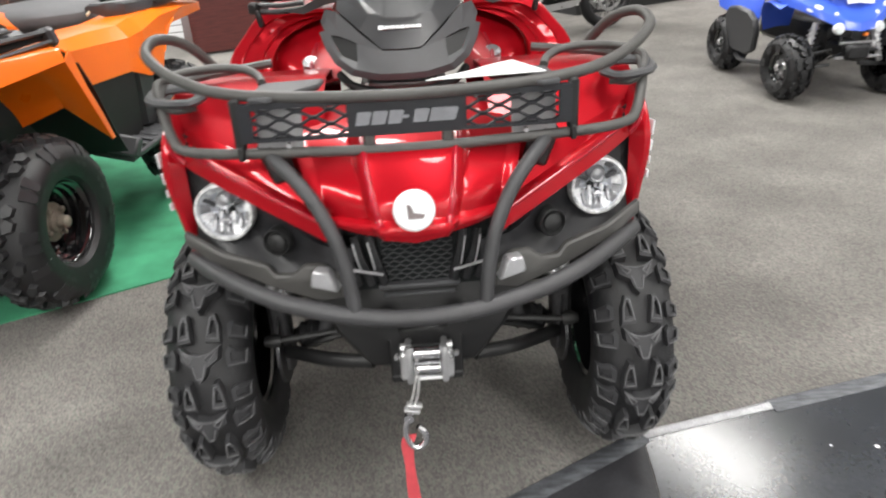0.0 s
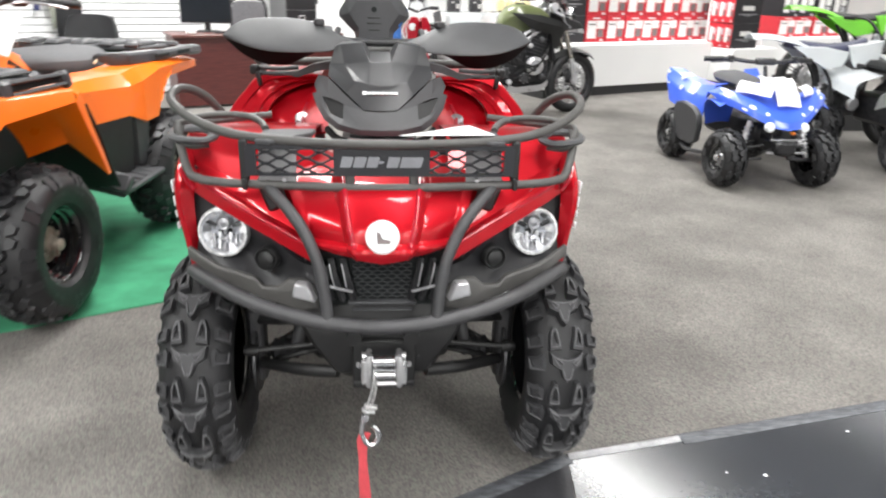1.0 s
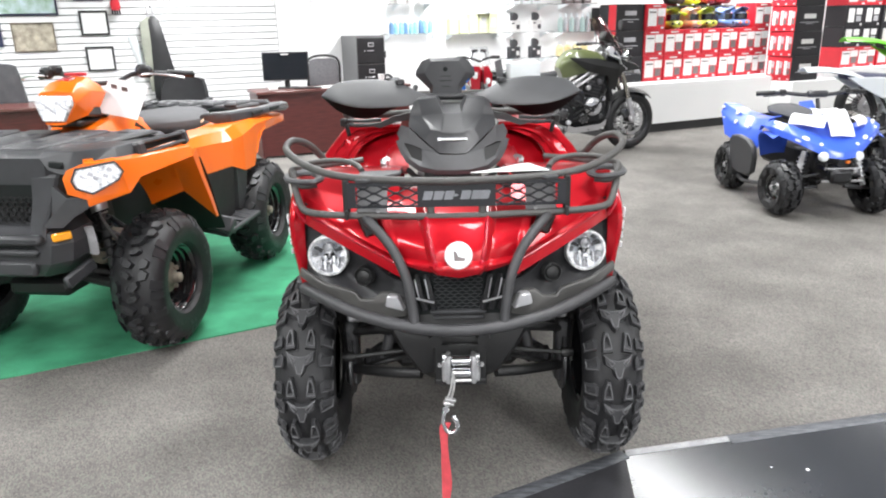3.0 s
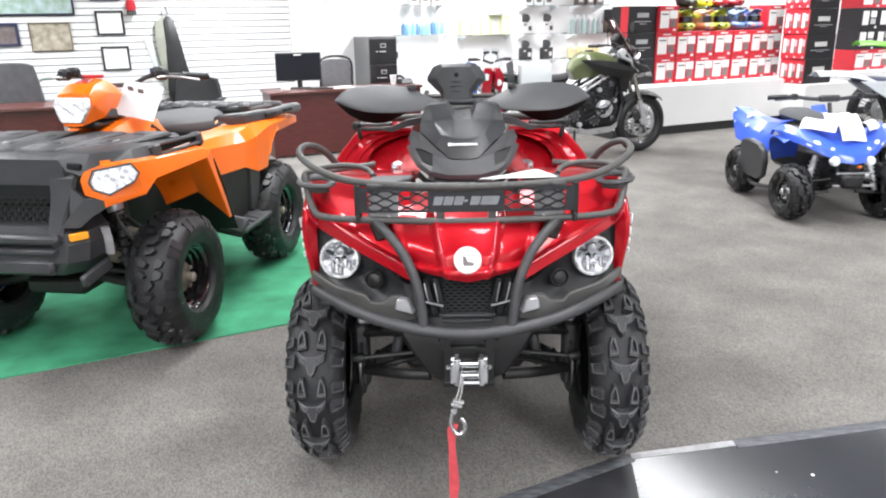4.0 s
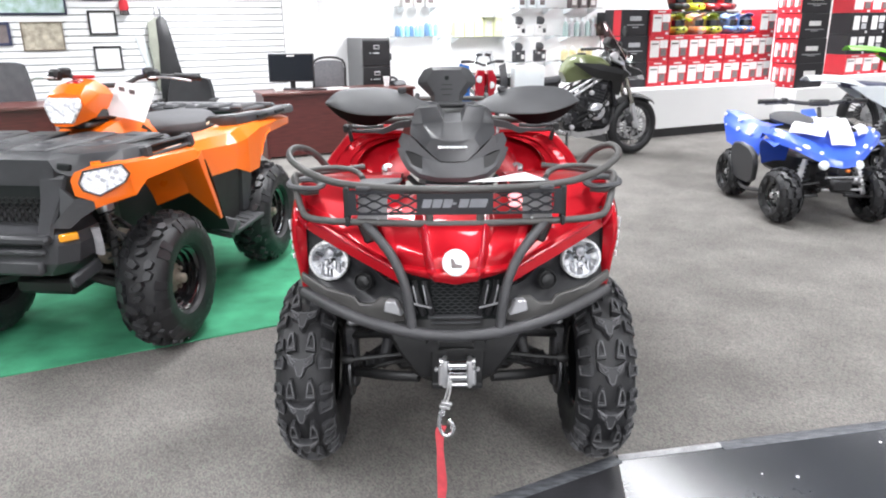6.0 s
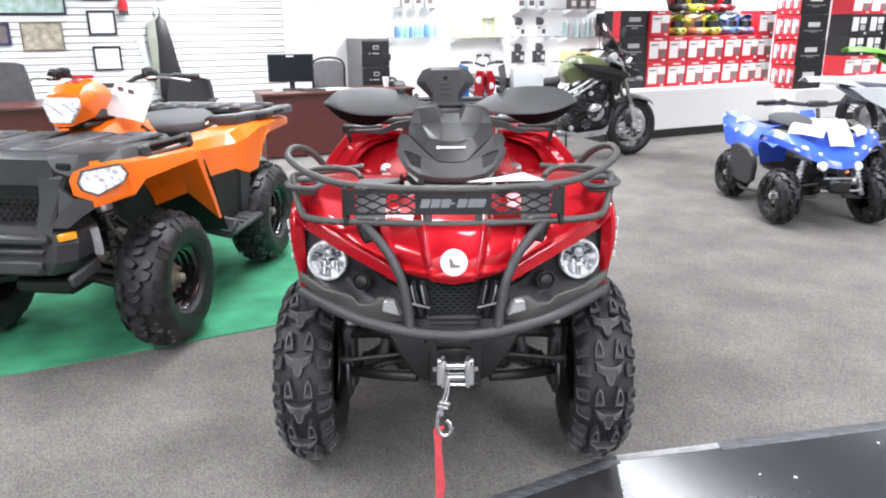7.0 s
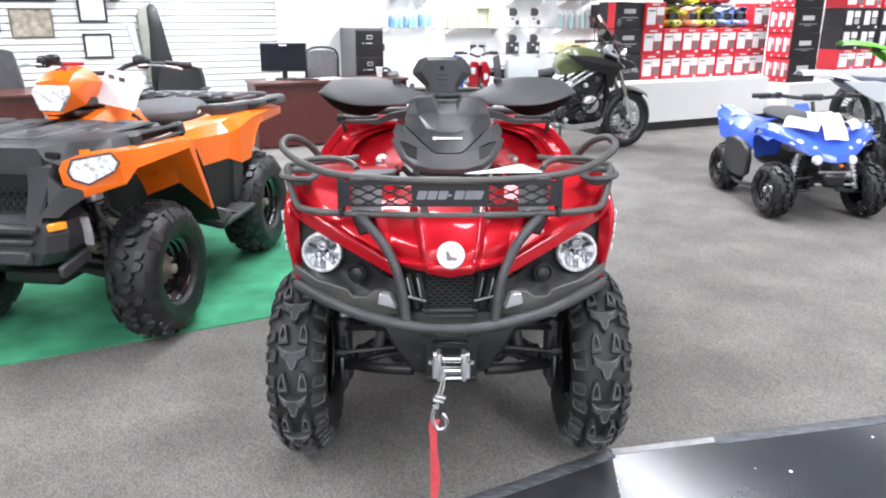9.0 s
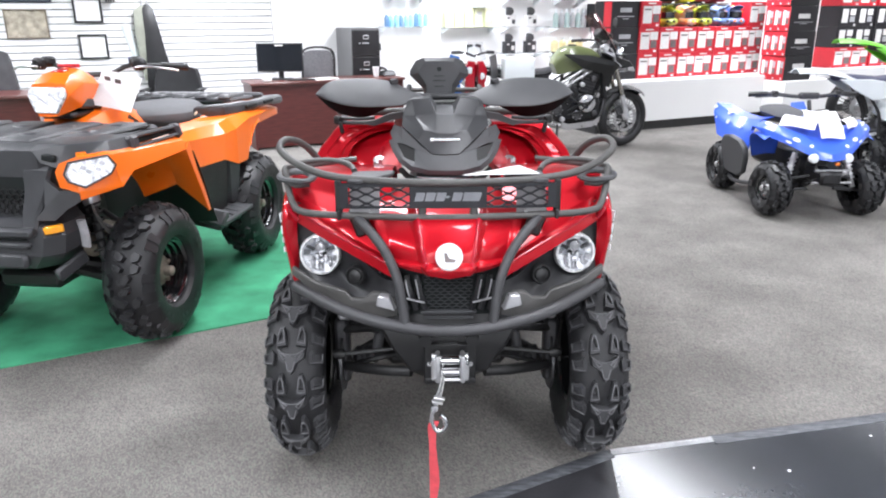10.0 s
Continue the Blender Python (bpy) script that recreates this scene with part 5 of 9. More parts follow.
for sg in (1, -1):
    bm = B()
    tube(bm, [(sg * 0.32, 1.0, 1.095), (sg * 0.32, 1.3, 1.10), (sg * 0.32, 1.87, 1.10)], 0.011, 8, 4)
    part("rack_bar", bm, M["tube"], rear_rack)
    bm = B()
    tube(bm, [(sg * 0.415, 1.0, 1.095), (sg * 0.42, 0.99, 1.06), (sg * 0.425, 1.03, 1.02)], 0.013, 8, 4)
    part("rack_leg", bm, M["tube_dark"], rear_rack)
    bm = B()
    prism(bm, [(0.10, -0.03), (0.40, -0.05), (0.43, 0.0), (0.36, 0.05), (0.16, 0.07)], 0.014, Matrix.Diagonal((sg, 1, 1, 1)) @ pose(0, 1.05, 1.088, 90, 0, 0), 0.004)
    part("rack_deck", bm, M["plastic_mid"], rear_rack)
    bm = B()
    for z in (1.064, 1.083):
        tube(bm, [(sg * 0.436, 0.925, z), (sg * 0.36, 0.915, z - 0.003), (sg * 0.285, 0.905, z + 0.002)], 0.0075, 8, 4)
    part("rack_bar", bm, M["plastic_mid"], rear_rack)
    bm = B()
    arm = [(0.36, 1.064), (0.285, 1.078), (0.225, 1.108), (0.150, 1.126), (0.150, 1.098), (0.215, 1.084), (0.285, 1.056)]
    t = bmesh.new()
    prism(t, [(x * sg, z) for x, z in arm], 0.020)
    for v in t.verts:
        v.co.y += 0.80 + 0.55 * (abs(v.co.x) - 0.148)
    t.verts.index_update()
    add(bm, [v.co for v in t.verts], [[v.index for v in f.verts] for f in t.faces])
    t.free()
    bracket = part("rack_bracket", bm, M["plastic_mid"], rear_rack)
    bm = B()
    prism(bm, [(0.205 * sg, 1.096), (0.190 * sg, 1.108), (0.160 * sg, 1.116), (0.160 * sg, 1.105)], 0.004, pose(0, 0.722, 0, 0, 0, 28.8 * sg), 0)
    part("bracket_window", bm, M["plastic_deep"], bracket)
    bm = B()
    box(bm, (0.030, 0.03, 0.034), (sg * 0.438, 0.915, 1.075), (0, 0, 20 * sg), 0.006)
    box(bm, (0.016, 0.02, 0.05), (sg * 0.424, 0.905, 1.045), (0, 12 * sg, 0), 0.004)
    part("rack_clip", bm, M["plastic_deep"], rear_rack)
    bm = B()
    box(bm, (0.04, 0.05, 0.02), (sg * 0.245, 0.60, 0.955), (10, 0, 20 * sg), 0.006)
    lathe(bm, [(0.022, 0), (0.024, 0.012), (0.015, 0.02)], (sg * 0.245, 0.585, 0.962), (0, -0.5, 1), 14)
    part("latch", bm, M["steel_grey"], quad)
    # four small white marks up the flare's front edge
    for k, (z, h) in enumerate(((0.80, 0.016), (0.83, 0.016), (0.862, 0.024), (0.90, 0.030))):
        bm = B()
        box(bm, (0.004, 0.020, h), (sg * (0.5035 + 0.06 * (z - 0.80)), 0.040 + 0.05 * (z - 0.80), z), (0, 6 * sg, 18 * sg), 0.0008)
        part("flare_mark", bm, M["white"], quad, "small white mark")
bm = B()
box(bm, (0.3, 0.25, 0.2), (0, 1.75, 0.95), bevel=0.03)
part("tail", bm, M["plastic_deep"], quad)

# suspension, axles and shocks seen under the nose
for sg in (1, -1):
    for zz, yy in ((0.30, 0.0), (0.30, 0.34)):
        bm = B()
        tube(bm, [(sg * 0.12, 0.02 + yy * 0.9, 0.38), (sg * 0.22, 0.06 + yy * 0.75, 0.365), (sg * 0.36, 0.19 + yy * 0.12, 0.315)], 0.018, 10, 4)
        if yy:
            box(bm, (0.17, 0.12, 0.016), (sg * 0.235, 0.24, 0.345), (0, 14 * sg, 0), 0.006)
        part("lower_arm", bm, M["plastic_deep"], quad)
    for yy in (0.06, 0.34):
        bm = B()
        tube(bm, [(sg * 0.14, yy, 0.52), (sg * 0.25, yy * 0.7 + 0.06, 0.50), (sg * 0.36, 0.2, 0.45)], 0.014, 10, 4)
        part("upper_arm", bm, M["plastic_deep"], quad)
    bm = B()
    rod(bm, (sg * 0.12, 0.1, 0.43), (sg * 0.35, 0.10, 0.405), 0.008, 8)
    lathe(bm, [(0.015, 0), (0.018, 0.02), (0.012, 0.04)], (sg * 0.345, 0.10, 0.405), (sg, 0, 0), 10)
    part("tie_rod", bm, M["plastic_deep"], quad)
    bm = B()
    rod(bm, (sg * 0.1, 0.225, 0.36), (sg * 0.36, 0.225, 0.33), 0.016, 10)
    lathe(bm, [(0.018, 0), (0.038, 0.015), (0.03, 0.03), (0.036, 0.045), (0.026, 0.06), (0.032, 0.075), (0.018, 0.10)], (sg * 0.33, 0.225, 0.334), (-sg, 0, 0.1), 14)
    part("drive_shaft", bm, M["rubber"], quad)
    bm = B()
    pts = []
    a, b = Vector((sg * 0.24, 0.14, 0.40)), Vector((sg * 0.18, 0.18, 0.74))
    side = (b - a).cross(Vector((0, 1, 0))).normalized()
    fwd = (b - a).cross(side).normalized()
    for k in range(73):
        t = k / 72
        g = math.tau * 9 * t
        pts.append(a.lerp(b, 0.2 + 0.75 * t) + side * (0.034 * math.cos(g)) + fwd * (0.034 * math.sin(g)))
    tube(bm, pts, 0.006, 6, 1)
    part("coil_spring", bm, M["spring"], quad)
    bm = B()
    rod(bm, a, b, 0.018, 10)
    part("shock_absorber", bm, M["tube_dark"], quad)
    bm = B()
    box(bm, (0.05, 0.07, 0.24), (sg * 0.365, 0.215, 0.37), bevel=0.012)
    lathe(bm, [(0.11, 0), (0.11, 0.008), (0.05, 0.010)], (sg * 0.36, 0.225, 0.325), (sg, 0, 0), 28)
    part("knuckle", bm, M["engine"], quad)
    bm = B()
    for k, (dx, dz) in enumerate(((0.0, 0.0), (0.022, 0.004))):
        lathe(bm, [(0.0085, 0), (0.0085, 0.016), (0.005, 0.02)], (sg * (0.315 + dx), 0.10, 0.545 + dz), (0, -1, 0), 8)
    box(bm, (0.07, 0.03, 0.05), (sg * 0.33, 0.13, 0.545), bevel=0.008)
    part("bolt", bm, M["steel"], quad)

# winch fairlead with rollers, rope, hook and strap
bm = B()
box(bm, (0.16, 0.012, 0.125), (0.004, -0.085, 0.47), bevel=0.004)
box(bm, (0.16, 0.05, 0.02), (0.004, -0.07, 0.405), bevel=0.004)
part("winch_plate", bm, M["plastic_deep"], quad)
bm = B()
for sg in (1, -1):
    box(bm, (0.015, 0.048, 0.092), (0.004 + sg * 0.038, -0.118, 0.468), bevel=0.006, seg=2)
for z in (0.505, 0.43):
    rod(bm, (-0.038, -0.128, z), (0.046, -0.128, z), 0.006, 8)
fairlead = part("fairlead", bm, M["steel"], quad, "bright zinc roller fairlead")
for z in (0.497, 0.458):
    bm = B()
    lathe(bm, [(0.010, 0), (0.0155, 0.004), (0.0155, 0.058), (0.010, 0.062)], (-0.027, -0.127, z), (1, 0, 0), 20)
    part("roller", bm, M["chrome"], fairlead)
for sg in (1, -1):
    bm = B()
    lathe(bm, [(0.008, 0), (0.012, 0.004), (0.012, 0.062), (0.008, 0.066)], (0.004 + sg * 0.046, -0.128, 0.434), (0, 0, 1), 16)
    for z in (0.505, 0.43):
        lathe(bm, [(0.009, -0.004), (0.009, 0.008), (0.004, 0.010)], (0.004 + sg * 0.047, -0.118, z), (sg, 0, 0), 8)
    lathe(bm, [(0.007, 0), (0.007, 0.006)], (0.004 + sg * 0.064, -0.092, 0.465), (0, -1, 0), 10)
    part("side_roller", bm, M["steel"], fairlead)
bm = B()
tube(bm, [(-0.018, -0.12, 0.474), (-0.022, -0.150, 0.455), (-0.030, -0.160, 0.415), (-0.044, -0.163, 0.37), (-0.042, -0.164, 0.352), (-0.034, -0.162, 0.37), (-0.020, -0.157, 0.415), (-0.016, -0.148, 0.452)], 0.0036, 6, 6)
rope = part("winch_rope", bm, M["rope"], quad, "grey wire rope loop")
bm = B()
for z, x in ((0.385, -0.030), (0.372, -0.036)):
    box(bm, (0.034, 0.016, 0.008), (x, -0.162, z), (0, 15, 0), 0.002)
part("rope_clamp", bm, M["steel"], rope)
bm = B()
hook = [(-0.044, -0.166, 0.358), (-0.052, -0.168, 0.335), (-0.052, -0.170, 0.305), (-0.040, -0.171, 0.280), (-0.022, -0.171, 0.278), (-0.010, -0.170, 0.295), (-0.014, -0.169, 0.318), (-0.026, -0.168, 0.332)]
tube(bm, hook, 0.0075, 10, 5)
lathe(bm, [(0.011, 0), (0.011, 0.014)], (-0.044, -0.173, 0.356), (0, 1, 0), 14)
part("tow_hook", bm, M["chrome"], rope, "bright forged tow hook")
bm = B()
rows = []
sp = smooth_path([(-0.045, -0.168, 0.31), (-0.052, -0.172, 0.28), (-0.050, -0.176, 0.2), (-0.046, -0.178, 0.10), (-0.052, -0.182, 0.012)], 8)
for k, p in enumerate(sp):
    w = 0.0135 + 0.003 * math.sin(k * 0.35)
    tw = 0.5 * math.sin(k * 0.22)
    d = Vector((math.cos(tw), math.sin(tw), 0))
    n = Vector((-math.sin(tw), math.cos(tw), 0))
    rows.append([p + d * w + n * 0.0016, p - d * w + n * 0.0016, p - d * w - n * 0.0016, p + d * w - n * 0.0016])
rings(bm, rows)
part("pull_strap", bm, M["strap"], rope, "red webbing pull strap")

# spec sheet lying on the rack
bm = B()
pts = [(0.04, -0.062, 1.053), (0.264, -0.060, 1.056), (0.222, 0.080, 1.050), (0.128, 0.006, 1.050)]
sheet(bm, lambda u, v: Vector(pts[0]).lerp(Vector(pts[1]), u).lerp(Vector(pts[3]).lerp(Vector(pts[2]), u), v) + Vector((0, 0, 0.0015 * math.sin(math.pi * u) * v)), 10, 8, 0.002)
solid("paper_sheet", bm, M["paper"], "white spec sheet lying on the grey front rack", "paper")


# ---- the orange quad bike on the green runner; it faces -y of its own frame ----
orange = thing("quad_bike", "bright orange quad bike with black racks parked on green carpet", "quad bike", pose(-1.859, 1.241, 0.006, 0, 0, -7))
for sg in (1, -1):
    wheel_parts(orange, (sg * 0.495, -0.03, 0.326), 0.33, 0.25, 0.16, sg, tread_knobs, M["earth"], spin=7)
    wheel_parts(orange, (sg * 0.485, 1.26, 0.326), 0.33, 0.27, 0.16, sg, tread_knobs, M["earth"], spin=19)

# black nose: bumper with slots, brush-guard posts, grille and the wings under the lamps
bm = B()
rows = []
for z, w, y in ((0.44, 0.20, -0.36), (0.47, 0.25, -0.44), (0.54, 0.325, -0.485), (0.62, 0.345, -0.49), (0.665, 0.335, -0.475), (0.69, 0.27, -0.42), (0.88, 0.25, -0.385)):
    rows.append([Vector(p) for p in ((w, y + 0.20, z), (w, y + 0.06, z), (w - 0.06, y, z), (-w + 0.06, y, z), (-w, y + 0.06, z), (-w, y + 0.20, z))])
rings(bm, rows)
nose = part("nose", bm, M["plastic"], orange, "dark grey moulded nose and bumper", sharp=25)
# near-black block paints the shaded depth behind the cells
bm = B()
box(bm, (0.40, 0.02, 0.17), (0, -0.402, 0.785), (8, 0, 0), 0.006)
grille = part("nose_grille", bm, M["opening_shade"], nose)
bm = B()
for r in range(8):
    for c in range(13):
        x = -0.20 + 0.033 * c + (0.0165 if r % 2 else 0)
        if abs(x) < 0.195:
            lathe(bm, [(0.0155, 0), (0.0160, 0.006), (0.012, 0.006), (0.011, 0.0)], (x, -0.4135 + 0.003 * (r - 3.5), 0.715 + 0.020 * r), (0, -1, 0.14), 6, caps=False)
tagged(part("grille_cell", bm, M["plastic_deep"], grille), kind="stuff")
bm = B()
box(bm, (0.52, 0.05, 0.040), (0, -0.500, 0.648), bevel=0.012)
box(bm, (0.46, 0.045, 0.030), (0, -0.490, 0.592), bevel=0.010)
box(bm, (0.40, 0.040, 0.070), (0, -0.482, 0.520), bevel=0.014)
part("bumper_pad", bm, M["plastic"], nose)
# near-black bar paints the shade in the bumper slot
bm = B()
box(bm, (0.42, 0.012, 0.024), (0, -0.488, 0.620), bevel=0.003)
part("bumper_slot", bm, M["opening_shade"], nose)
for sg in (1, -1):
    bm = B()
    rings(bm, [[Vector((x * sg, y + dy, z)) for x, dy in ((a, 0.03), (a, 0.0), (b, 0.0), (b + 0.012, 0.012), (b + 0.012, 0.05))] for z, a, b, y in ((0.640, 0.205, 0.250, -0.500), (0.700, 0.200, 0.252, -0.475), (0.800, 0.205, 0.285, -0.440), (0.890, 0.205, 0.310, -0.425), (0.905, 0.210, 0.310, -0.405))])
    part("brush_guard", bm, M["plastic"], nose, sharp=25)
    wing = {"a": (0.250, -0.470, 0.690), "b": (0.300, -0.468, 0.745), "c": (0.372, -0.460, 0.812), "d": (0.460, -0.440, 0.815), "e": (0.452, -0.435, 0.775), "f": (0.385, -0.448, 0.735), "g": (0.330, -0.462, 0.690), "h": (0.300, -0.440, 0.86)}
    bm = facets({n: (x * sg, y, z) for n, (x, y, z) in wing.items()}, ["a b f g", "b c d f", "d e f", "b h c"], 0.003, 0.02, both=False)
    part("lamp_wing", bm, M["plastic_mid"], nose, sharp=25)
    bm = B()
    box(bm, (0.075, 0.026, 0.032), (sg * 0.322, -0.466, 0.655), (0, -5 * sg, 34 * sg), 0.005)
    part("side_marker", bm, M["amber"], nose, "amber side marker")
    bm = B()
    box(bm, (0.03, 0.16, 0.06), (sg * 0.30, -0.36, 0.46), (20, 0, -20 * sg), 0.01)
    part("nose_corner", bm, M["plastic"], nose)

# front fenders: lamp surround, long brow along the wheel and the broad flap behind it
for sg in (1, -1):
    def X(p):
        return (p[0] * sg, p[1], p[2])
    skin = {"a": (0.368, -0.462, 0.893), "b": (0.384, -0.452, 0.925), "c": (0.450, -0.425, 0.948), "d": (0.548, -0.352, 0.948), "e": (0.575, -0.180, 0.938), "f": (0.592, 0.20, 0.914),
            "g": (0.378, -0.462, 0.830), "h": (0.455, -0.455, 0.812), "i": (0.452, -0.448, 0.776), "j": (0.572, -0.345, 0.816), "k": (0.590, -0.268, 0.864), "l": (0.610, 0.180, 0.872),
            "c2": (0.40, -0.36, 0.962), "d2": (0.47, -0.30, 0.962), "e2": (0.48, -0.15, 0.958), "f2": (0.48, 0.24, 0.94)}
    bm = facets({n: X(p) for n, p in skin.items()}, ["a b c d j i h g", "d e k j", "e f l k", "c c2 d2 d", "d d2 e2 e", "e e2 f2 f"], 0.005, 0.006, both=False, front=(sg, -0.6, 0.4))
    fender = part("front_fender", bm, M["orange"], orange, sharp=28)
    # flap: concave sheet that follows the wheel, with a rolled outer edge
    edge = [(0.610, 0.180, 0.872), (0.608, 0.250, 0.745), (0.606, 0.315, 0.625), (0.602, 0.375, 0.515)]
    mid = [(0.480, 0.150, 0.862), (0.480, 0.225, 0.790), (0.478, 0.280, 0.720), (0.474, 0.310, 0.668)]
    ins = [(0.33, 0.10, 0.80), (0.33, 0.16, 0.74), (0.335, 0.20, 0.68), (0.345, 0.215, 0.620)]
    bm = B()
    patch(bm, [[X(p) for p in r] for r in (edge, mid, ins)], 16, 12, 0.007, flip=sg > 0, straight=True)
    part("fender_flap", bm, M["orange"], orange)
    outer = [(0.600, 0.24, 0.905), (0.604, 0.290, 0.755), (0.604, 0.350, 0.635), (0.600, 0.405, 0.515)]
    bm = B()
    sheet(bm, lambda u, v: X(Vector(line_at(edge, u)).lerp(Vector(line_at(outer, u)), v)), 12, 2, 0.006)
    part("flap_edge", bm, M["orange"], orange)
    # black liner under the flap and behind it
    bm = B()
    patch(bm, [[X(p) for p in r] for r in ([(0.26, 0.24, 0.86), (0.26, 0.30, 0.70), (0.28, 0.36, 0.58), (0.3, 0.46, 0.40)], [(0.42, 0.31, 0.84), (0.42, 0.36, 0.70), (0.44, 0.40, 0.58), (0.46, 0.48, 0.42)], [(0.585, 0.30, 0.84), (0.590, 0.37, 0.70), (0.592, 0.42, 0.56), (0.585, 0.50, 0.42)])], 16, 8, 0.006)
    part("wheel_arch_liner", bm, M["plastic_deep"], orange)
    # six-sided headlamp set in the surround
    hx = [(-0.096, -0.008), (-0.076, 0.036), (0.066, 0.052), (0.092, 0.012), (0.070, -0.020), (-0.028, -0.064), (-0.084, -0.038)]
    mm = Matrix.Translation((0.492 * sg, -0.416, 0.894)) @ pose(0, 0, 0, -6, 0, 35 * sg)
    bm = B()
    prism(bm, [(x * sg, z) for x, z in hx], 0.022, mm, 0.005)
    lamp = part("headlamp", bm, M["lamp_rim"], orange, "six-sided clear headlamp")
    bm = B()
    prism(bm, [(x * sg * 0.94, z * 0.94) for x, z in hx], 0.006, mm @ Matrix.Translation((0, -0.019, 0)), 0.002)
    g = part("lamp_glass", bm, M["lens"], lamp)
    g.visible_shadow = False
    bm = B()
    tube(bm, [mm @ Vector((x * sg * 1.03, -0.009, z * 1.03)) for x, z in hx], 0.0042, 6, 1, loop=True)
    part("lamp_rim", bm, M["plastic"], lamp)
    for k in range(6):
        bm = B()
        box(bm, (0.020, 0.005, 0.015), ((-0.045 + 0.018 * k) * sg, -0.0125, -0.010 + 0.020 * (k % 2) + 0.003 * k), (0, 30, 0), 0.002, m=mm)
        part("lamp_facet", bm, M["label_mid"] if k % 3 else M["chrome"], lamp)

# front rack: thick moulded tray with ribs, chamfered nose, corner blocks and slotted side bars
bm = B()
rows = []
for y, w, z, d in ((-0.425, 0.24, 0.905, 0.045), (-0.420, 0.27, 0.968, 0.075), (-0.38, 0.30, 0.985, 0.07), (-0.22, 0.44, 0.990, 0.06), (0.22, 0.46, 0.985, 0.05), (0.27, 0.40, 0.975, 0.04)):
    rows.append([Vector(p) for p in ((w, y, z - d), (w, y, z - 0.014), (w - 0.02, y, z), (-w + 0.02, y, z), (-w, y, z - 0.014), (-w, y, z - d))])
rings(bm, rows)
deck = part("front_rack_deck", bm, M["plastic"], orange, "dark grey moulded front rack", sharp=25)
for k, (x, w, y, d) in enumerate(((-0.33, 0.17, 0.0, 0.40), (-0.11, 0.18, -0.07, 0.52), (0.11, 0.18, -0.07, 0.52), (0.33, 0.17, 0.0, 0.40))):
    bm = B()
    box(bm, (w, d, 0.014), (x, y, 0.992), (0, 0, 5 * (1.5 - k)), 0.005, taper=(0.9, 0.95))
    part("rack_rib", bm, M["plastic_mid"], deck)
    for j in range(2):
        bm = B()
        box(bm, (w * 0.42, 0.06, 0.008), (x + 0.02 * (j * 2 - 1), y - 0.12 + 0.2 * j, 1.001), (0, 0, 14 * (-1) ** k), 0.003, taper=(0.85, 0.7))
        part("rib_pad", bm, M["plastic"], deck)
    bm = B()
    box(bm, (0.02, d * 0.7, 0.006), (x + w * 0.62, y + 0.02, 0.988), (0, 0, 5 * (1.5 - k)), 0.002)
    part("rack_groove", bm, M["plastic_deep"], deck)
for sg in (1, -1):
    def X(p):
        return (p[0] * sg, p[1], p[2])
    corner = {"a": (0.270, -0.440, 0.972), "b": (0.300, -0.445, 0.925), "c": (0.360, -0.440, 0.905), "d": (0.462, -0.400, 0.946), "e": (0.530, -0.315, 0.940), "f": (0.548, -0.150, 0.930),
              "A": (0.270, -0.40, 0.996), "C": (0.390, -0.400, 0.992), "E": (0.500, -0.290, 0.992), "F": (0.520, -0.150, 0.990), "G": (0.42, -0.15, 0.998), "H": (0.30, -0.30, 0.998)}
    bm = facets({n: X(p) for n, p in corner.items()}, ["a b c C A", "c d E C", "d e E", "e f F E", "A C H", "C E G H", "E F G"], 0.006, 0.012, both=False, front=(sg, -0.8, 0.6))
    part("rack_corner", bm, M["plastic"], deck, sharp=25)
    # near-black block paints the shade in the pocket
    bm = B()
    box(bm, (0.055, 0.018, 0.026), (sg * 0.335, -0.438, 0.945), (0, 8 * sg, 8 * sg), 0.004)
    part("rack_pocket", bm, M["opening_shade"], deck)
    # side bar: upper and lower rail with a slot between, and a hooked end
    bm = B()
    tube(bm, [X(p) for p in ((0.515, -0.17, 0.982), (0.528, 0.0, 0.980), (0.532, 0.225, 0.972))], 0.014, 6, 3, flat=0.7)
    tube(bm, [X(p) for p in ((0.542, -0.17, 0.942), (0.550, 0.0, 0.940), (0.550, 0.225, 0.938))], 0.011, 6, 3, flat=0.7)
    box(bm, (0.060, 0.050, 0.070), X((0.530, 0.245, 0.950)), (6, -10 * sg, 0), 0.012)
    box(bm, (0.050, 0.060, 0.060), X((0.530, -0.155, 0.960)), (0, -10 * sg, 0), 0.010)
    part("rack_side", bm, M["plastic"], deck, sharp=25)
    # near-black bar paints the shade between the two rails
    bm = B()
    box(bm, (0.012, 0.36, 0.034), X((0.515, 0.04, 0.960)), (0, -16 * sg, -2 * sg), 0.003)
    part("rack_slot", bm, M["opening_shade"], deck)
bm = B()
box(bm, (0.10, 0.03, 0.004), (-0.16, -0.36, 0.988), (10, 0, 0), 0.001)
part("warning_label", bm, M["box_red"], deck, "small red warning label")

# body: tank cover, rear fenders, side panels, seat
bm = B()
rows = []
for y, w, z, d in ((0.14, 0.10, 0.985, 0.04), (0.20, 0.16, 0.998, 0.10), (0.30, 0.20, 1.03, 0.14), (0.42, 0.205, 1.045, 0.2), (0.56, 0.19, 1.02, 0.2), (0.68, 0.16, 0.985, 0.2)):
    rows.append([Vector((w, y, z - d)), Vector((w, y, z - 0.07)), Vector((w * 0.7, y, z)), Vector((-w * 0.7, y, z)), Vector((-w, y, z - 0.07)), Vector((-w, y, z - d))])
rings(bm, rows)
tank = part("tank_cover", bm, M["orange"], orange, sharp=25)
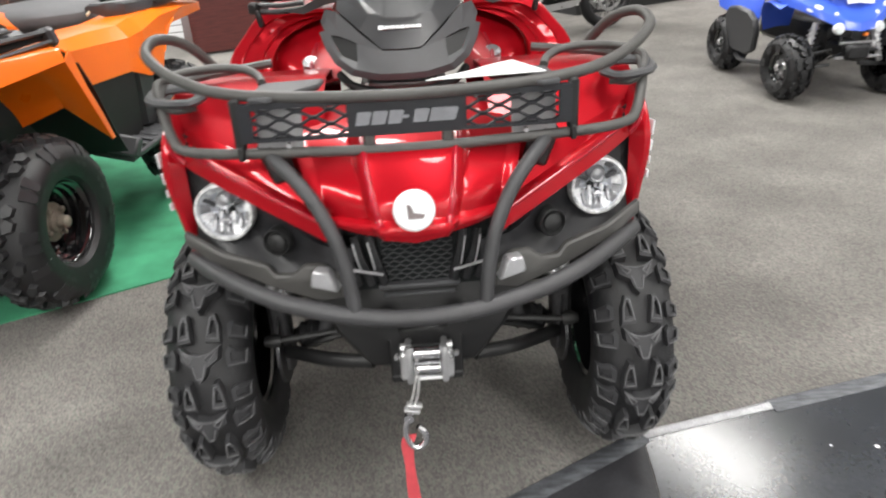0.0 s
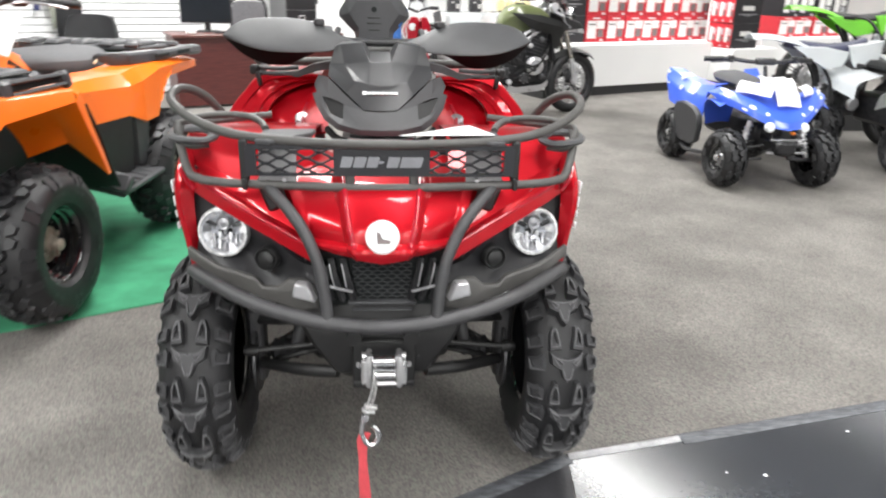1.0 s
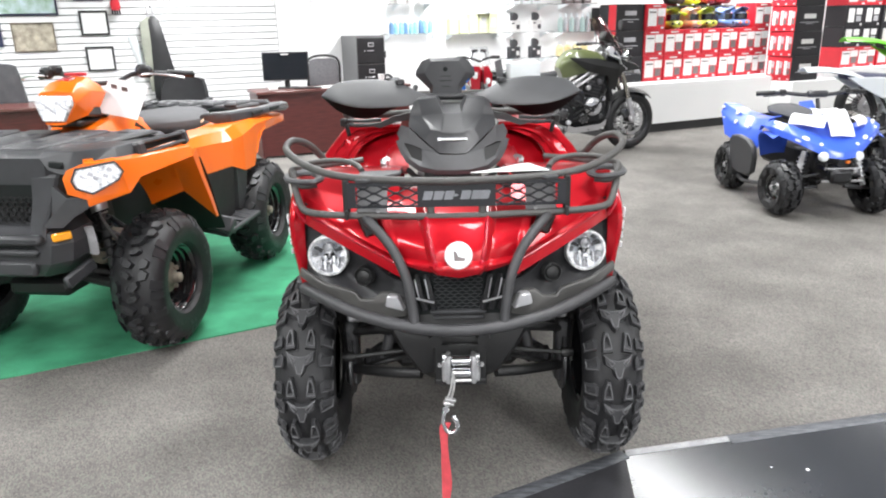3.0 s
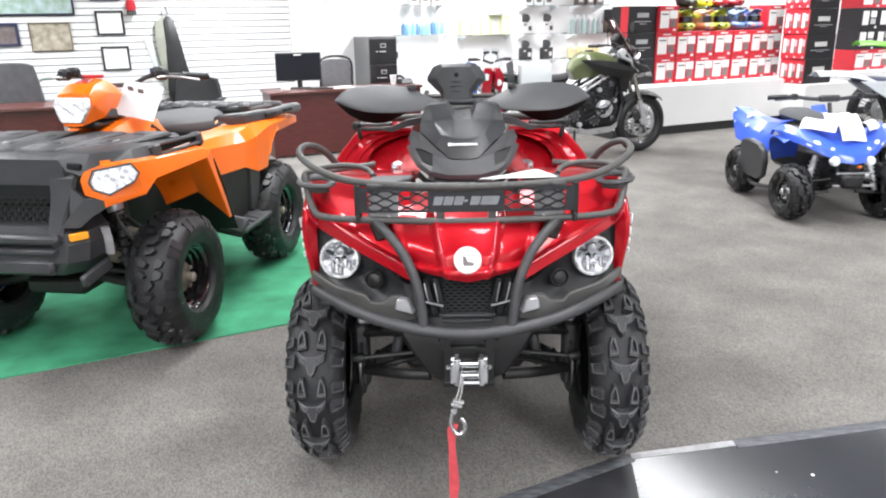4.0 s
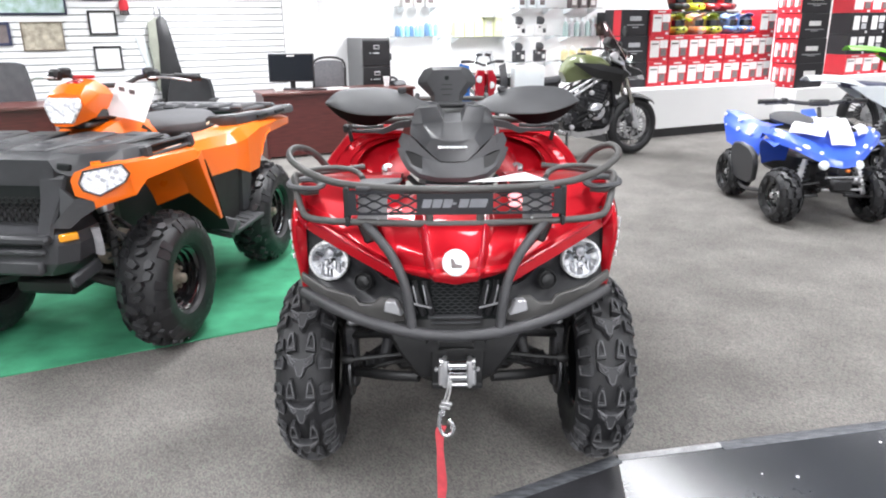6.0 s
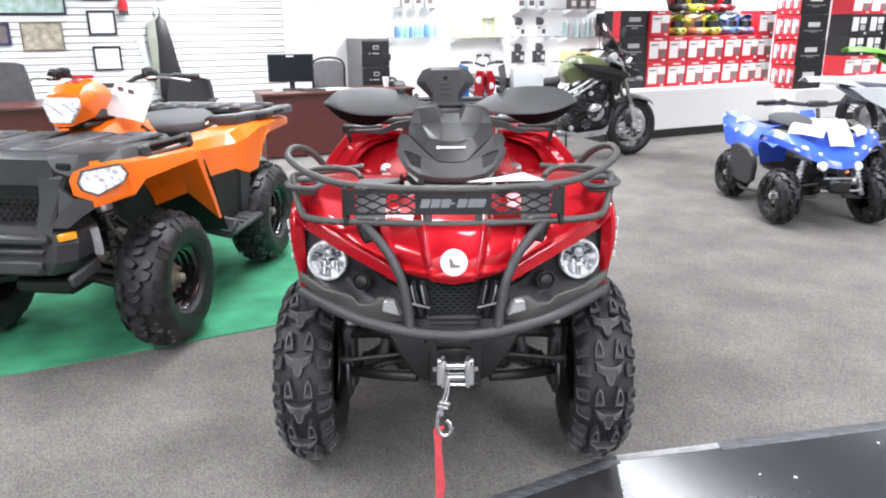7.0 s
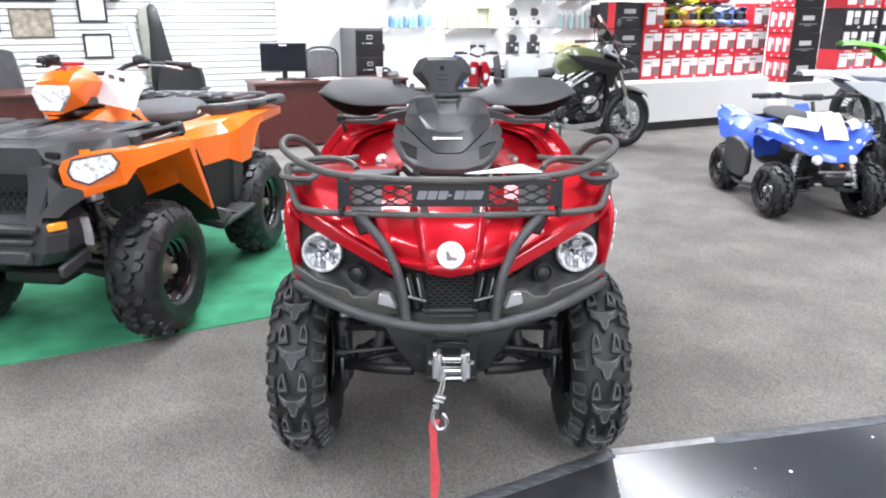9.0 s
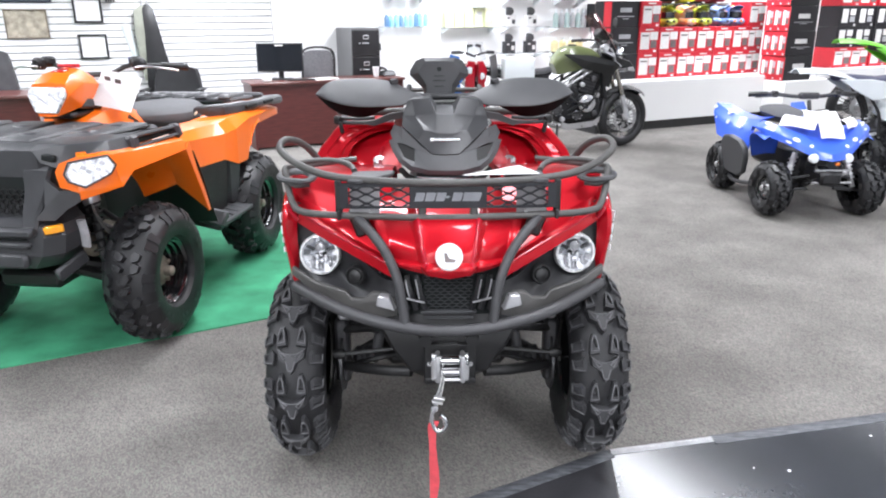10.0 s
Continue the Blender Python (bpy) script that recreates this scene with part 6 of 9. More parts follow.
for sg in (1, -1):
    bm = B()
    prism(bm, [(0.36 * 1, 0.93), (0.44, 1.0), (0.52, 0.955), (0.47, 0.925)], 0.006, pose(sg * 0.197, 0, 0, 0, 0, 90), 0.001)
    part("tank_recess", bm, M["plastic_deep"], tank)
for sg in (1, -1):
    def X(p):
        return (p[0] * sg, p[1], p[2])
    net = [[(0.27, 0.50, 0.915), (0.29, 0.62, 0.912), (0.31, 0.86, 0.905), (0.32, 0.95, 0.912), (0.32, 1.14, 0.925), (0.30, 1.45, 0.93), (0.27, 1.80, 0.905)],
           [(0.44, 0.40, 0.905), (0.46, 0.62, 0.905), (0.480, 0.86, 0.895), (0.500, 0.95, 0.915), (0.520, 1.14, 0.922), (0.510, 1.45, 0.915), (0.47, 1.80, 0.885)],
           [(0.495, 0.40, 0.866), (0.508, 0.62, 0.853), (0.525, 0.86, 0.838), (0.555, 0.945, 0.855), (0.562, 1.14, 0.892), (0.550, 1.45, 0.890), (0.515, 1.79, 0.872)],
           [(0.500, 0.46, 0.712), (0.515, 0.62, 0.706), (0.530, 0.81, 0.698), (0.558, 0.930, 0.650), (0.560, 1.075, 0.652), (0.556, 1.20, 0.835), (0.518, 1.78, 0.832)]]
    net = [[X(p) for p in r] for r in net]
    bm = B()
    sheet(bm, lambda u, v: line_at([line_at(r, u if sg < 0 else 1 - u) for r in net], v), 42, 12, 0.008)
    part("rear_fender", bm, M["orange"], orange, sharp=12)
    bm = B()
    rings(bm, [[Vector(X(p)) for p in r] for r in (((0.47, 0.52, 0.72), (0.50, 0.52, 0.72), (0.525, 0.84, 0.71), (0.47, 0.84, 0.71)), ((0.43, 0.54, 0.40), (0.46, 0.54, 0.40), (0.49, 0.86, 0.40), (0.43, 0.86, 0.40)))])
    part("side_panel", bm, M["plastic_deep"], orange)
    bm = B()
    rings(bm, [[Vector(X(p)) for p in r] for r in (((0.50, 0.85, 0.70), (0.535, 0.86, 0.70), (0.550, 0.97, 0.665), (0.50, 0.97, 0.665)), ((0.47, 0.90, 0.42), (0.500, 0.91, 0.42), (0.510, 0.99, 0.42), (0.47, 0.99, 0.42)))])
    part("heel_guard", bm, M["plastic_mid"], orange)
    bm = B()
    box(bm, (0.20, 0.46, 0.030), X((0.485, 0.80, 0.385)), (3, 10 * sg, -4 * sg), 0.008)
    box(bm, (0.20, 0.05, 0.09), X((0.500, 0.585, 0.425)), (-30, 10 * sg, -4 * sg), 0.010)
    board = part("foot_board", bm, M["plastic_mid"], orange)
    for k in range(6):
        bm = B()
        box(bm, (0.17, 0.02, 0.012), X((0.485, 0.63 + 0.068 * k, 0.404)), (3, 10 * sg, -4 * sg), 0.003)
        part("board_rib", bm, M["plastic_mid"], board)
bm = B()
rows = []
for y, w, z, d in ((0.54, 0.10, 0.985, 0.07), (0.62, 0.17, 1.000, 0.11), (0.78, 0.245, 0.998, 0.15), (0.94, 0.285, 0.992, 0.16), (1.08, 0.285, 0.986, 0.15), (1.22, 0.24, 0.985, 0.14), (1.36, 0.18, 0.980, 0.12), (1.42, 0.10, 0.95, 0.08)):
    rows.append([Vector((w * math.copysign(abs(math.cos(a)) ** 0.7, math.cos(a)), y, z - d / 2 + d / 2 * math.copysign(abs(math.sin(a)) ** 0.8, math.sin(a)))) for a in (math.tau * k / 18 for k in range(18))])
rings(bm, rows)
part("seat", bm, M["seat"], orange, "grey vinyl seat")
for sg in (1, -1):
    bm = B()
    box(bm, (0.010, 0.10, 0.014), (sg * 0.305, 1.0, 0.945), (18, 0, 0), 0.004)
    part("seat_catch", bm, M["beige"], orange, "pale tab beside the seat")
# rear rack: side bars, cross slats and corner hooks
bm = B()
box(bm, (0.70, 0.42, 0.035), (0, 1.60, 0.948), (-3, 0, 0), 0.012)
box(bm, (0.80, 0.07, 0.045), (0, 1.84, 0.945), bevel=0.014)
rdeck = part("rear_rack_deck", bm, M["plastic"], orange, "dark grey moulded rear rack", sharp=25)
for k in range(5):
    bm = B()
    box(bm, (0.09, 0.40, 0.026), (-0.28 + 0.14 * k, 1.58, 0.976), (-3, 0, 4 * (k - 2)), 0.008, taper=(0.8, 0.9))
    box(bm, (0.07, 0.10, 0.016), (-0.28 + 0.14 * k, 1.50, 0.994), (-3, 0, 4 * (k - 2)), 0.005, taper=(0.7, 0.7))
    part("rack_rib", bm, M["plastic_mid"], rdeck)
for sg in (1, -1):
    bm = B()
    rows = []
    for x, y, z, w, h in ((0.375, 0.985, 0.966, 0.09, 0.045), (0.40, 0.995, 0.976, 0.10, 0.070), (0.455, 1.03, 0.978, 0.10, 0.075), (0.500, 1.14, 0.976, 0.09, 0.072), (0.525, 1.32, 0.972, 0.09, 0.060), (0.540, 1.36, 0.968, 0.075, 0.045), (0.550, 1.62, 0.965, 0.075, 0.045), (0.545, 1.66, 0.968, 0.085, 0.058), (0.53, 1.86, 0.952, 0.08, 0.055)):
        rows.append([Vector((sg * a, y, b)) for a, b in ((x - w, z - h * 0.5), (x - w, z - 0.008), (x - w + 0.010, z), (x - 0.014, z), (x, z - 0.012), (x + 0.004, z - h * 0.7), (x - 0.012, z - h))])
    rings(bm, rows)
    box(bm, (0.06, 0.06, 0.05), (sg * 0.490, 1.85, 0.925), (20, 0, 0), 0.012)
    part("rack_side", bm, M["plastic"], rdeck, sharp=25)
    for y in (1.28, 1.52):
        # near-black bars paint the shade in the rear rack's slots
        bm = B()
        box(bm, (0.016, 0.14, 0.020), (sg * (0.528 if y < 1.4 else 0.551), y, 0.948), (0, 0, -4 * sg), 0.003)
        part("rack_slot", bm, M["opening_shade"], rdeck)
bm = B()
box(bm, (0.34, 1.4, 0.34), (0, 0.75, 0.60), bevel=0.04)
box(bm, (0.30, 0.5, 0.18), (0, 0.0, 0.80), bevel=0.03)
box(bm, (0.3, 1.7, 0.08), (0, 0.6, 0.34), bevel=0.02)
box(bm, (0.4, 0.3, 0.14), (0, 1.70, 0.84), bevel=0.04)
part("chassis", bm, M["plastic_deep"], orange)

# headlamp pod on the handlebar: wedge-shaped shell with brow, lamp set low in its face
POD = {"f0": (0, 0.115, 1.190), "f1": (0.085, 0.120, 1.178), "f2": (0.100, 0.115, 1.130), "f3": (0.050, 0.085, 1.035), "f4": (0, 0.080, 1.032), "t0": (0, 0.185, 1.228), "t1": (0.070, 0.190, 1.220),
       "c0": (0, 0.300, 1.245), "c1": (0.060, 0.300, 1.238), "s1": (0.118, 0.220, 1.180), "s2": (0.122, 0.330, 1.165), "l1": (0.100, 0.200, 1.075), "l2": (0.060, 0.330, 1.050), "k0": (0, 0.40, 1.205), "k1": (0.06, 0.39, 1.195)}
pod = part("headlamp_pod", facets(POD, ["f0 f1 t1 t0", "t0 t1 c1 c0", "f1 f2 s1 t1", "t1 s1 s2 c1", "f2 f3 l1", "f2 l1 s1", "s1 l1 l2 s2", "c0 c1 k1 k0", "c1 s2 k1", "f0 f4 f3 f2 f1"], 0.006, 0.005), M["orange"], orange, "orange headlamp pod", sharp=25)
lens_face = [(-0.082, 1.168), (0.082, 1.168), (0.094, 1.130), (0.052, 1.046), (-0.052, 1.046), (-0.094, 1.130)]
tilt = Matrix.Translation((0, 0.098, 1.11)) @ pose(0, 0, 0, -15, 0, 0) @ Matrix.Translation((0, 0, -1.11))
bm = B()
prism(bm, lens_face, 0.020, tilt, 0.006)
part("pod_lamp", bm, M["lamp_rim"], pod)
bm = B()
prism(bm, [(x * 0.96, 1.11 + (z - 1.11) * 0.96) for x, z in lens_face], 0.005, tilt @ Matrix.Translation((0, -0.017, 0)), 0.002)
g = part("pod_glass", bm, M["lens"], pod)
g.visible_shadow = False
for k in range(5):
    bm = B()
    box(bm, (0.036, 0.006, 0.010), (-0.052 + 0.026 * k, -0.0115, 1.128 - 0.018 * (k % 3)), (0, 28, 0), 0.002, m=tilt)
    part("pod_facet", bm, M["label_mid"], pod)
bm = B()
box(bm, (0.06, 0.06, 0.012), (0, 0.225, 1.232), (8, 0, 0), 0.004)
part("pod_trim", bm, M["tail_red"], pod)
bm = B()
box(bm, (0.16, 0.20, 0.03), (0, 0.24, 1.030), bevel=0.01)
box(bm, (0.205, 0.20, 0.055), (0, 0.29, 1.075), (-6, 0, 0), 0.012, taper=(0.8, 0.8))
part("pod_base", bm, M["plastic_deep"], pod)
bm = B()
box(bm, (0.11, 0.02, 0.016), (0, 0.30, 1.252), bevel=0.004)
part("pod_badge", bm, M["box_red"], pod)
bm = B()
half = [(0.44, 0.66, 1.22), (0.33, 0.58, 1.235), (0.2, 0.5, 1.24), (0.1, 0.46, 1.20)]
tube(bm, half + [(-x, y, z) for x, y, z in half[::-1]], 0.012, 10, 5)
bar = part("handlebar", bm, M["tube_dark"], orange)
for sg in (1, -1):
    bm = B()
    lathe(bm, [(0.018, 0), (0.017, 0.12), (0.02, 0.13)], (sg * 0.33, 0.58, 1.236), (sg * 0.8, 0.58, -0.1), 12)
    box(bm, (0.06, 0.06, 0.05), (sg * 0.24, 0.50, 1.26), (0, 0, 20 * sg), 0.012)
    box(bm, (0.07, 0.05, 0.06), (sg * 0.27, 0.47, 1.25), (0, 0, 20 * sg), 0.014)
    part("grip", bm, M["rubber"], bar)
    bm = B()
    tube(bm, [(sg * 0.25, 0.45, 1.235), (sg * 0.32, 0.44, 1.24), (sg * 0.40, 0.47, 1.23), (sg * 0.45, 0.52, 1.215)], 0.008, 8, 4, flat=0.7)
    part("brake_lever", bm, M["silver"], bar, "silver brake lever")
bm = B()
sheet(bm, lambda u, v: (0.105 + 0.205 * u - 0.03 * v, 0.41 - 0.10 * v + 0.01 * math.sin(3 * u), 1.225 - 0.04 * u - 0.16 * v), 8, 6, 0.002)
tag = part("price_tag", bm, M["paper"], orange, "white hanging price sheet")
for k, (u, v) in enumerate(((0.2, 0.2), (0.47, 0.22))):
    bm = B()
    box(bm, (0.03, 0.002, 0.022), (0.105 + 0.205 * u - 0.03 * v, 0.404 - 0.10 * v, 1.225 - 0.04 * u - 0.16 * v), (17, 10, 0))
    part("tag_print", bm, M["label_grey"], tag)
# suspension behind the wheel
for sg in (1, -1):
    bm = B()
    tube(bm, [(sg * 0.15, -0.15, 0.40), (sg * 0.25, -0.12, 0.38), (sg * 0.40, -0.04, 0.31)], 0.02, 8, 4)
    box(bm, (0.32, 0.16, 0.05), (sg * 0.26, -0.08, 0.34), (0, 12 * sg, 0), 0.015)
    part("lower_arm", bm, M["plastic_deep"], orange)
    a, b = Vector((sg * 0.33, -0.16, 0.40)), Vector((sg * 0.27, -0.12, 0.80))
    side = (b - a).cross(Vector((0, 1, 0))).normalized()
    fwd = (b - a).cross(side).normalized()
    bm = B()
    tube(bm, [a.lerp(b, 0.15 + 0.8 * k / 64) + side * (0.036 * math.cos(math.tau * 8 * k / 64)) + fwd * (0.036 * math.sin(math.tau * 8 * k / 64)) for k in range(65)], 0.006, 6, 1)
    part("coil_spring", bm, M["plastic_deep"], orange)
    bm = B()
    rod(bm, a, b, 0.02, 10)
    part("shock_absorber", bm, M["tube_dark"], orange)
    bm = B()
    lathe(bm, [(0.03, 0), (0.038, 0.02), (0.038, 0.06), (0.02, 0.07)], a.lerp(b, 0.66), b - a, 14)
    part("shock_reservoir", bm, M["silver"], orange, "silver shock reservoir")
    bm = B()
    box(bm, (0.1, 0.1, 0.12), (sg * 0.27, -0.02, 0.50), (20, 10, 0), 0.02)
    lathe(bm, [(0.05, 0), (0.055, 0.03), (0.04, 0.06), (0.025, 0.12)], (sg * 0.22, -0.10, 0.47), (sg, 0, -0.1), 14)
    part("gear_case", bm, M["earth"], orange)
    bm = B()
    tube(bm, [(sg * 0.36, -0.34, 0.66), (sg * 0.355, -0.32, 0.58), (sg * 0.34, -0.30, 0.53)], 0.02, 8, 3, flat=0.5)
    part("bumper_stay", bm, M["label_mid"], orange, "pale grey metal stay")
    bm = B()
    box(bm, (0.06, 0.16, 0.20), (sg * 0.19, 0.02, 0.60), (8, 0, 0), 0.015)
    rod(bm, (sg * 0.20, -0.12, 0.62), (sg * 0.40, -0.05, 0.50), 0.013, 8)
    rod(bm, (sg * 0.20, 0.06, 0.60), (sg * 0.40, 0.0, 0.50), 0.013, 8)
    part("upper_arm", bm, M["engine"], orange)
    bm = B()
    tube(bm, [(sg * 0.24, -0.05, 0.72), (sg * 0.32, -0.18, 0.66), (sg * 0.36, -0.14, 0.54), (sg * 0.40, -0.06, 0.44)], 0.008, 6, 5)
    part("brake_hose", bm, M["tube"], orange)


# ---- the small blue quad bike ----
mini = thing("quad_bike", "small blue youth quad bike with white decals and papers", "quad bike", pose(2.905, 3.24, 0, 0, 0, 0))
for sg in (1, -1):
    wheel_parts(mini, (sg * 0.352, 0.0, 0.212), 0.215, 0.19, 0.105, sg, lambda R, W: tread_knobs(R, W, 16), M["steel"], steer=6)
    wheel_parts(mini, (sg * 0.345, 0.93, 0.212), 0.215, 0.21, 0.105, sg, lambda R, W: tread_knobs(R, W, 16), M["steel"])
# fairing: pointed chin, ridged middle and wings that sweep back and up over each wheel
FAIR = {"c0": (0, -0.185, 0.450), "c1": (0, -0.165, 0.500), "c2": (0, -0.04, 0.590), "c3": (0, 0.10, 0.665), "c4": (0, 0.20, 0.70), "a0": (0.10, -0.165, 0.462), "a1": (0.10, -0.140, 0.520), "a2": (0.11, -0.02, 0.610), "a3": (0.12, 0.11, 0.665), "a4": (0.12, 0.20, 0.69),
        "b0": (0.19, -0.10, 0.505), "b1": (0.20, -0.070, 0.560), "b2": (0.22, 0.03, 0.640), "b3": (0.21, 0.15, 0.665), "d0": (0.30, 0.0, 0.560), "d1": (0.31, 0.02, 0.610), "d2": (0.32, 0.09, 0.680), "d3": (0.26, 0.22, 0.655),
        "e0": (0.40, 0.10, 0.600), "e1": (0.41, 0.12, 0.655), "e2": (0.37, 0.20, 0.700), "f": (0.455, 0.22, 0.660), "g": (0.42, 0.32, 0.60)}
bm = facets(FAIR, ["c0 a0 a1 c1", "c1 a1 a2 c2", "c2 a2 a3 c3", "c3 a3 a4 c4", "a0 b0 b1 a1", "a1 b1 b2 a2", "a2 b2 b3 a3", "a3 b3 a4", "b0 d0 d1 b1", "b1 d1 d2 b2", "b2 d2 d3 b3", "d0 e0 e1 d1", "d1 e1 e2 d2", "d2 e2 d3", "e0 f e1", "e1 f g e2"], 0.008, 0.006)
front = part("front_fairing", bm, M["blue"], mini, "blue front fairing with white spots", sharp=32)
for sg in (1, -1):
    bm = B()
    patch(bm, [[(x * sg, y, z) for x, y, z in r] for r in ([(0.42, 0.06, 0.57), (0.44, 0.2, 0.60), (0.41, 0.34, 0.54), (0.34, 0.42, 0.38)], [(0.30, 0.10, 0.63), (0.30, 0.24, 0.64), (0.27, 0.36, 0.56), (0.24, 0.42, 0.40)], [(0.18, 0.2, 0.66), (0.16, 0.3, 0.62), (0.15, 0.38, 0.52), (0.15, 0.42, 0.40)])], 14, 10, 0.005)
    part("front_fender", bm, M["blue"], mini)
    bm = B()
    patch(bm, [[(x * sg, y, z) for x, y, z in r] for r in ([(0.13, 0.56, 0.68), (0.15, 0.76, 0.655), (0.20, 0.96, 0.67), (0.27, 1.12, 0.72)], [(0.24, 0.54, 0.66), (0.27, 0.74, 0.645), (0.33, 0.94, 0.670), (0.39, 1.13, 0.730)], [(0.30, 0.53, 0.58), (0.34, 0.72, 0.555), (0.385, 0.92, 0.59), (0.420, 1.11, 0.655)], [(0.33, 0.52, 0.42), (0.37, 0.68, 0.45), (0.40, 0.85, 0.45), (0.415, 1.00, 0.47)])], 22, 18, 0.006, straight=True)
    rear = part("rear_fender", bm, M["blue"], mini, "blue rear fender with white spots", sharp=30)
    for x, y, z, w, h in ((0.340, 0.95, 0.668, 0.085, 0.045), (0.404, 1.11, 0.698, 0.045, 0.03), (0.378, 0.88, 0.595, 0.055, 0.04), (0.336, 0.70, 0.58, 0.035, 0.035), (0.412, 1.06, 0.612, 0.030, 0.022)):
        bm = B()
        lathe(bm, [(1.0, -0.004), (0.9, 0.003), (0.001, 0.004)], (0, 0, 0), (0, 0, 1), 12, m=pose(sg * x, y, z, 0, (72 if z < 0.62 else 55) * sg, 0) @ Matrix.Diagonal((h * 0.5, w * 0.5, 1, 1)))
        part("fender_decal", bm, M["white"], rear)
    # leaf-shaped heel guard with a footrest bar
    bm = B()
    prism(bm, [(0.35, 0.42), (0.37, 0.51), (0.46, 0.555), (0.64, 0.57), (0.78, 0.55), (0.83, 0.50), (0.82, 0.38), (0.79, 0.27), (0.70, 0.245), (0.48, 0.25), (0.39, 0.29)], 0.045, pose(sg * 0.375, 0, -0.045, 0, 5 * sg, 0) @ pose(0, 0, 0, 0, 0, 90), 0.012)
    part("heel_guard", bm, M["plastic"], mini)
    bm = B()
    tube(bm, [(sg * 0.36, 0.80, 0.16), (sg * 0.40, 0.55, 0.15), (sg * 0.38, 0.26, 0.19)], 0.016, 8, 4)
    part("foot_bar", bm, M["tube_dark"], mini)
    bm = B()
    lathe(bm, [(0.032, -0.03), (0.036, 0.0), (0.03, 0.012), (0.001, 0.016)], (sg * 0.128, -0.15, 0.466), (0, -1, 0.05), 18)
    part("headlamp", bm, M["white"], mini, "small round white headlamp")
    bm = B()
    a, b = Vector((sg * 0.27, -0.02, 0.22)), Vector((sg * 0.19, 0.02, 0.48))
    rod(bm, a, b, 0.02, 8)
    side = Vector((1, 0, 0))
    tube(bm, [a.lerp(b, 0.2 + 0.7 * k / 40) + Vector((0.03 * math.cos(k * 0.95), 0.03 * math.sin(k * 0.95), 0)) for k in range(41)], 0.005, 5, 1)
    part("shock_absorber", bm, M["silver"], mini)
    bm = B()
    for y in (-0.06, 0.08):
        rod(bm, (sg * 0.10, y, 0.22), (sg * 0.33, 0.0, 0.19), 0.012, 8)
        rod(bm, (sg * 0.10, y, 0.32), (sg * 0.33, 0.0, 0.27), 0.010, 8)
    part("front_arm", bm, M["tube_dark"], mini)
for net, u, v, w, h in (("b1 d1 d2 b2", 0.15, 0.25, 0.06, 0.035), ("d1 e1 e2 d2", 0.5, 0.2, 0.035, 0.02), ("d1 e1 e2 d2", 0.6, 0.75, 0.09, 0.03), ("a1 b1 b2 a2", 0.3, 0.2, 0.03, 0.03), ("b0 d0 d1 b1", 0.7, 0.5, 0.05, 0.018)):
    for sg in (1, -1):
        q = [Vector((FAIR[n][0] * sg, FAIR[n][1], FAIR[n][2])) for n in net.split()]
        p = q[0].lerp(q[1], u).lerp(q[3].lerp(q[2], u), v)
        nrm = (q[1] - q[0]).cross(q[3] - q[0]).normalized() * sg
        along = (q[1] - q[0]).normalized()
        turn = Matrix((along, nrm.cross(along), nrm)).transposed().to_4x4()
        bm = B()
        lathe(bm, [(1.0, -0.003), (0.9, 0.002), (0.001, 0.0025)], (0, 0, 0), (0, 0, 1), 12, m=Matrix.Translation(p + nrm * 0.001) @ turn @ Matrix.Diagonal((w * 0.5, h * 0.5, 1, 1)))
        part("fairing_decal", bm, M["white"], front)
bm = B()
box(bm, (0.22, 0.9, 0.22), (0, 0.5, 0.36), bevel=0.03)
box(bm, (0.16, 0.36, 0.10), (0, -0.02, 0.32), bevel=0.02)
part("chassis", bm, M["engine_black"], mini)
for w, at in ((0.30, (0.02, -0.16, 0.285)), (0.26, (0.02, -0.15, 0.375)), (0.22, (0.03, -0.14, 0.345))):
    bm = B()
    rod(bm, (at[0] - w / 2, at[1], at[2]), (at[0] + w / 2, at[1], at[2]), 0.010, 8)
    part("nose_bar", bm, M["steel_grey"], mini)
for x, z, r in ((0.06, 0.315, 0.022), (-0.04, 0.33, 0.018), (0.11, 0.36, 0.015)):
    bm = B()
    lathe(bm, [(r, 0), (r * 1.05, 0.012), (r * 0.5, 0.016), (r * 0.4, 0.008), (0.001, 0.008)], (x, -0.155, z), (0, -1, 0), 12)
    part("steering_joint", bm, M["silver"], mini)
for sg in (1, -1):
    bm = B()
    tube(bm, [(sg * 0.05, -0.10, 0.46), (sg * 0.10, -0.14, 0.40), (sg * 0.06, -0.15, 0.33), (sg * 0.14, -0.10, 0.27)], 0.007, 6, 5)
    part("cable", bm, M["black"], mini)
bm = B()
box(bm, (0.035, 0.03, 0.025), (0.05, -0.15, 0.425), bevel=0.008)
part("cable_clip", bm, M["helmet_orange"], mini)
bm = B()
rows = []
for y, w, z, d in ((0.34, 0.07, 0.70, 0.06), (0.44, 0.12, 0.735, 0.1), (0.60, 0.14, 0.745, 0.11), (0.80, 0.15, 0.755, 0.11), (0.92, 0.10, 0.74, 0.07)):
    rows.append([Vector((w * math.cos(a), y, z - d / 2 + d / 2 * math.sin(a))) for a in (math.tau * k / 14 for k in range(14))])
rings(bm, rows)
part("seat", bm, M["seat"], mini)
bm = B()
box(bm, (0.18, 0.14, 0.09), (0, 0.30, 0.672), (-15, 0, 0), 0.03, taper=(0.7, 0.6))
part("tank_cover", bm, M["blue"], mini)
bm = B()
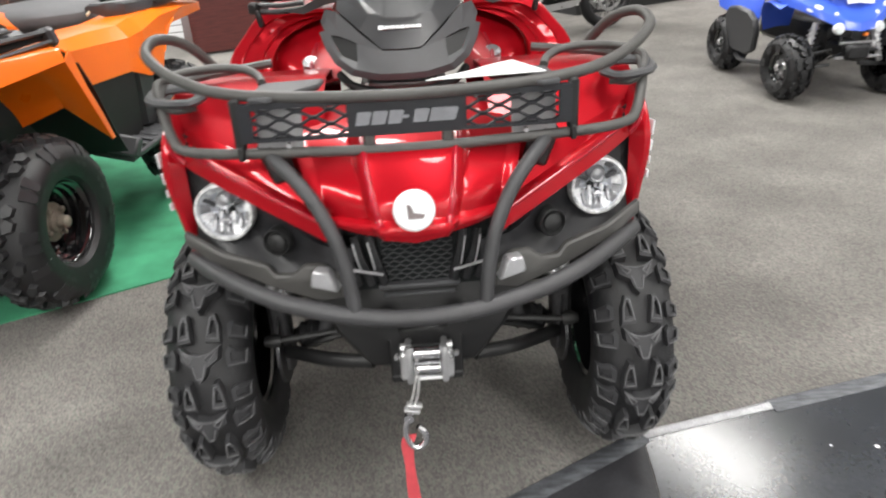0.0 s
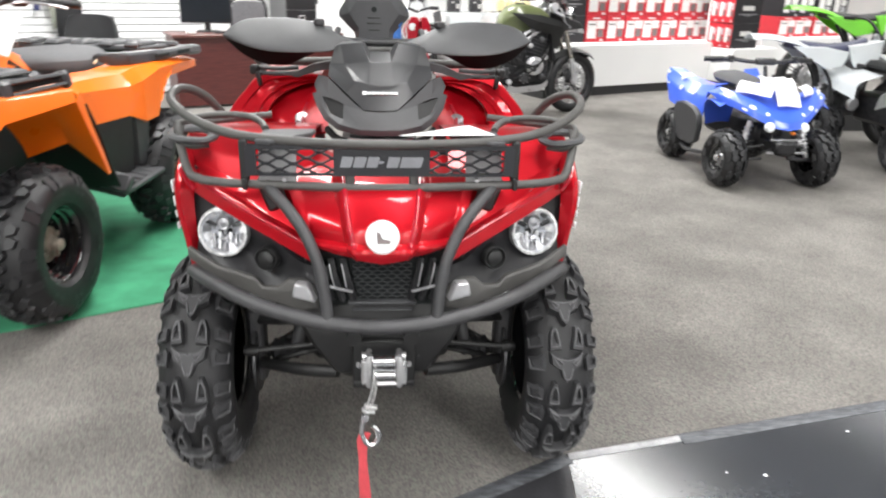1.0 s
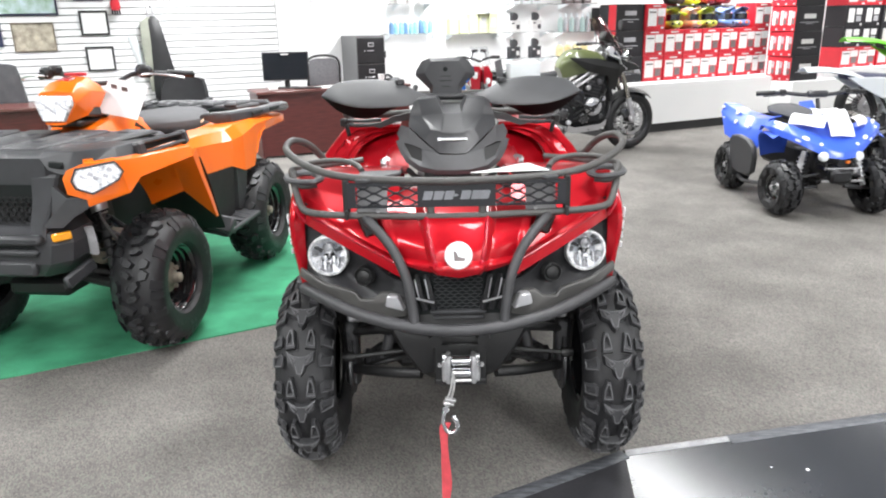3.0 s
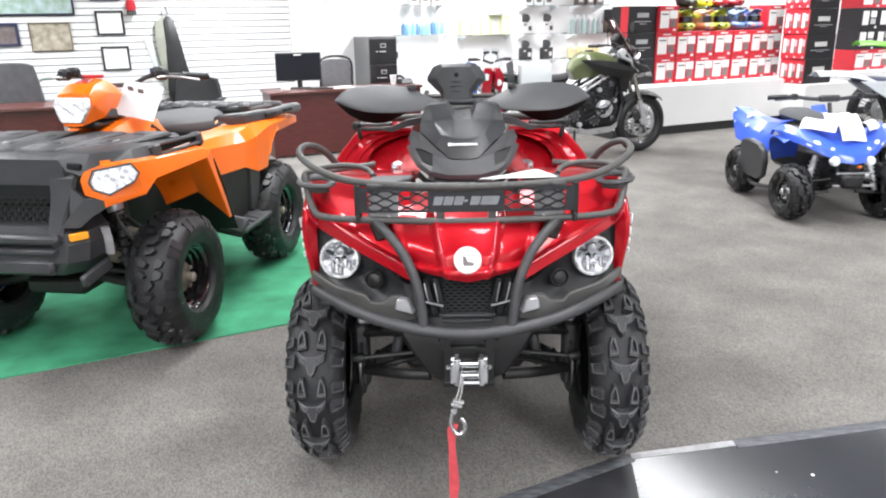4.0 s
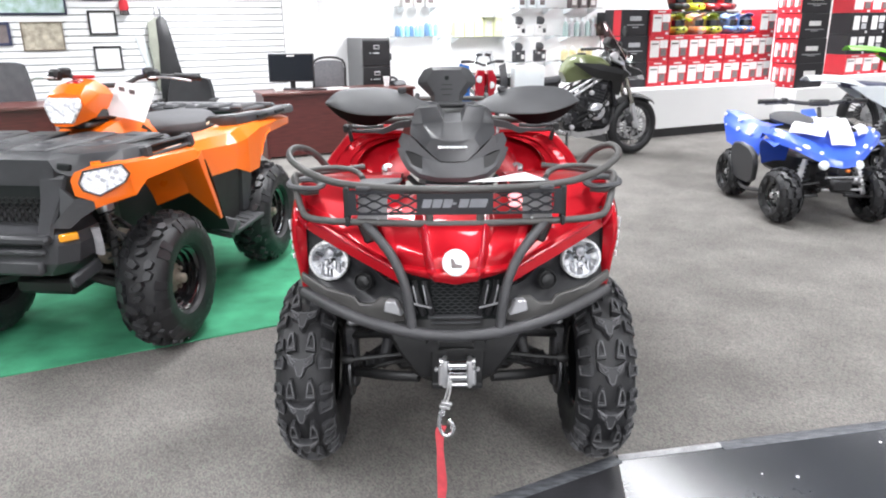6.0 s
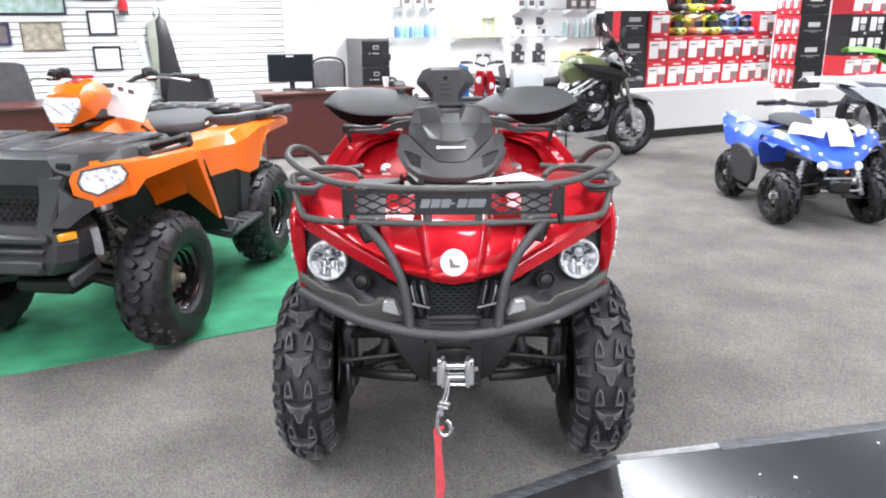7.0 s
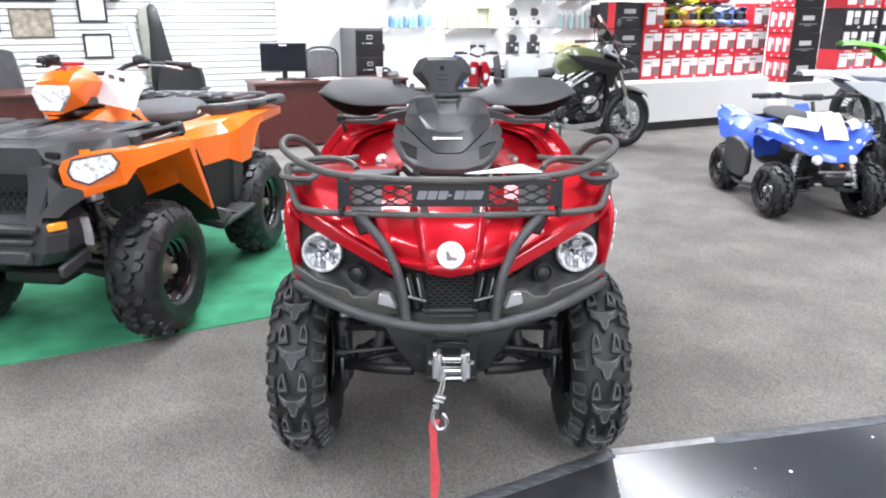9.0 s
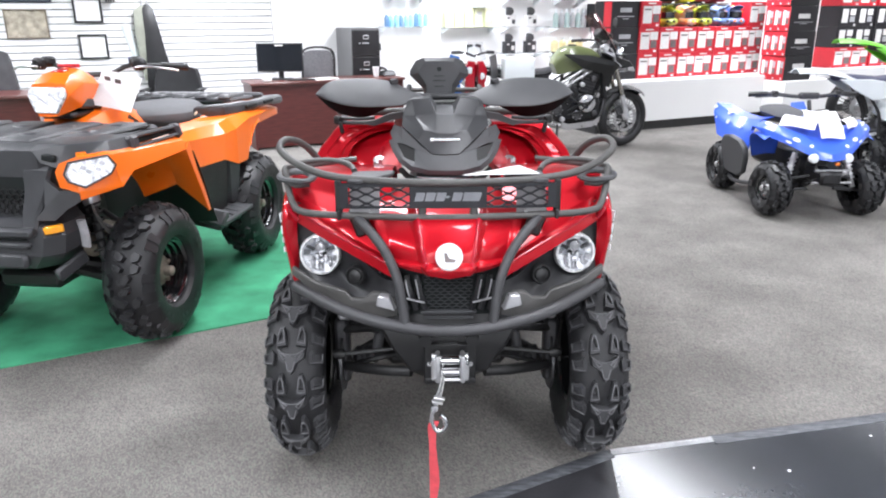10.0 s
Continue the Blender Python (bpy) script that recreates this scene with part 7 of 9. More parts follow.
tube(bm, [(-0.42, 0.42, 0.875), (-0.26, 0.36, 0.885), (-0.10, 0.32, 0.870), (0.10, 0.32, 0.870), (0.26, 0.36, 0.885), (0.42, 0.42, 0.875)], 0.015, 8, 5)
box(bm, (0.16, 0.05, 0.05), (0, 0.31, 0.875), bevel=0.012)
rod(bm, (0, 0.30, 0.84), (0, 0.20, 0.60), 0.015, 8)
bar = part("handlebar", bm, M["tube_dark"], mini)
for sg in (1, -1):
    bm = B()
    rod(bm, (sg * 0.30, 0.375, 0.884), (sg * 0.43, 0.422, 0.875), 0.019, 10)
    box(bm, (0.05, 0.05, 0.05), (sg * 0.25, 0.36, 0.885), bevel=0.01)
    part("grip", bm, M["rubber"], bar)
    bm = B()
    tube(bm, [(sg * 0.24, 0.33, 0.875), (sg * 0.32, 0.32, 0.87), (sg * 0.40, 0.36, 0.86)], 0.006, 6, 3)
    part("brake_lever", bm, M["tube_dark"], bar)
# paper sheets taped across the nose
for k, (cx, cy, cz, w, h, tilt, rz) in enumerate(((0.03, 0.02, 0.690, 0.19, 0.25, 44, 4), (-0.17, 0.06, 0.705, 0.26, 0.12, 36, -48), (0.21, 0.07, 0.690, 0.24, 0.10, 34, 42), (-0.02, 0.13, 0.745, 0.20, 0.10, 30, -4))):
    bm = B()
    m = pose(cx, cy, cz + 0.003 * k, tilt, 0, rz)
    sheet(bm, lambda u, v: m @ Vector(((u - 0.5) * w, (v - 0.5) * h, 0.018 * math.sin(math.pi * v) + 0.008 * math.sin(5 * u + 2 * v))), 10, 8, 0.002)
    part("paper_tag", bm, M["paper"], mini, "white paper tag")


# ---- motorcycles ----
def spoke_wheel(owner, c, R, w, m, spokes=24, disc=True, hoop="rim"):
    """A motorcycle wheel in the x-z plane of m."""
    bm = B()
    mm = m @ Matrix.Translation(c)
    prof = []
    for k in range(13):
        a = math.tau * k / 12
        prof.append((R - 0.055 + 0.055 * math.cos(a), w / 2 * math.sin(a)))
    lathe(bm, prof, axis=(0, 1, 0), seg=40, caps=False, m=mm)
    tyre = part("tyre", bm, M["rubber"], owner)
    bm = B()
    lathe(bm, [(R - 0.10, -w * 0.32), (R - 0.085, -w * 0.36), (R - 0.08, 0), (R - 0.085, w * 0.36), (R - 0.10, w * 0.32), (R - 0.115, 0), (R - 0.10, -w * 0.32)], axis=(0, 1, 0), seg=40, caps=False, m=mm)
    for k in range(spokes):
        a = math.tau * k / spokes
        lean = 0.32 if k % 2 else -0.32
        side = 0.04 if k % 4 < 2 else -0.04
        tube(bm, [mm @ Vector((0.035 * math.cos(a), side, 0.035 * math.sin(a))), mm @ Vector(((R - 0.098) * math.cos(a + lean), 0, (R - 0.098) * math.sin(a + lean)))], 0.0045, 5, 1)
    lathe(bm, [(0.045, -0.055), (0.05, -0.05), (0.03, -0.03), (0.03, 0.03), (0.05, 0.05), (0.045, 0.055)], axis=(0, 1, 0), seg=16, m=mm)
    part(hoop, bm, M["engine"], tyre)
    if disc:
        for s in (-1, 1):
            bm = B()
            lathe(bm, [(0.158, 0.0), (0.158, 0.005), (0.122, 0.005), (0.122, 0.0), (0.158, 0.0)], (0, s * 0.062, 0), (0, 1, 0), 34, caps=False, m=mm)
            part("brake_disc", bm, M["steel"], tyre)
            for k in range(6):
                a = math.tau * k / 6
                bm = B()
                rod(bm, mm @ Vector((0.045 * math.cos(a + 0.4), s * 0.058, 0.045 * math.sin(a + 0.4))), mm @ Vector((0.128 * math.cos(a), s * 0.062, 0.128 * math.sin(a))), 0.007, 6)
                part("disc_arm", bm, M["steel"], tyre)
    return tyre


# adventure motorcycle: front wheel at the origin of its frame, length along -x
moto = thing("motorcycle", "olive green and black adventure motorcycle beside the white display stand", "motorcycle", ROOM @ pose(3.29, -2.81, 0, 0, 0, -14))
I = Matrix()
spoke_wheel(moto, (0, 0, 0.335), 0.335, 0.12, pose(0, 0, 0, 0, 0, 12))
spoke_wheel(moto, (-1.5, 0, 0.33), 0.33, 0.16, I)
for s in (1, -1):
    bm = B()
    rod(bm, (0.02, s * 0.095, 0.33), (-0.06, s * 0.095, 0.60), 0.030, 12)
    box(bm, (0.07, 0.05, 0.09), (0.0, s * 0.095, 0.36), (0, -18, 0), 0.015)
    part("fork_leg", bm, M["silver"], moto, "silver fork leg")
    bm = B()
    rod(bm, (-0.06, s * 0.095, 0.60), (-0.20, s * 0.095, 1.02), 0.025, 12)
    part("fork_tube", bm, M["gold_fork"], moto)
    bm = B()
    box(bm, (0.08, 0.04, 0.11), (-0.085, s * 0.085, 0.43), (0, -25, 0), 0.012)
    for k in range(2):
        lathe(bm, [(0.016, 0), (0.016, 0.006)], (-0.085 + 0.012 * k, s * 0.107, 0.41 + 0.045 * k), (0, s, 0), 10)
    part("brake_caliper", bm, M["engine"], moto)
    # front indicators and spot lamps
    bm = B()
    rod(bm, (-0.18, s * 0.10, 1.05), (-0.15, s * 0.24, 1.05), 0.008, 6)
    lathe(bm, [(0.022, -0.02), (0.026, 0.0), (0.018, 0.02), (0.001, 0.028)], (-0.14, s * 0.245, 1.05), (1, 0, 0), 12)
    part("indicator", bm, M["black"], moto)
bm = B()
sheet(bm, lambda u, v: (0.365 * math.cos(0.9 + 1.5 * u), (v - 0.5) * 0.15, 0.335 + 0.365 * math.sin(0.9 + 1.5 * u) - 0.04 * (2 * v - 1) ** 2), 16, 6, 0.006)
part("front_mudguard", bm, M["black"], moto)

# engine: black crankcase and cylinder block, round covers, pipes and bolts
bm = B()
rows = []
for z, x0, x1, w in ((0.30, -0.82, -0.42, 0.10), (0.36, -0.90, -0.36, 0.14), (0.52, -0.92, -0.36, 0.155), (0.62, -0.86, -0.38, 0.14), (0.66, -0.80, -0.42, 0.12)):
    rows.append([Vector(p) for p in ((x0, -w, z), (x1, -w, z), (x1 + 0.03, -w * 0.6, z), (x1 + 0.03, w * 0.6, z), (x1, w, z), (x0, w, z))])
rings(bm, rows)
engine = part("engine", bm, M["engine_black"], moto, "black cast engine with silver covers", sharp=25)
bm = B()
box(bm, (0.24, 0.30, 0.30), (-0.50, 0, 0.76), (0, 16, 0), 0.03)
box(bm, (0.22, 0.32, 0.07), (-0.475, 0, 0.90), (0, 16, 0), 0.02)
part("cylinder_block", bm, M["engine_black"], engine, sharp=25)
for k in range(6):
    bm = B()
    box(bm, (0.25, 0.315, 0.007), (-0.525 + 0.010 * k, 0, 0.66 + 0.034 * k), (0, 16, 0), 0.002)
    part("cooling_fin", bm, M["engine"], engine)
for s in (1, -1):
    for x, z, r, d, m_ in ((-0.515, 0.53, 0.098, 0.055, "silver"), (-0.725, 0.63, 0.105, 0.050, "engine_black"), (-0.86, 0.46, 0.060, 0.03, "engine"), (-0.62, 0.40, 0.055, 0.03, "engine")):
        bm = B()
        lathe(bm, [(r, 0), (r, d * 0.6), (r * 0.88, d * 0.85), (r * 0.6, d), (r * 0.56, d * 0.86), (r * 0.3, d * 0.86), (r * 0.26, d * 1.05), (0.001, d * 1.08)], (x, s * 0.14, z), (0, s, 0), 26)
        cover_ = part("engine_cover", bm, M[m_], engine)
        for q in range(7):
            a = math.tau * q / 7
            bm = B()
            lathe(bm, [(0.008, 0), (0.008, 0.012), (0.004, 0.015)], (x + r * 0.98 * math.cos(a), s * (0.14 + d * 0.5), z + r * 0.98 * math.sin(a)), (0, s, 0), 6)
            part("cover_bolt", bm, M["steel_grey"], cover_)
    for k, (x, z, r) in enumerate(((-0.40, 0.62, 0.03), (-0.42, 0.42, 0.034), (-0.80, 0.36, 0.03), (-0.45, 0.80, 0.035), (-0.58, 0.74, 0.028))):
        bm = B()
        lathe(bm, [(r, 0), (r * 0.9, 0.04), (r * 0.4, 0.046)], (x, s * 0.14, z), (0, s, 0), 12)
        part("engine_cap", bm, M["engine"] if k % 2 else M["silver"], engine)
    bm = B()
    for k in range(4):
        tube(bm, [(-0.36 - 0.05 * k, s * 0.15, 0.72 - 0.05 * k), (-0.44 - 0.03 * k, s * 0.20, 0.60 - 0.04 * k), (-0.58 - 0.05 * k, s * 0.19, 0.46 + 0.05 * k), (-0.74, s * 0.16, 0.40 + 0.05 * k)], 0.010, 6, 4)
    part("hose", bm, M["black"], moto)
    # trellis frame in pale tubes
    for a, b in (((-0.40, 1.00), (-0.86, 0.74)), ((-0.42, 0.93), (-0.88, 0.66)), ((-0.52, 0.935), (-0.60, 0.80)), ((-0.68, 0.845), (-0.74, 0.72)), ((-0.86, 0.74), (-0.96, 0.44)), ((-0.90, 0.76), (-1.45, 0.84))):
        bm = B()
        rod(bm, (a[0], s * 0.165, a[1]), (b[0], s * 0.165, b[1]), 0.0165, 8)
        part("frame_tube", bm, M["steel_grey"], moto)
    # black side wing with a sharp rear tip, folded along its length, and the lower radiator cowl
    wing = {"tip": (-0.84, -0.205, 1.075), "t1": (-0.52, -0.235, 1.055), "t2": (-0.22, -0.21, 0.985), "n": (-0.13, -0.15, 0.935), "l1": (-0.24, -0.19, 0.86), "l2": (-0.255, -0.165, 0.70), "l3": (-0.33, -0.165, 0.72), "l4": (-0.36, -0.20, 0.86), "m": (-0.52, -0.25, 0.985), "b": (-0.60, -0.215, 0.915), "m2": (-0.25, -0.225, 0.935)}
    bm = facets({n: (x, -s * y, z) for n, (x, y, z) in wing.items()}, ["tip t1 m", "t1 t2 m2 m", "t2 n m2", "n l1 m2", "tip m b", "m m2 l1 l4 b", "l1 l2 l3 l4"], 0.005, 0.012, both=False, front=(0, s, 0.2))
    part("shroud", bm, M["plastic_deep"], moto, "black radiator shroud", sharp=20)
    bm = B()
    box(bm, (0.05, 0.12, 0.30), (-0.315, s * 0.085, 0.72), (0, -14, 0), 0.010)
    part("radiator", bm, M["engine_black"], moto)
    bm = B()
    rod(bm, (-1.5, s * 0.10, 0.33), (-0.92, s * 0.11, 0.45), 0.034, 8)
    part("swing_arm", bm, M["engine"], moto)
    bm = B()
    tube(bm, [(-0.28, s * 0.06, 1.12), (-0.34, s * 0.18, 1.20), (-0.44, s * 0.33, 1.20)], 0.012, 8, 4)
    rod(bm, (-0.42, s * 0.30, 1.20), (-0.50, s * 0.42, 1.19), 0.019, 10)
    rod(bm, (-0.36, s * 0.30, 1.19), (-0.40, s * 0.44, 1.175), 0.006, 6)
    part("handlebar", bm, M["black"], moto)
    bm = B()
    prism(bm, [(-0.20, 1.04), (0.0, 0.98), (0.06, 0.92), (-0.12, 0.90), (-0.24, 0.97)], 0.05, pose(0, s * 0.085, 0, 0, 0, -14 * s), 0.01)
    part("beak_side", bm, M["black"], moto)
    bm = B()
    prism(bm, [(-0.02, 0.925), (0.06, 0.915), (0.085, 0.86), (-0.03, 0.875)], 0.04, pose(0, s * 0.085, 0, 0, 0, -14 * s), 0.01)
    part("beak_tip", bm, M["silver"], moto, "pale grey beak tip")
    bm = B()
    lathe(bm, [(0.050, -0.05), (0.070, -0.01), (0.072, 0.004), (0.064, 0.008), (0.050, -0.004), (0.001, 0.010)], (-0.12, s * 0.085, 1.06), (1, s * 0.12, 0.02), 20)
    part("headlamp", bm, M["lamp_reflector"], moto, "round headlamp")
    bm = B()
    lathe(bm, [(0.074, -0.02), (0.080, 0.0), (0.074, 0.012), (0.070, 0.0)], (-0.12, s * 0.085, 1.06), (1, s * 0.12, 0.02), 20, caps=False)
    part("lamp_bezel", bm, M["chrome"], moto)
    bm = B()
    tube(bm, [(-0.35, s * 0.20, 1.20), (-0.33, s * 0.28, 1.31), (-0.33, s * 0.33, 1.37)], 0.006, 6, 3)
    lathe(bm, [(0.05, 0), (0.055, 0.012), (0.001, 0.02)], (-0.33, s * 0.35, 1.40), (1, 0, 0.1), 14)
    part("mirror", bm, M["black"], moto)
    bm = B()
    box(bm, (0.16, 0.10, 0.04), (-0.28, s * 0.13, 1.07), (0, 25, 10 * s), 0.012)
    box(bm, (0.10, 0.05, 0.09), (-0.33, s * 0.15, 1.135), (0, 35, 0), 0.015)
    tube(bm, [(-0.30, s * 0.14, 1.16), (-0.24, s * 0.17, 1.08), (-0.20, s * 0.16, 0.98), (-0.12, s * 0.13, 0.93)], 0.020, 8, 4, flat=0.6)
    part("cockpit_trim", bm, M["silver"], moto)
for k in range(3):
    bm = B()
    y = -0.09 + 0.09 * k
    tube(bm, [(-0.40, y, 0.78), (-0.30, y, 0.66), (-0.30, y, 0.44), (-0.42, y * 0.8, 0.29), (-0.75, y * 0.5, 0.26)], 0.022, 8, 5)
    part("exhaust_header", bm, M["engine"], moto)
bm = B()
tube(bm, [(-0.80, -0.10, 0.28), (-1.0, -0.16, 0.33), (-1.20, -0.19, 0.46)], 0.035, 10, 4)
rod(bm, (-1.18, -0.19, 0.45), (-1.62, -0.21, 0.68), 0.060, 16)
part("silencer", bm, M["steel"], moto)
bm = B()
rings(bm, [[Vector((x, y, z)) for y, z in ((-0.15, 0.33 + dz), (-0.13, 0.26 + dz), (0.13, 0.26 + dz), (0.15, 0.33 + dz), (0.12, 0.30 + dz), (-0.12, 0.30 + dz))] for x, dz in ((-0.34, 0.05), (-0.42, 0.0), (-0.72, -0.03), (-0.80, 0.0))])
part("bash_plate", bm, M["silver"], moto, "silver bash plate", sharp=25)
bm = B()
rows = []
for x, w, z, d in ((-0.36, 0.07, 1.065, 0.10), (-0.46, 0.13, 1.120, 0.18), (-0.60, 0.165, 1.150, 0.24), (-0.72, 0.170, 1.150, 0.26), (-0.80, 0.150, 1.120, 0.25), (-0.87, 0.115, 1.045, 0.19), (-0.90, 0.09, 0.965, 0.12)):
    rows.append([Vector((x + u, w * k, z - d * e)) for k, e, u in ((0.50, 0.0, 0), (0.74, 0.05, 0), (0.97, 0.30, 0.01), (1.0, 0.38, 0.02), (0.86, 1.0, 0.05), (-0.86, 1.0, 0.05), (-1.0, 0.38, 0.02), (-0.97, 0.30, 0.01), (-0.74, 0.05, 0), (-0.50, 0.0, 0))])
rings(bm, rows)
tank = part("fuel_tank", bm, M["olive"], moto, "olive green fuel tank")
bm = B()
lathe(bm, [(0.05, -0.01), (0.052, 0.006), (0.04, 0.012), (0.001, 0.013)], (-0.66, 0, 1.154), (0, 0, 1), 20)
part("filler_cap", bm, M["black"], tank)
bm = B()
rows = []
for x, w, z, d in ((-0.92, 0.08, 0.93, 0.10), (-1.00, 0.12, 0.915, 0.11), (-1.16, 0.15, 0.905, 0.10), (-1.28, 0.14, 0.955, 0.12), (-1.62, 0.10, 0.965, 0.08), (-1.7, 0.05, 0.96, 0.05)):
    rows.append([Vector((x, w * math.cos(a), z - d / 2 + d / 2 * math.sin(a))) for a in (math.tau * k / 14 for k in range(14))])
rings(bm, rows)
part("seat", bm, M["leather"], moto)
bm = B()
prism(bm, [(-0.94, 0.86), (-1.25, 0.87), (-1.75, 0.93), (-1.70, 0.86), (-1.3, 0.77), (-0.98, 0.70)], 0.22, None, 0.02)
part("tail", bm, M["black"], moto)
# unidentified white thing, no pannier, built as a box on the bike
bm = B()
box(bm, (0.34, 0.16, 0.23), (-1.37, -0.255, 0.935), bevel=0.015, seg=2)
part("white_box", bm, M["white"], moto, "white box beside the motorcycle seat")
# added rods that tie the white box to the tail
bm = B()
rod(bm, (-1.15, -0.10, 0.84), (-1.42, -0.19, 0.86), 0.012, 8)
rod(bm, (-1.6, -0.06, 0.84), (-1.5, -0.19, 0.86), 0.012, 8)
part("box_rail", bm, M["black"], moto)
# red tint puts the screen's red reflections into the glass colour
bm = B()
sheet(bm, lambda u, v: (-0.15 - 0.26 * v - 0.07 * (2 * u - 1) ** 2, (u - 0.5) * (0.40 - 0.14 * v * v), 1.14 + 0.36 * v - 0.03 * (2 * u - 1) ** 2), 12, 8, 0.004)
part("windscreen", bm, glass("red_reflection_screen", (0.75, 0.5, 0.52), 0.05), moto, "smoked clear windscreen")
bm = B()
box(bm, (0.16, 0.26, 0.15), (-0.23, 0, 1.14), (0, 20, 0), 0.035)
box(bm, (0.18, 0.16, 0.10), (-0.30, 0, 1.26), (0, 25, 0), 0.02)
box(bm, (0.18, 0.12, 0.26), (-0.26, 0, 0.99), bevel=0.02)
part("cockpit", bm, M["black"], moto)
bm = B()
for k in range(4):
    tube(bm, [(-0.26, -0.05 + 0.03 * k, 1.10), (-0.18, -0.14 + 0.06 * k, 1.00), (-0.22, -0.12 + 0.05 * k, 0.86), (-0.34, -0.10 + 0.05 * k, 0.80)], 0.007, 6, 5)
part("cable", bm, M["black"], moto)
bm = B()
rod(bm, (-0.85, -0.14, 0.30), (-0.90, -0.30, 0.012), 0.014, 8)
box(bm, (0.05, 0.04, 0.01), (-0.90, -0.30, 0.006), bevel=0.002)
part("side_stand", bm, M["black"], moto)


# dirt bikes: the wheelbase lies along x, the front at +x
def dirt_bike(label, body, seat_m, accent, m):
    ob = thing("dirt_bike", label, "motorcycle", m)
    spoke_wheel(ob, (1.30, 0, 0.34), 0.34, 0.08, I, 24, False)
    spoke_wheel(ob, (0, 0, 0.32), 0.32, 0.10, I, 24, False)
    for s in (1, -1):
        bm = B()
        rod(bm, (1.30, s * 0.09, 0.34), (0.98, s * 0.09, 1.02), 0.024, 8)
        part("fork_leg", bm, M["silver"], ob)
        bm = B()
        rod(bm, (0.0, s * 0.08, 0.32), (0.5, s * 0.09, 0.42), 0.022, 8)
        part("swing_arm", bm, M["silver"], ob)
        bm = B()
        prism(bm, [(0.60, 0.93), (0.98, 0.98), (0.96, 0.80), (0.80, 0.66), (0.68, 0.78)], 0.02, pose(0, s * 0.14, 0, 0, 0, -6 * s), 0.006)
        part("shroud", bm, accent, ob)
        bm = B()
        prism(bm, [(0.34, 0.92), (0.58, 0.88), (0.54, 0.76), (0.38, 0.73), (0.20, 0.82), (0.04, 0.92)], 0.02, pose(0, s * 0.11, 0, 0, 0, 3 * s), 0.006)
        part("number_panel", bm, body, ob)
        bm = B()
        tube(bm, [(0.98, s * 0.06, 1.03), (0.95, s * 0.2, 1.14), (0.88, s * 0.40, 1.15)], 0.012, 8, 4)
        rod(bm, (0.90, s * 0.30, 1.15), (0.87, s * 0.42, 1.15), 0.018, 8)
        part("handlebar", bm, M["black"], ob)
    bm = B()
    sheet(bm, lambda u, v: (0.30 - 0.62 * u, (v - 0.5) * (0.26 - 0.10 * u), 0.90 + 0.10 * u + 0.04 * math.sin(3 * u) - 0.04 * (2 * v - 1) ** 2), 10, 6, 0.008)
    part("rear_mudguard", bm, body, ob)
    bm = B()
    sheet(bm, lambda u, v: (0.98 + 0.62 * u, (v - 0.5) * (0.24 - 0.12 * u), 0.84 - 0.02 * u + 0.06 * math.sin(2.6 * u) - 0.03 * (2 * v - 1) ** 2), 10, 6, 0.008)
    part("front_mudguard", bm, accent, ob)
    bm = B()
    rows = []
    for x, w, z, d in ((0.06, 0.07, 0.96, 0.06), (0.2, 0.09, 0.96, 0.09), (0.45, 0.09, 0.94, 0.1), (0.66, 0.08, 0.96, 0.1), (0.8, 0.05, 1.0, 0.07)):
        rows.append([Vector((x, w * math.cos(a), z - d / 2 + d / 2 * math.sin(a))) for a in (math.tau * k / 12 for k in range(12))])
    rings(bm, rows)
    part("seat", bm, seat_m, ob)
    bm = B()
    box(bm, (0.34, 0.2, 0.30), (0.66, 0, 0.46), bevel=0.04)
    box(bm, (0.18, 0.16, 0.24), (0.78, 0, 0.66), (0, 12, 0), 0.02)
    part("engine", bm, M["engine"], ob)
    # rear shock, sprocket, chain, brake disc and silencer
    bm = B()
    a, b = Vector((0.40, 0, 0.44)), Vector((0.52, 0, 0.80))
    rod(bm, a, b, 0.018, 8)
    tube(bm, [a.lerp(b, 0.15 + 0.7 * k / 40) + Vector((0.036 * math.cos(k * 1.1), 0.036 * math.sin(k * 1.1), 0)) for k in range(41)], 0.007, 5, 1)
    part("rear_shock", bm, M["silver"], ob)
    for s, r in ((-1, 0.105), (1, 0.10)):
        bm = B()
        lathe(bm, [(r, -0.003), (r, 0.003), (r * 0.80, 0.004), (r * 0.78, 0.0), (r * 0.45, 0.0), (r * 0.42, 0.02), (0.02, 0.03)], (0, s * 0.065, 0.32), (0, s, 0), 22)
        part("sprocket" if s < 0 else "brake_disc", bm, M["steel"], ob)
    bm = B()
    tube(bm, [(0.0, -0.07, 0.425), (0.55, -0.08, 0.46), (0.58, -0.08, 0.42), (0.55, -0.08, 0.38), (0.0, -0.07, 0.215)], 0.009, 6, 2)
    part("chain", bm, M["steel_grey"], ob)
    bm = B()
    tube(bm, [(0.50, 0.10, 0.62), (0.60, 0.13, 0.60), (0.86, 0.08, 0.62), (0.92, 0, 0.70)], 0.020, 8, 4)
    part("exhaust_pipe", bm, M["steel_grey"], ob)
    for k, (x, z, r) in enumerate(((0.58, 0.44, 0.075), (0.74, 0.42, 0.06), (0.70, 0.56, 0.03), (0.52, 0.56, 0.025))):
        bm = B()
        lathe(bm, [(r, 0), (r, 0.02), (r * 0.7, 0.032), (r * 0.3, 0.026), (0.001, 0.03)], (x, -0.10, z), (0, -1, 0), 16)
        part("engine_cover", bm, M["silver"] if k % 2 else M["engine_black"], ob)
    for s in (1, -1):
        bm = B()
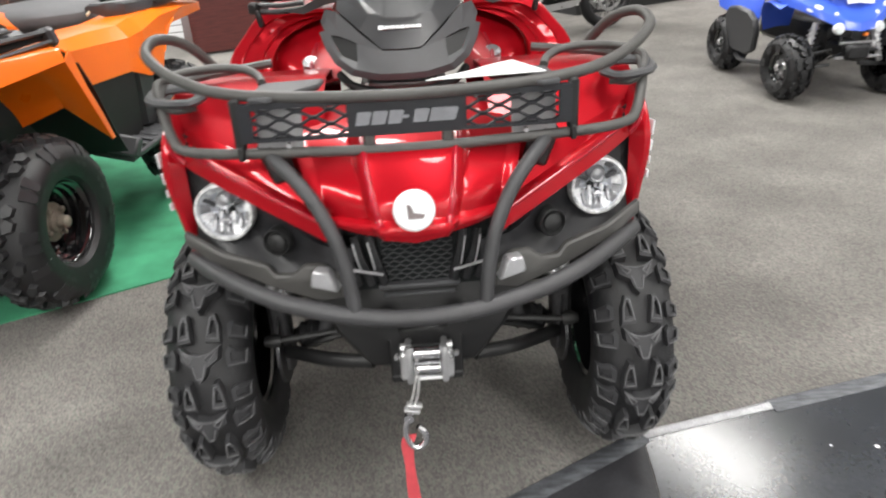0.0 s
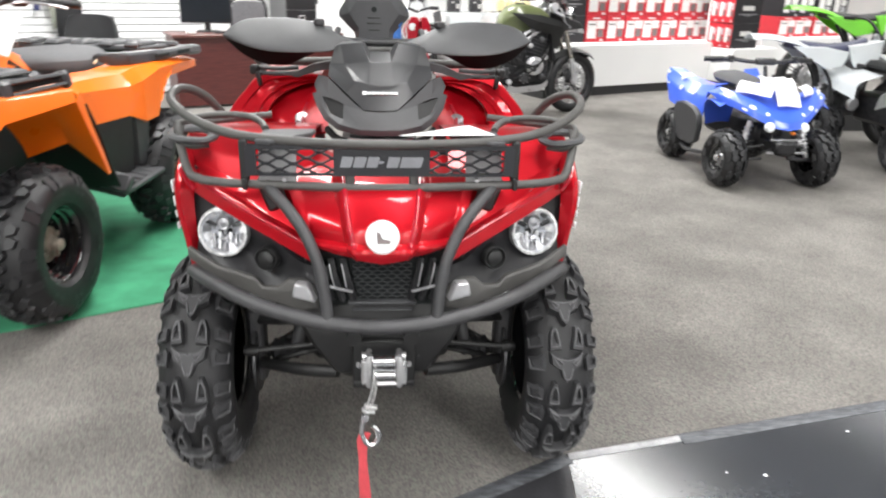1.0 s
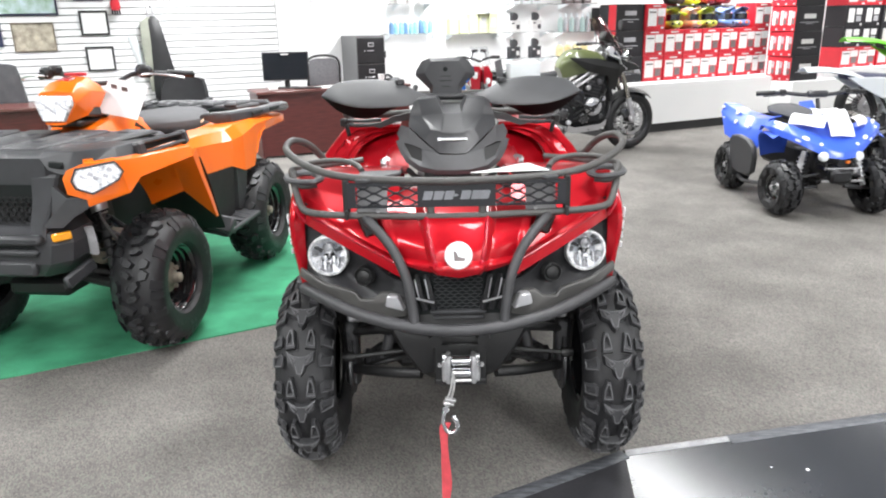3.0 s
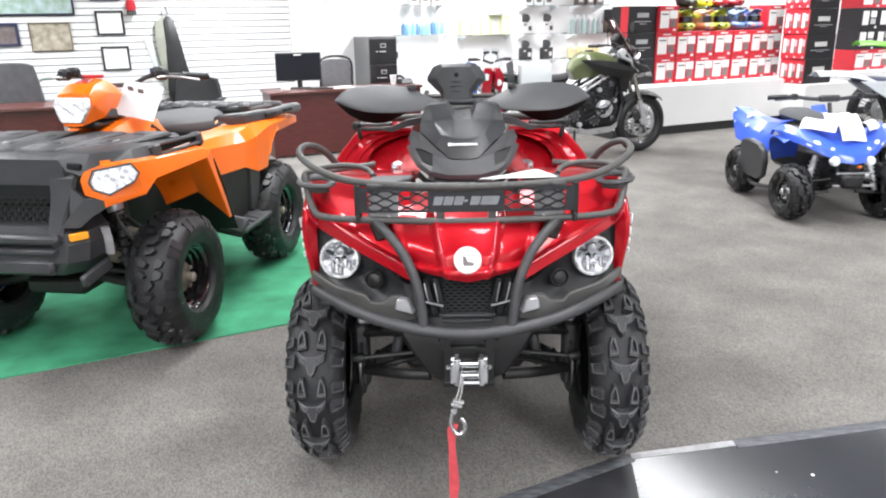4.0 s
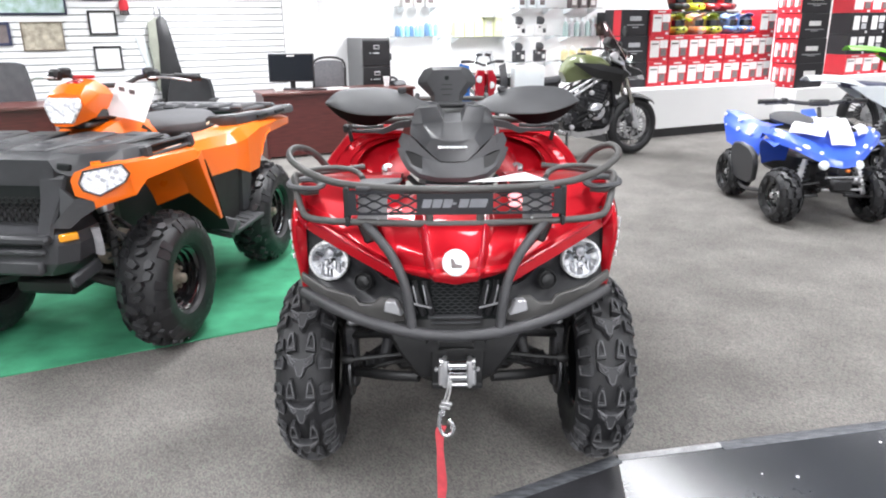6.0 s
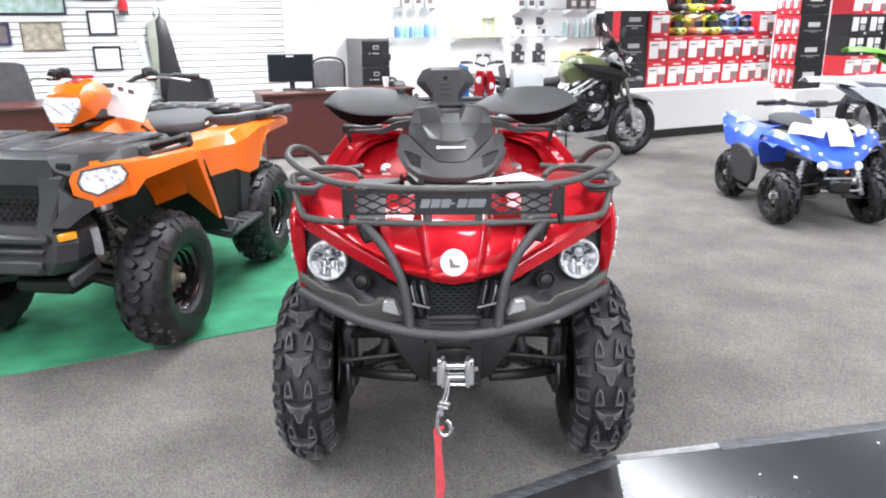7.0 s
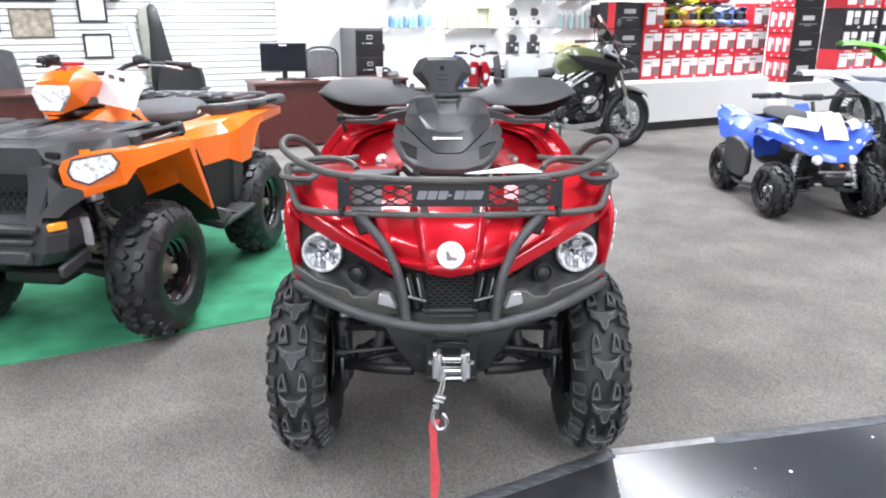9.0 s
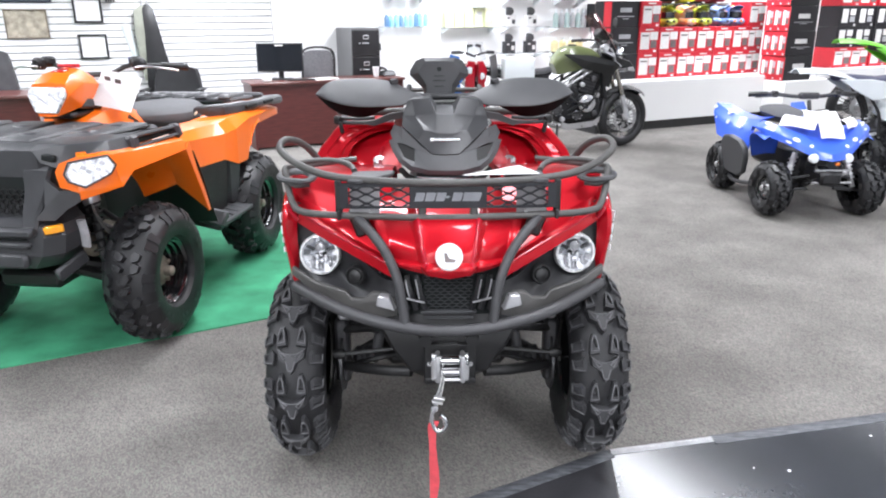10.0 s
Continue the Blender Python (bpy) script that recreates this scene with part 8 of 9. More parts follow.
        tube(bm, [(0.30, s * 0.10, 0.84), (0.46, s * 0.12, 0.62), (0.50, s * 0.12, 0.40)], 0.014, 8, 4)
        part("subframe_tube", bm, M["black"], ob)
    bm = B()
    tube(bm, [(0.98, 0, 0.96), (0.9, 0, 0.6), (0.8, 0, 0.34), (0.4, 0, 0.30), (0.42, 0, 0.6), (0.30, 0, 0.84)], 0.024, 8, 5)
    part("frame", bm, M["black"], ob)
    bm = B()
    prism(bm, [(-0.1, 0.98), (0.1, 0.98), (0.12, 1.1), (0.08, 1.17), (-0.08, 1.17), (-0.12, 1.1)], 0.015, pose(1.08, 0, 0, 0, 0, 90) @ pose(0, 0, 0), 0.005)
    part("number_plate", bm, body, ob)
    bm = B()
    rod(bm, (0.6, -0.1, 0.32), (0.55, -0.34, 0.015), 0.012, 8)
    part("side_stand", bm, M["black"], ob)
    return ob


navy = mat("navy_vinyl", (0.03, 0.035, 0.09), 0.5, 0, 0.12, 10)
dirt_bike("white dirt bike with navy seat standing on grey carpet", M["white"], navy, M["white"], pose(3.58, 4.55, 0, 0, 0, 3))
plat = B()
box(plat, (2.2, 0.5, 0.22), (0, 0, 0.11), bevel=0.01)
solid("bike_platform", plat, M["black"], "low black platform carrying a dirt bike", "platform", pose(5.1, 5.6, 0))
dirt_bike("lime green dirt bike with black seat standing on a platform", M["lime"], M["black"], M["lime"], pose(4.5, 5.6, 0.22, 0, 0, 0))

# red motorcycle near the back wall, its front towards the shop floor
far_bike = thing("motorcycle", "red motorcycle with white lamps and grey screen near the back wall", "motorcycle", pose(0.42, 5.55, 0, 0, 0, 4))
spoke_wheel(far_bike, (0, 0, 0.31), 0.31, 0.11, pose(0, 0, 0, 0, 0, 90), 20, False)
spoke_wheel(far_bike, (1.35, 0, 0.31), 0.31, 0.13, pose(0, 0, 0, 0, 0, 90), 20, False)
for s in (1, -1):
    bm = B()
    rod(bm, (s * 0.085, 0.0, 0.31), (s * 0.085, 0.26, 0.98), 0.024, 10)
    part("fork_leg", bm, M["red_gloss"], far_bike)
    bm = B()
    rings(bm, [[Vector((s * (0.02 + w * u), y - 0.03 * (1 - u), z)) for u, y in ((0, 0.06), (1, 0.10), (1, 0.20), (0, 0.20))] for z, w in ((0.74, 0.05), (0.82, 0.09), (0.93, 0.10), (1.02, 0.06))])
    part("fairing", bm, M["red_gloss"], far_bike, "red nose fairing")
    bm = B()
    lathe(bm, [(0.020, -0.02), (0.034, -0.005), (0.036, 0.004), (0.001, 0.012)], (s * 0.062 - 0.005, 0.055, 0.90 - 0.03 * s), (0, -1, 0.05), 14)
    part("headlamp", bm, M["white"], far_bike, "small white headlamp")
    bm = B()
    tube(bm, [(0, 0.24, 1.06), (s * 0.08, 0.25, 1.09), (s * 0.17, 0.34, 1.10)], 0.012, 8, 4)
    rod(bm, (s * 0.14, 0.31, 1.10), (s * 0.23, 0.37, 1.095), 0.018, 8)
    part("handlebar", bm, M["black"], far_bike)
    bm = B()
    tube(bm, [(s * 0.08, 0.28, 1.10), (s * 0.07, 0.27, 1.14), (s * 0.05, 0.27, 1.16)], 0.006, 6, 3)
    box(bm, (0.07, 0.02, 0.03), (s * 0.045, 0.27, 1.17), (0, 6 * s, 0), 0.01)
    part("mirror", bm, M["plastic_mid"], far_bike)
    bm = B()
    patch(bm, [[(s * x, y, z) for x, y, z in r] for r in ([(0.16, 0.20, 1.06), (0.17, 0.14, 0.92), (0.16, 0.12, 0.76), (0.13, 0.16, 0.60)], [(0.25, 0.34, 1.08), (0.27, 0.32, 0.92), (0.27, 0.30, 0.74), (0.22, 0.34, 0.58)])], 10, 6, 0.006)
    part("leg_shield", bm, M["plastic_mid"] if s > 0 else M["helmet_blue"], far_bike, "grey leg shield" if s > 0 else "blue leg shield")
bm = B()
rows = []
for y, w, z, d in ((0.26, 0.06, 0.98, 0.14), (0.40, 0.12, 1.0, 0.22), (0.60, 0.12, 0.96, 0.22), (0.72, 0.08, 0.88, 0.14)):
    rows.append([Vector((w * math.cos(a), y, z - d / 2 + d / 2 * math.sin(a))) for a in (math.tau * k / 14 for k in range(14))])
rings(bm, rows)
part("fuel_tank", bm, M["red_gloss"], far_bike)
bm = B()
box(bm, (0.20, 0.62, 0.09), (0, 1.02, 0.86), (4, 0, 0), 0.03)
part("seat", bm, M["leather"], far_bike)
bm = B()
box(bm, (0.28, 0.42, 0.36), (0, 0.62, 0.50), bevel=0.04)
box(bm, (0.14, 0.9, 0.10), (0, 0.85, 0.74), bevel=0.03)
rod(bm, (0.10, 0.6, 0.34), (0.20, 0.5, 0.012), 0.012, 8)
part("engine", bm, M["engine_black"], far_bike)
bm = B()
sheet(bm, lambda u, v: ((u - 0.5) * (0.24 - 0.06 * v), 0.13 + 0.10 * v + 0.06 * (2 * u - 1) ** 2, 1.03 + 0.18 * v), 8, 6, 0.004)
part("windscreen", bm, glass("clear_screen", (0.9, 0.92, 0.94), 0.05), far_bike, "clear windscreen")

# green and white youth quad beside the blue one
kid = thing("quad_bike", "small white and lime green youth quad bike on grey carpet", "quad bike", pose(4.63, 3.60, 0, 0, 0, 6))
for sg in (1, -1):
    wheel_parts(kid, (sg * 0.42, 0.0, 0.222), 0.225, 0.20, 0.11, sg, lambda R, W: tread_knobs(R, W, 16), M["steel"])
    wheel_parts(kid, (sg * 0.41, 1.0, 0.222), 0.225, 0.22, 0.11, sg, lambda R, W: tread_knobs(R, W, 16), M["steel"])
    bm = B()
    patch(bm, [[(x * sg, y, z) for x, y, z in r] for r in ([(0.46, -0.12, 0.52), (0.48, 0.1, 0.62), (0.46, 0.3, 0.60), (0.40, 0.42, 0.45)], [(0.30, -0.16, 0.58), (0.30, 0.1, 0.68), (0.30, 0.3, 0.66), (0.28, 0.42, 0.48)], [(0.12, -0.2, 0.60), (0.12, 0.1, 0.72), (0.12, 0.3, 0.70), (0.14, 0.42, 0.5)])], 14, 10, 0.006)
    f = part("front_fender", bm, M["white"], kid)
    bm = B()
    box(bm, (0.10, 0.05, 0.08), (sg * 0.40, -0.13, 0.52), (20, 0, 20 * sg), 0.02)
    part("fender_tip", bm, M["yellow"], f)
    bm = B()
    patch(bm, [[(x * sg, y, z) for x, y, z in r] for r in ([(0.14, 0.7, 0.70), (0.16, 1.0, 0.74), (0.2, 1.25, 0.78)], [(0.38, 0.68, 0.64), (0.44, 1.0, 0.70), (0.46, 1.25, 0.78)], [(0.42, 0.66, 0.5), (0.48, 0.98, 0.6), (0.5, 1.25, 0.74)])], 14, 8, 0.006)
    part("rear_fender", bm, M["white"], kid)
    bm = B()
    rod(bm, (sg * 0.30, 0.38, 0.93), (sg * 0.44, 0.44, 0.92), 0.018, 8)
    part("grip", bm, M["rubber"], kid)
bm = B()
box(bm, (0.24, 1.0, 0.26), (0, 0.5, 0.40), bevel=0.03)
box(bm, (0.8, 0.05, 0.05), (0, 0.0, 0.24), bevel=0.01)
part("chassis", bm, M["engine"], kid)
bm = B()
box(bm, (0.26, 0.62, 0.10), (0, 0.75, 0.76), bevel=0.04)
part("seat", bm, M["black"], kid)
bm = B()
tube(bm, [(-0.42, 0.44, 0.92), (-0.2, 0.34, 0.92), (0, 0.30, 0.88), (0.2, 0.34, 0.92), (0.42, 0.44, 0.92)], 0.012, 8, 4)
rod(bm, (0, 0.3, 0.88), (0, 0.2, 0.55), 0.016, 8)
part("handlebar", bm, M["black"], kid)
bm = B()
box(bm, (0.2, 0.14, 0.14), (0, 0.18, 0.78), (-20, 0, 0), 0.04)
part("headlamp_pod", bm, M["lime"], kid)


# ---- desks, chairs and the office corner ----
def desk(s0, s1, y0, y1, label):
    ob = thing("desk", label, "desk", ROOM)
    bm = B()
    box(bm, (s1 - s0, y1 - y0, 0.032), ((s0 + s1) / 2, (y0 + y1) / 2, 0.744), bevel=0.005)
    part("desk_top", bm, M["desk_top"], ob)
    for s in (s0 + 0.03, s1 - 0.03):
        bm = B()
        box(bm, (0.028, y1 - y0 - 0.06, 0.725), (s, (y0 + y1) / 2, 0.3635), bevel=0.003)
        part("side_panel", bm, M["cherry"], ob)
    bm = B()
    box(bm, (s1 - s0 - 0.09, 0.022, 0.70), ((s0 + s1) / 2, y0 + 0.05, 0.375), bevel=0.002)
    part("front_panel", bm, M["cherry"], ob)
    return ob


desk(-0.66, 1.22, -1.22, -0.68, "dark cherry laminate office desk with flat front panel")
desk(-4.9, -2.74, -1.42, -0.75, "dark cherry laminate office desk near the slat wall")

mon = thing("monitor", "black flat computer monitor standing on the cherry desk", "monitor", ROOM @ pose(-0.22, -0.86, 0.76, 0, 0, -22))
bm = B()
box(bm, (0.54, 0.022, 0.325), (0, 0, 0.255), (-4, 0, 0), 0.006)
scr = part("screen_case", bm, M["black"], mon)
bm = B()
box(bm, (0.515, 0.004, 0.295), (0, -0.013, 0.258), (-4, 0, 0), 0.001)
part("screen", bm, M["screen"], scr)
bm = B()
box(bm, (0.09, 0.002, 0.014), (0, -0.0265, 0.392), (-4, 0, 0))
part("logo_bar", bm, M["label"], scr)
bm = B()
box(bm, (0.06, 0.03, 0.14), (0, 0.03, 0.07), bevel=0.006)
part("stand_neck", bm, M["black"], mon)
bm = B()
box(bm, (0.24, 0.17, 0.014), (0, 0.03, 0.007), bevel=0.004)
part("stand_foot", bm, M["black"], mon)

bm = B()
lathe(bm, [(0.03, 0), (0.042, 0.11), (0.044, 0.115), (0.038, 0.112), (0.028, 0.006)], seg=20)
solid("paper_cup", bm, M["paper"], "white paper cup standing on the desk", "cup", ROOM @ pose(0.94, -0.95, 0.761))
bm = B()
box(bm, (0.30, 0.22, 0.012), (0, 0, 0.006), bevel=0.002)
solid("paper_stack", bm, M["paper"], "stack of white papers on the cherry desk", "paper", ROOM @ pose(0.24, -1.05, 0.761, 0, 0, 12))
bm = B()
box(bm, (0.10, 0.08, 0.05), (0, 0, 0.025), bevel=0.008)
solid("card_holder", bm, M["label"], "small pale card holder on the desk", "card holder", ROOM @ pose(-0.44, -1.08, 0.761))
bm = B()
box(bm, (0.34, 0.06, 0.018), (0, 0, 0.009), bevel=0.004)
solid("keyboard", bm, M["black"], "black keyboard lying on the desk", "keyboard", ROOM @ pose(-0.02, -1.08, 0.761, 0, 0, -18))
phone = thing("telephone", "grey desk telephone with handset on the desk", "telephone", ROOM @ pose(1.10, -0.92, 0.761, 0, 0, 10))
bm = B()
box(bm, (0.18, 0.18, 0.06), (0, 0, 0.03), (0, 0, 0), 0.015, taper=(0.95, 0.6))
part("base", bm, M["plastic_mid"], phone)
bm = B()
tube(bm, [(-0.06, -0.08, 0.075), (-0.065, -0.03, 0.095), (-0.065, 0.04, 0.095), (-0.06, 0.08, 0.075)], 0.016, 8, 4)
part("handset", bm, M["plastic"], phone)


def office_chair(m, label, back_m, w=0.46, top=1.08, mesh=False, arms=True):
    ob = thing("office_chair", label, "chair", m)
    bm = B()
    box(bm, (w, 0.46, 0.09), (0, 0, 0.47), bevel=0.03, seg=2)
    part("seat", bm, back_m, ob)
    bm = B()
    sheet(bm, lambda u, v: ((u - 0.5) * w * (1 - 0.18 * v ** 3), 0.22 + 0.05 * v - 0.05 * (2 * u - 1) ** 2, 0.56 + (top - 0.56) * v - 0.03 * (2 * u - 1) ** 4 * v), 12, 12, 0.012 if mesh else 0.06)
    part("backrest", bm, back_m, ob)
    bm = B()
    tube(bm, [(0, 0.29, 0.75), (0, 0.30, 0.55), (0, 0.15, 0.42), (0, 0, 0.40)], 0.024, 8, 4)
    part("back_post", bm, M["black"], ob)
    if mesh:
        bm = B()
        hw = w / 2
        tube(bm, [(-hw, 0.18, 0.57), (-hw * 0.98, 0.21, 0.8), (-hw * 0.82, 0.23, top), (hw * 0.82, 0.23, top), (hw * 0.98, 0.21, 0.8), (hw, 0.18, 0.57)], 0.014, 8, 5)
        part("back_frame", bm, M["black"], ob)
    bm = B()
    rod(bm, (0, 0, 0.10), (0, 0, 0.43), 0.03, 12)
    part("gas_lift", bm, M["black"], ob)
    for k in range(5):
        a = math.tau * k / 5
        bm = B()
        tube(bm, [(0, 0, 0.11), (0.16 * math.cos(a), 0.16 * math.sin(a), 0.10), (0.28 * math.cos(a), 0.28 * math.sin(a), 0.075)], 0.02, 8, 3)
        leg = part("base_leg", bm, M["black"], ob)
        bm = B()
        lathe(bm, [(0.028, -0.02), (0.03, 0), (0.028, 0.02)], (0.28 * math.cos(a), 0.28 * math.sin(a), 0.03), (-math.sin(a), math.cos(a), 0), 12)
        part("castor", bm, M["rubber"], leg)
    if arms:
        for s in (1, -1):
            bm = B()
            tube(bm, [(s * w * 0.5, 0.12, 0.46), (s * (w * 0.5 + 0.05), 0.1, 0.56), (s * (w * 0.5 + 0.05), 0.08, 0.66)], 0.016, 8, 4)
            box(bm, (0.07, 0.26, 0.03), (s * (w * 0.5 + 0.05), 0.02, 0.675), bevel=0.01)
            part("armrest", bm, M["black"], ob)
    return ob


mesh_cloth = mat("grey_mesh_cloth", (0.16, 0.16, 0.17), 0.8, 0, 0.2, 60, 0.5, 600)
office_chair(ROOM @ pose(0.36, -0.42, 0, 0, 0, 180 - 15), "black office chair with grey mesh backrest behind the desk", mesh_cloth, 0.40, 1.08, True)
office_chair(ROOM @ pose(-3.05, -0.45, 0, 0, 0, 150), "grey fabric office chair behind the cherry desk", M["fabric_grey"], 0.5, 1.16)
office_chair(ROOM @ pose(-1.42, -0.62, 0, 0, 0, -20), "black vinyl guest chair beside the slat wall", M["leather"], 0.52, 0.92)

# filing cabinet: four drawers, grey side
fc = thing("filing_cabinet", "tall black and grey steel filing cabinet with drawers", "cabinet", ROOM @ pose(0.94, -0.32, 0))
bm = B()
box(bm, (0.38, 0.60, 1.33), (0, 0.015, 0.665), bevel=0.004)
part("body", bm, M["cabinet_side"], fc)
for k in range(4):
    bm = B()
    box(bm, (0.365, 0.018, 0.312), (0, -0.294, 0.17 + 0.325 * k), bevel=0.004)
    dr = part("drawer", bm, M["cabinet"], fc, "black steel drawer front")
    bm = B()
    box(bm, (0.075, 0.008, 0.05), (0, -0.306, 0.245 + 0.325 * k), bevel=0.002)
    part("label_frame", bm, M["silver"], dr)
    bm = B()
    box(bm, (0.055, 0.003, 0.03), (0, -0.3115, 0.245 + 0.325 * k))
    part("label_card", bm, M["black"], dr)
    bm = B()
    box(bm, (0.09, 0.02, 0.012), (-0.01, -0.311, 0.172 + 0.325 * k), bevel=0.004)
    part("handle", bm, M["silver"], dr)
    bm = B()
    lathe(bm, [(0.009, 0), (0.009, 0.012), (0.005, 0.014)], (-0.085, -0.303, 0.172 + 0.325 * k), (0, -1, 0), 10)
    part("lock", bm, M["silver"], dr)

# wall pieces
bm = B()
box(bm, (0.022, 0.02, CEILING - 0.02), (0.37, -0.0105, CEILING / 2), bevel=0.003)
solid("trim", bm, M["wall"], "white vertical wall trim", "trim", ROOM, kind="structure")
bm = B()
box(bm, (0.03, 0.02, 0.09), (1.36, -0.0105, 1.07), bevel=0.003)
solid("wall_switch", bm, M["plastic"], "small dark switch on the white wall", "switch", ROOM)


def framed(name, s0, s1, z0, z1, frame_m, print_m, label, width=0.022):
    ob = thing(name, label, "picture", ROOM)
    for (a, b, c, d) in ((s0, s1, z0, z0 + width), (s0, s1, z1 - width, z1), (s0, s0 + width, z0 + width, z1 - width), (s1 - width, s1, z0 + width, z1 - width)):
        bm = B()
        box(bm, (b - a, 0.02, d - c), ((a + b) / 2, -0.0235, (c + d) / 2), bevel=0.003)
        part("frame_rail", bm, frame_m, ob)
    bm = B()
    box(bm, (s1 - s0 - 2 * width, 0.006, z1 - z0 - 2 * width), ((s0 + s1) / 2, -0.019, (z0 + z1) / 2))
    part("print", bm, print_m, ob)
    return ob


framed("framed_certificate", -2.33, -2.03, 1.41, 1.68, M["black"], M["paper"], "white certificate in black frame on slat wall")
framed("framed_certificate", -2.32, -2.02, 1.01, 1.285, M["black"], M["paper"], "white certificate in black frame hung lower on slat wall")
framed("framed_photo", -3.02, -2.60, 1.25, 1.56, mat("brown_frame", (0.2, 0.16, 0.12), 0.5), M["sepia"], "sepia group photograph in thin brown frame", 0.012)
framed("framed_poster", -3.45, -2.53, 1.635, 2.15, mat("navy_frame", (0.02, 0.022, 0.05), 0.4), M["sky_print"], "large landscape poster in dark navy frame")
framed("framed_plaque", -3.36, -3.12, 1.31, 1.56, mat("navy_plaque_frame", (0.03, 0.035, 0.08), 0.4), M["label_grey"], "dark plaque in navy frame on slat wall", 0.03)
framed("framed_certificate", -2.36, -2.04, 1.79, 2.05, mat("blue_grey_frame", (0.12, 0.13, 0.2), 0.4), M["paper"], "white certificate in blue grey frame on slat wall")

# padded gear bag hung from the slats
bag = thing("gear_bag", "tall black and grey padded gear bag hanging on slat wall", "bag", ROOM)
bm = B()
rows = []
for z, x0, x1, d in ((1.61, -1.58, -1.52, 0.03), (1.56, -1.61, -1.49, 0.07), (1.35, -1.61, -1.45, 0.10), (1.1, -1.62, -1.41, 0.12), (0.8, -1.64, -1.35, 0.13), (0.62, -1.64, -1.33, 0.11), (0.56, -1.6, -1.36, 0.06)):
    rows.append([Vector((x0, -0.03, z)), Vector((x0, -0.03 - d * 0.8, z)), Vector(((x0 + x1) / 2, -0.03 - d, z)), Vector((x1, -0.03 - d * 0.8, z)), Vector((x1, -0.03, z))])
rings(bm, rows)
part("bag_front", bm, M["leather"], bag)
bm = B()
rows = []
for z, x0, x1, d in ((1.60, -1.62, -1.58, 0.03), (1.54, -1.70, -1.61, 0.06), (1.3, -1.71, -1.61, 0.08), (1.0, -1.69, -1.615, 0.08), (0.75, -1.67, -1.63, 0.06)):
    rows.append([Vector((x0, -0.03, z)), Vector((x0, -0.03 - d, z)), Vector((x1, -0.03 - d * 1.1, z)), Vector((x1, -0.03, z))])
rings(bm, rows)
part("bag_side", bm, mat("grey_green_padding", (0.3, 0.31, 0.26), 0.7, 0, 0.12, 12), bag)
bm = B()
tube(bm, [(-1.60, -0.035, 1.60), (-1.60, -0.04, 1.68), (-1.57, -0.02, 1.735), (-1.54, -0.04, 1.68), (-1.55, -0.04, 1.60)], 0.008, 6, 5)
part("hanger", bm, M["silver"], bag)
pk = thing("blister_pack", "clear white blister pack hanging on the slat wall", "package", ROOM)
bm = B()
sheet(bm, lambda u, v: (-1.86 + 0.10 * u + 0.10 * (1 - v), -0.02 - 0.02 * math.sin(math.pi * u), 0.98 + 0.40 * v), 8, 8, 0.006)
part("pack", bm, M["white"], pk)
bm = B()
box(bm, (0.05, 0.03, 0.09), (-1.80, -0.05, 0.98), bevel=0.008)
part("insert", bm, mat("navy_card", (0.04, 0.05, 0.14), 0.5), pk)


# ---- glass shelves with goods on the white wall ----
def bottle(m, col, h=0.2, r=0.035, group="bottles on the shelf"):
    ob = thing("bottle", "small plastic bottle on a glass shelf", "bottle", m, group)
    bm = B()
    lathe(bm, [(r * 0.95, 0), (r, 0.01), (r, h * 0.62), (r * 0.5, h * 0.78), (r * 0.42, h * 0.8)], seg=12)
    part("flask", bm, col, ob)
    bm = B()
    lathe(bm, [(r * 0.5, h * 0.8), (r * 0.5, h)], seg=10)
    part("cap", bm, M["white"], ob)
    return ob


def shelf(s0, s1, z, label="clear glass shelf on white wall brackets"):
    ob = thing("glass_shelf", label, "shelf", ROOM)
    bm = B()
    box(bm, (s1 - s0, 0.27, 0.008), ((s0 + s1) / 2, -0.145, z - 0.004), bevel=0.001)
    g = part("pane", bm, M["pane"], ob)
    g.visible_shadow = False
    for s in (s0 + 0.08, s1 - 0.08):
        bm = B()
        prism(bm, [(-0.26, -0.008), (-0.001, -0.008), (-0.001, -0.09)], 0.012, pose(s, 0, z, 0, 0, 90), 0)
        part("bracket", bm, M["white"], ob)
    return ob


def carton(m, size, body, label, front=None, group=""):
    ob = thing("carton", label, "box", m, group)
    bm = B()
    box(bm, size, (0, 0, size[2] / 2), bevel=0.003)
    part("carton_body", bm, body, ob)
    if front:
        bm = B()
        box(bm, (size[0] * 0.6, 0.002, size[2] * 0.5), (0, -size[1] / 2 - 0.0012, size[2] * 0.55))
        part("front_label", bm, front, ob)
    return ob


rnd = random.Random(4)
shelf(1.30, 2.15, 1.335)
for k in range(9):
    s = 1.42 + 0.072 * k
    bottle(ROOM @ pose(s, -0.14 + 0.03 * (k % 2), 1.336), M["teal"] if k % 3 else mat("navy_bottle", (0.14, 0.26, 0.45), 0.3), 0.17 + 0.05 * rnd.random())
shelf(2.22, 3.14, 1.315)
for k in range(5):
    carton(ROOM @ pose(2.33 + 0.155 * k, -0.15, 1.316), (0.14, 0.10, 0.20 + 0.06 * (k > 1)), mat("pale_yellow_card", (0.78, 0.81, 0.52), 0.5, 0, 0.1, 20), "pale yellow carton on a glass shelf", M["label"], "cartons on the glass shelf")
bm = B()
lathe(bm, [(0.13, 0), (0.135, 0.06), (0.12, 0.14), (0.07, 0.19), (0.001, 0.2)], seg=20)
solid("globe", bm, M["white"], "white plastic dome on top of yellow cartons", "dome", ROOM @ pose(2.78, -0.15, 1.58))
shelf(3.18, 3.95, 1.315)
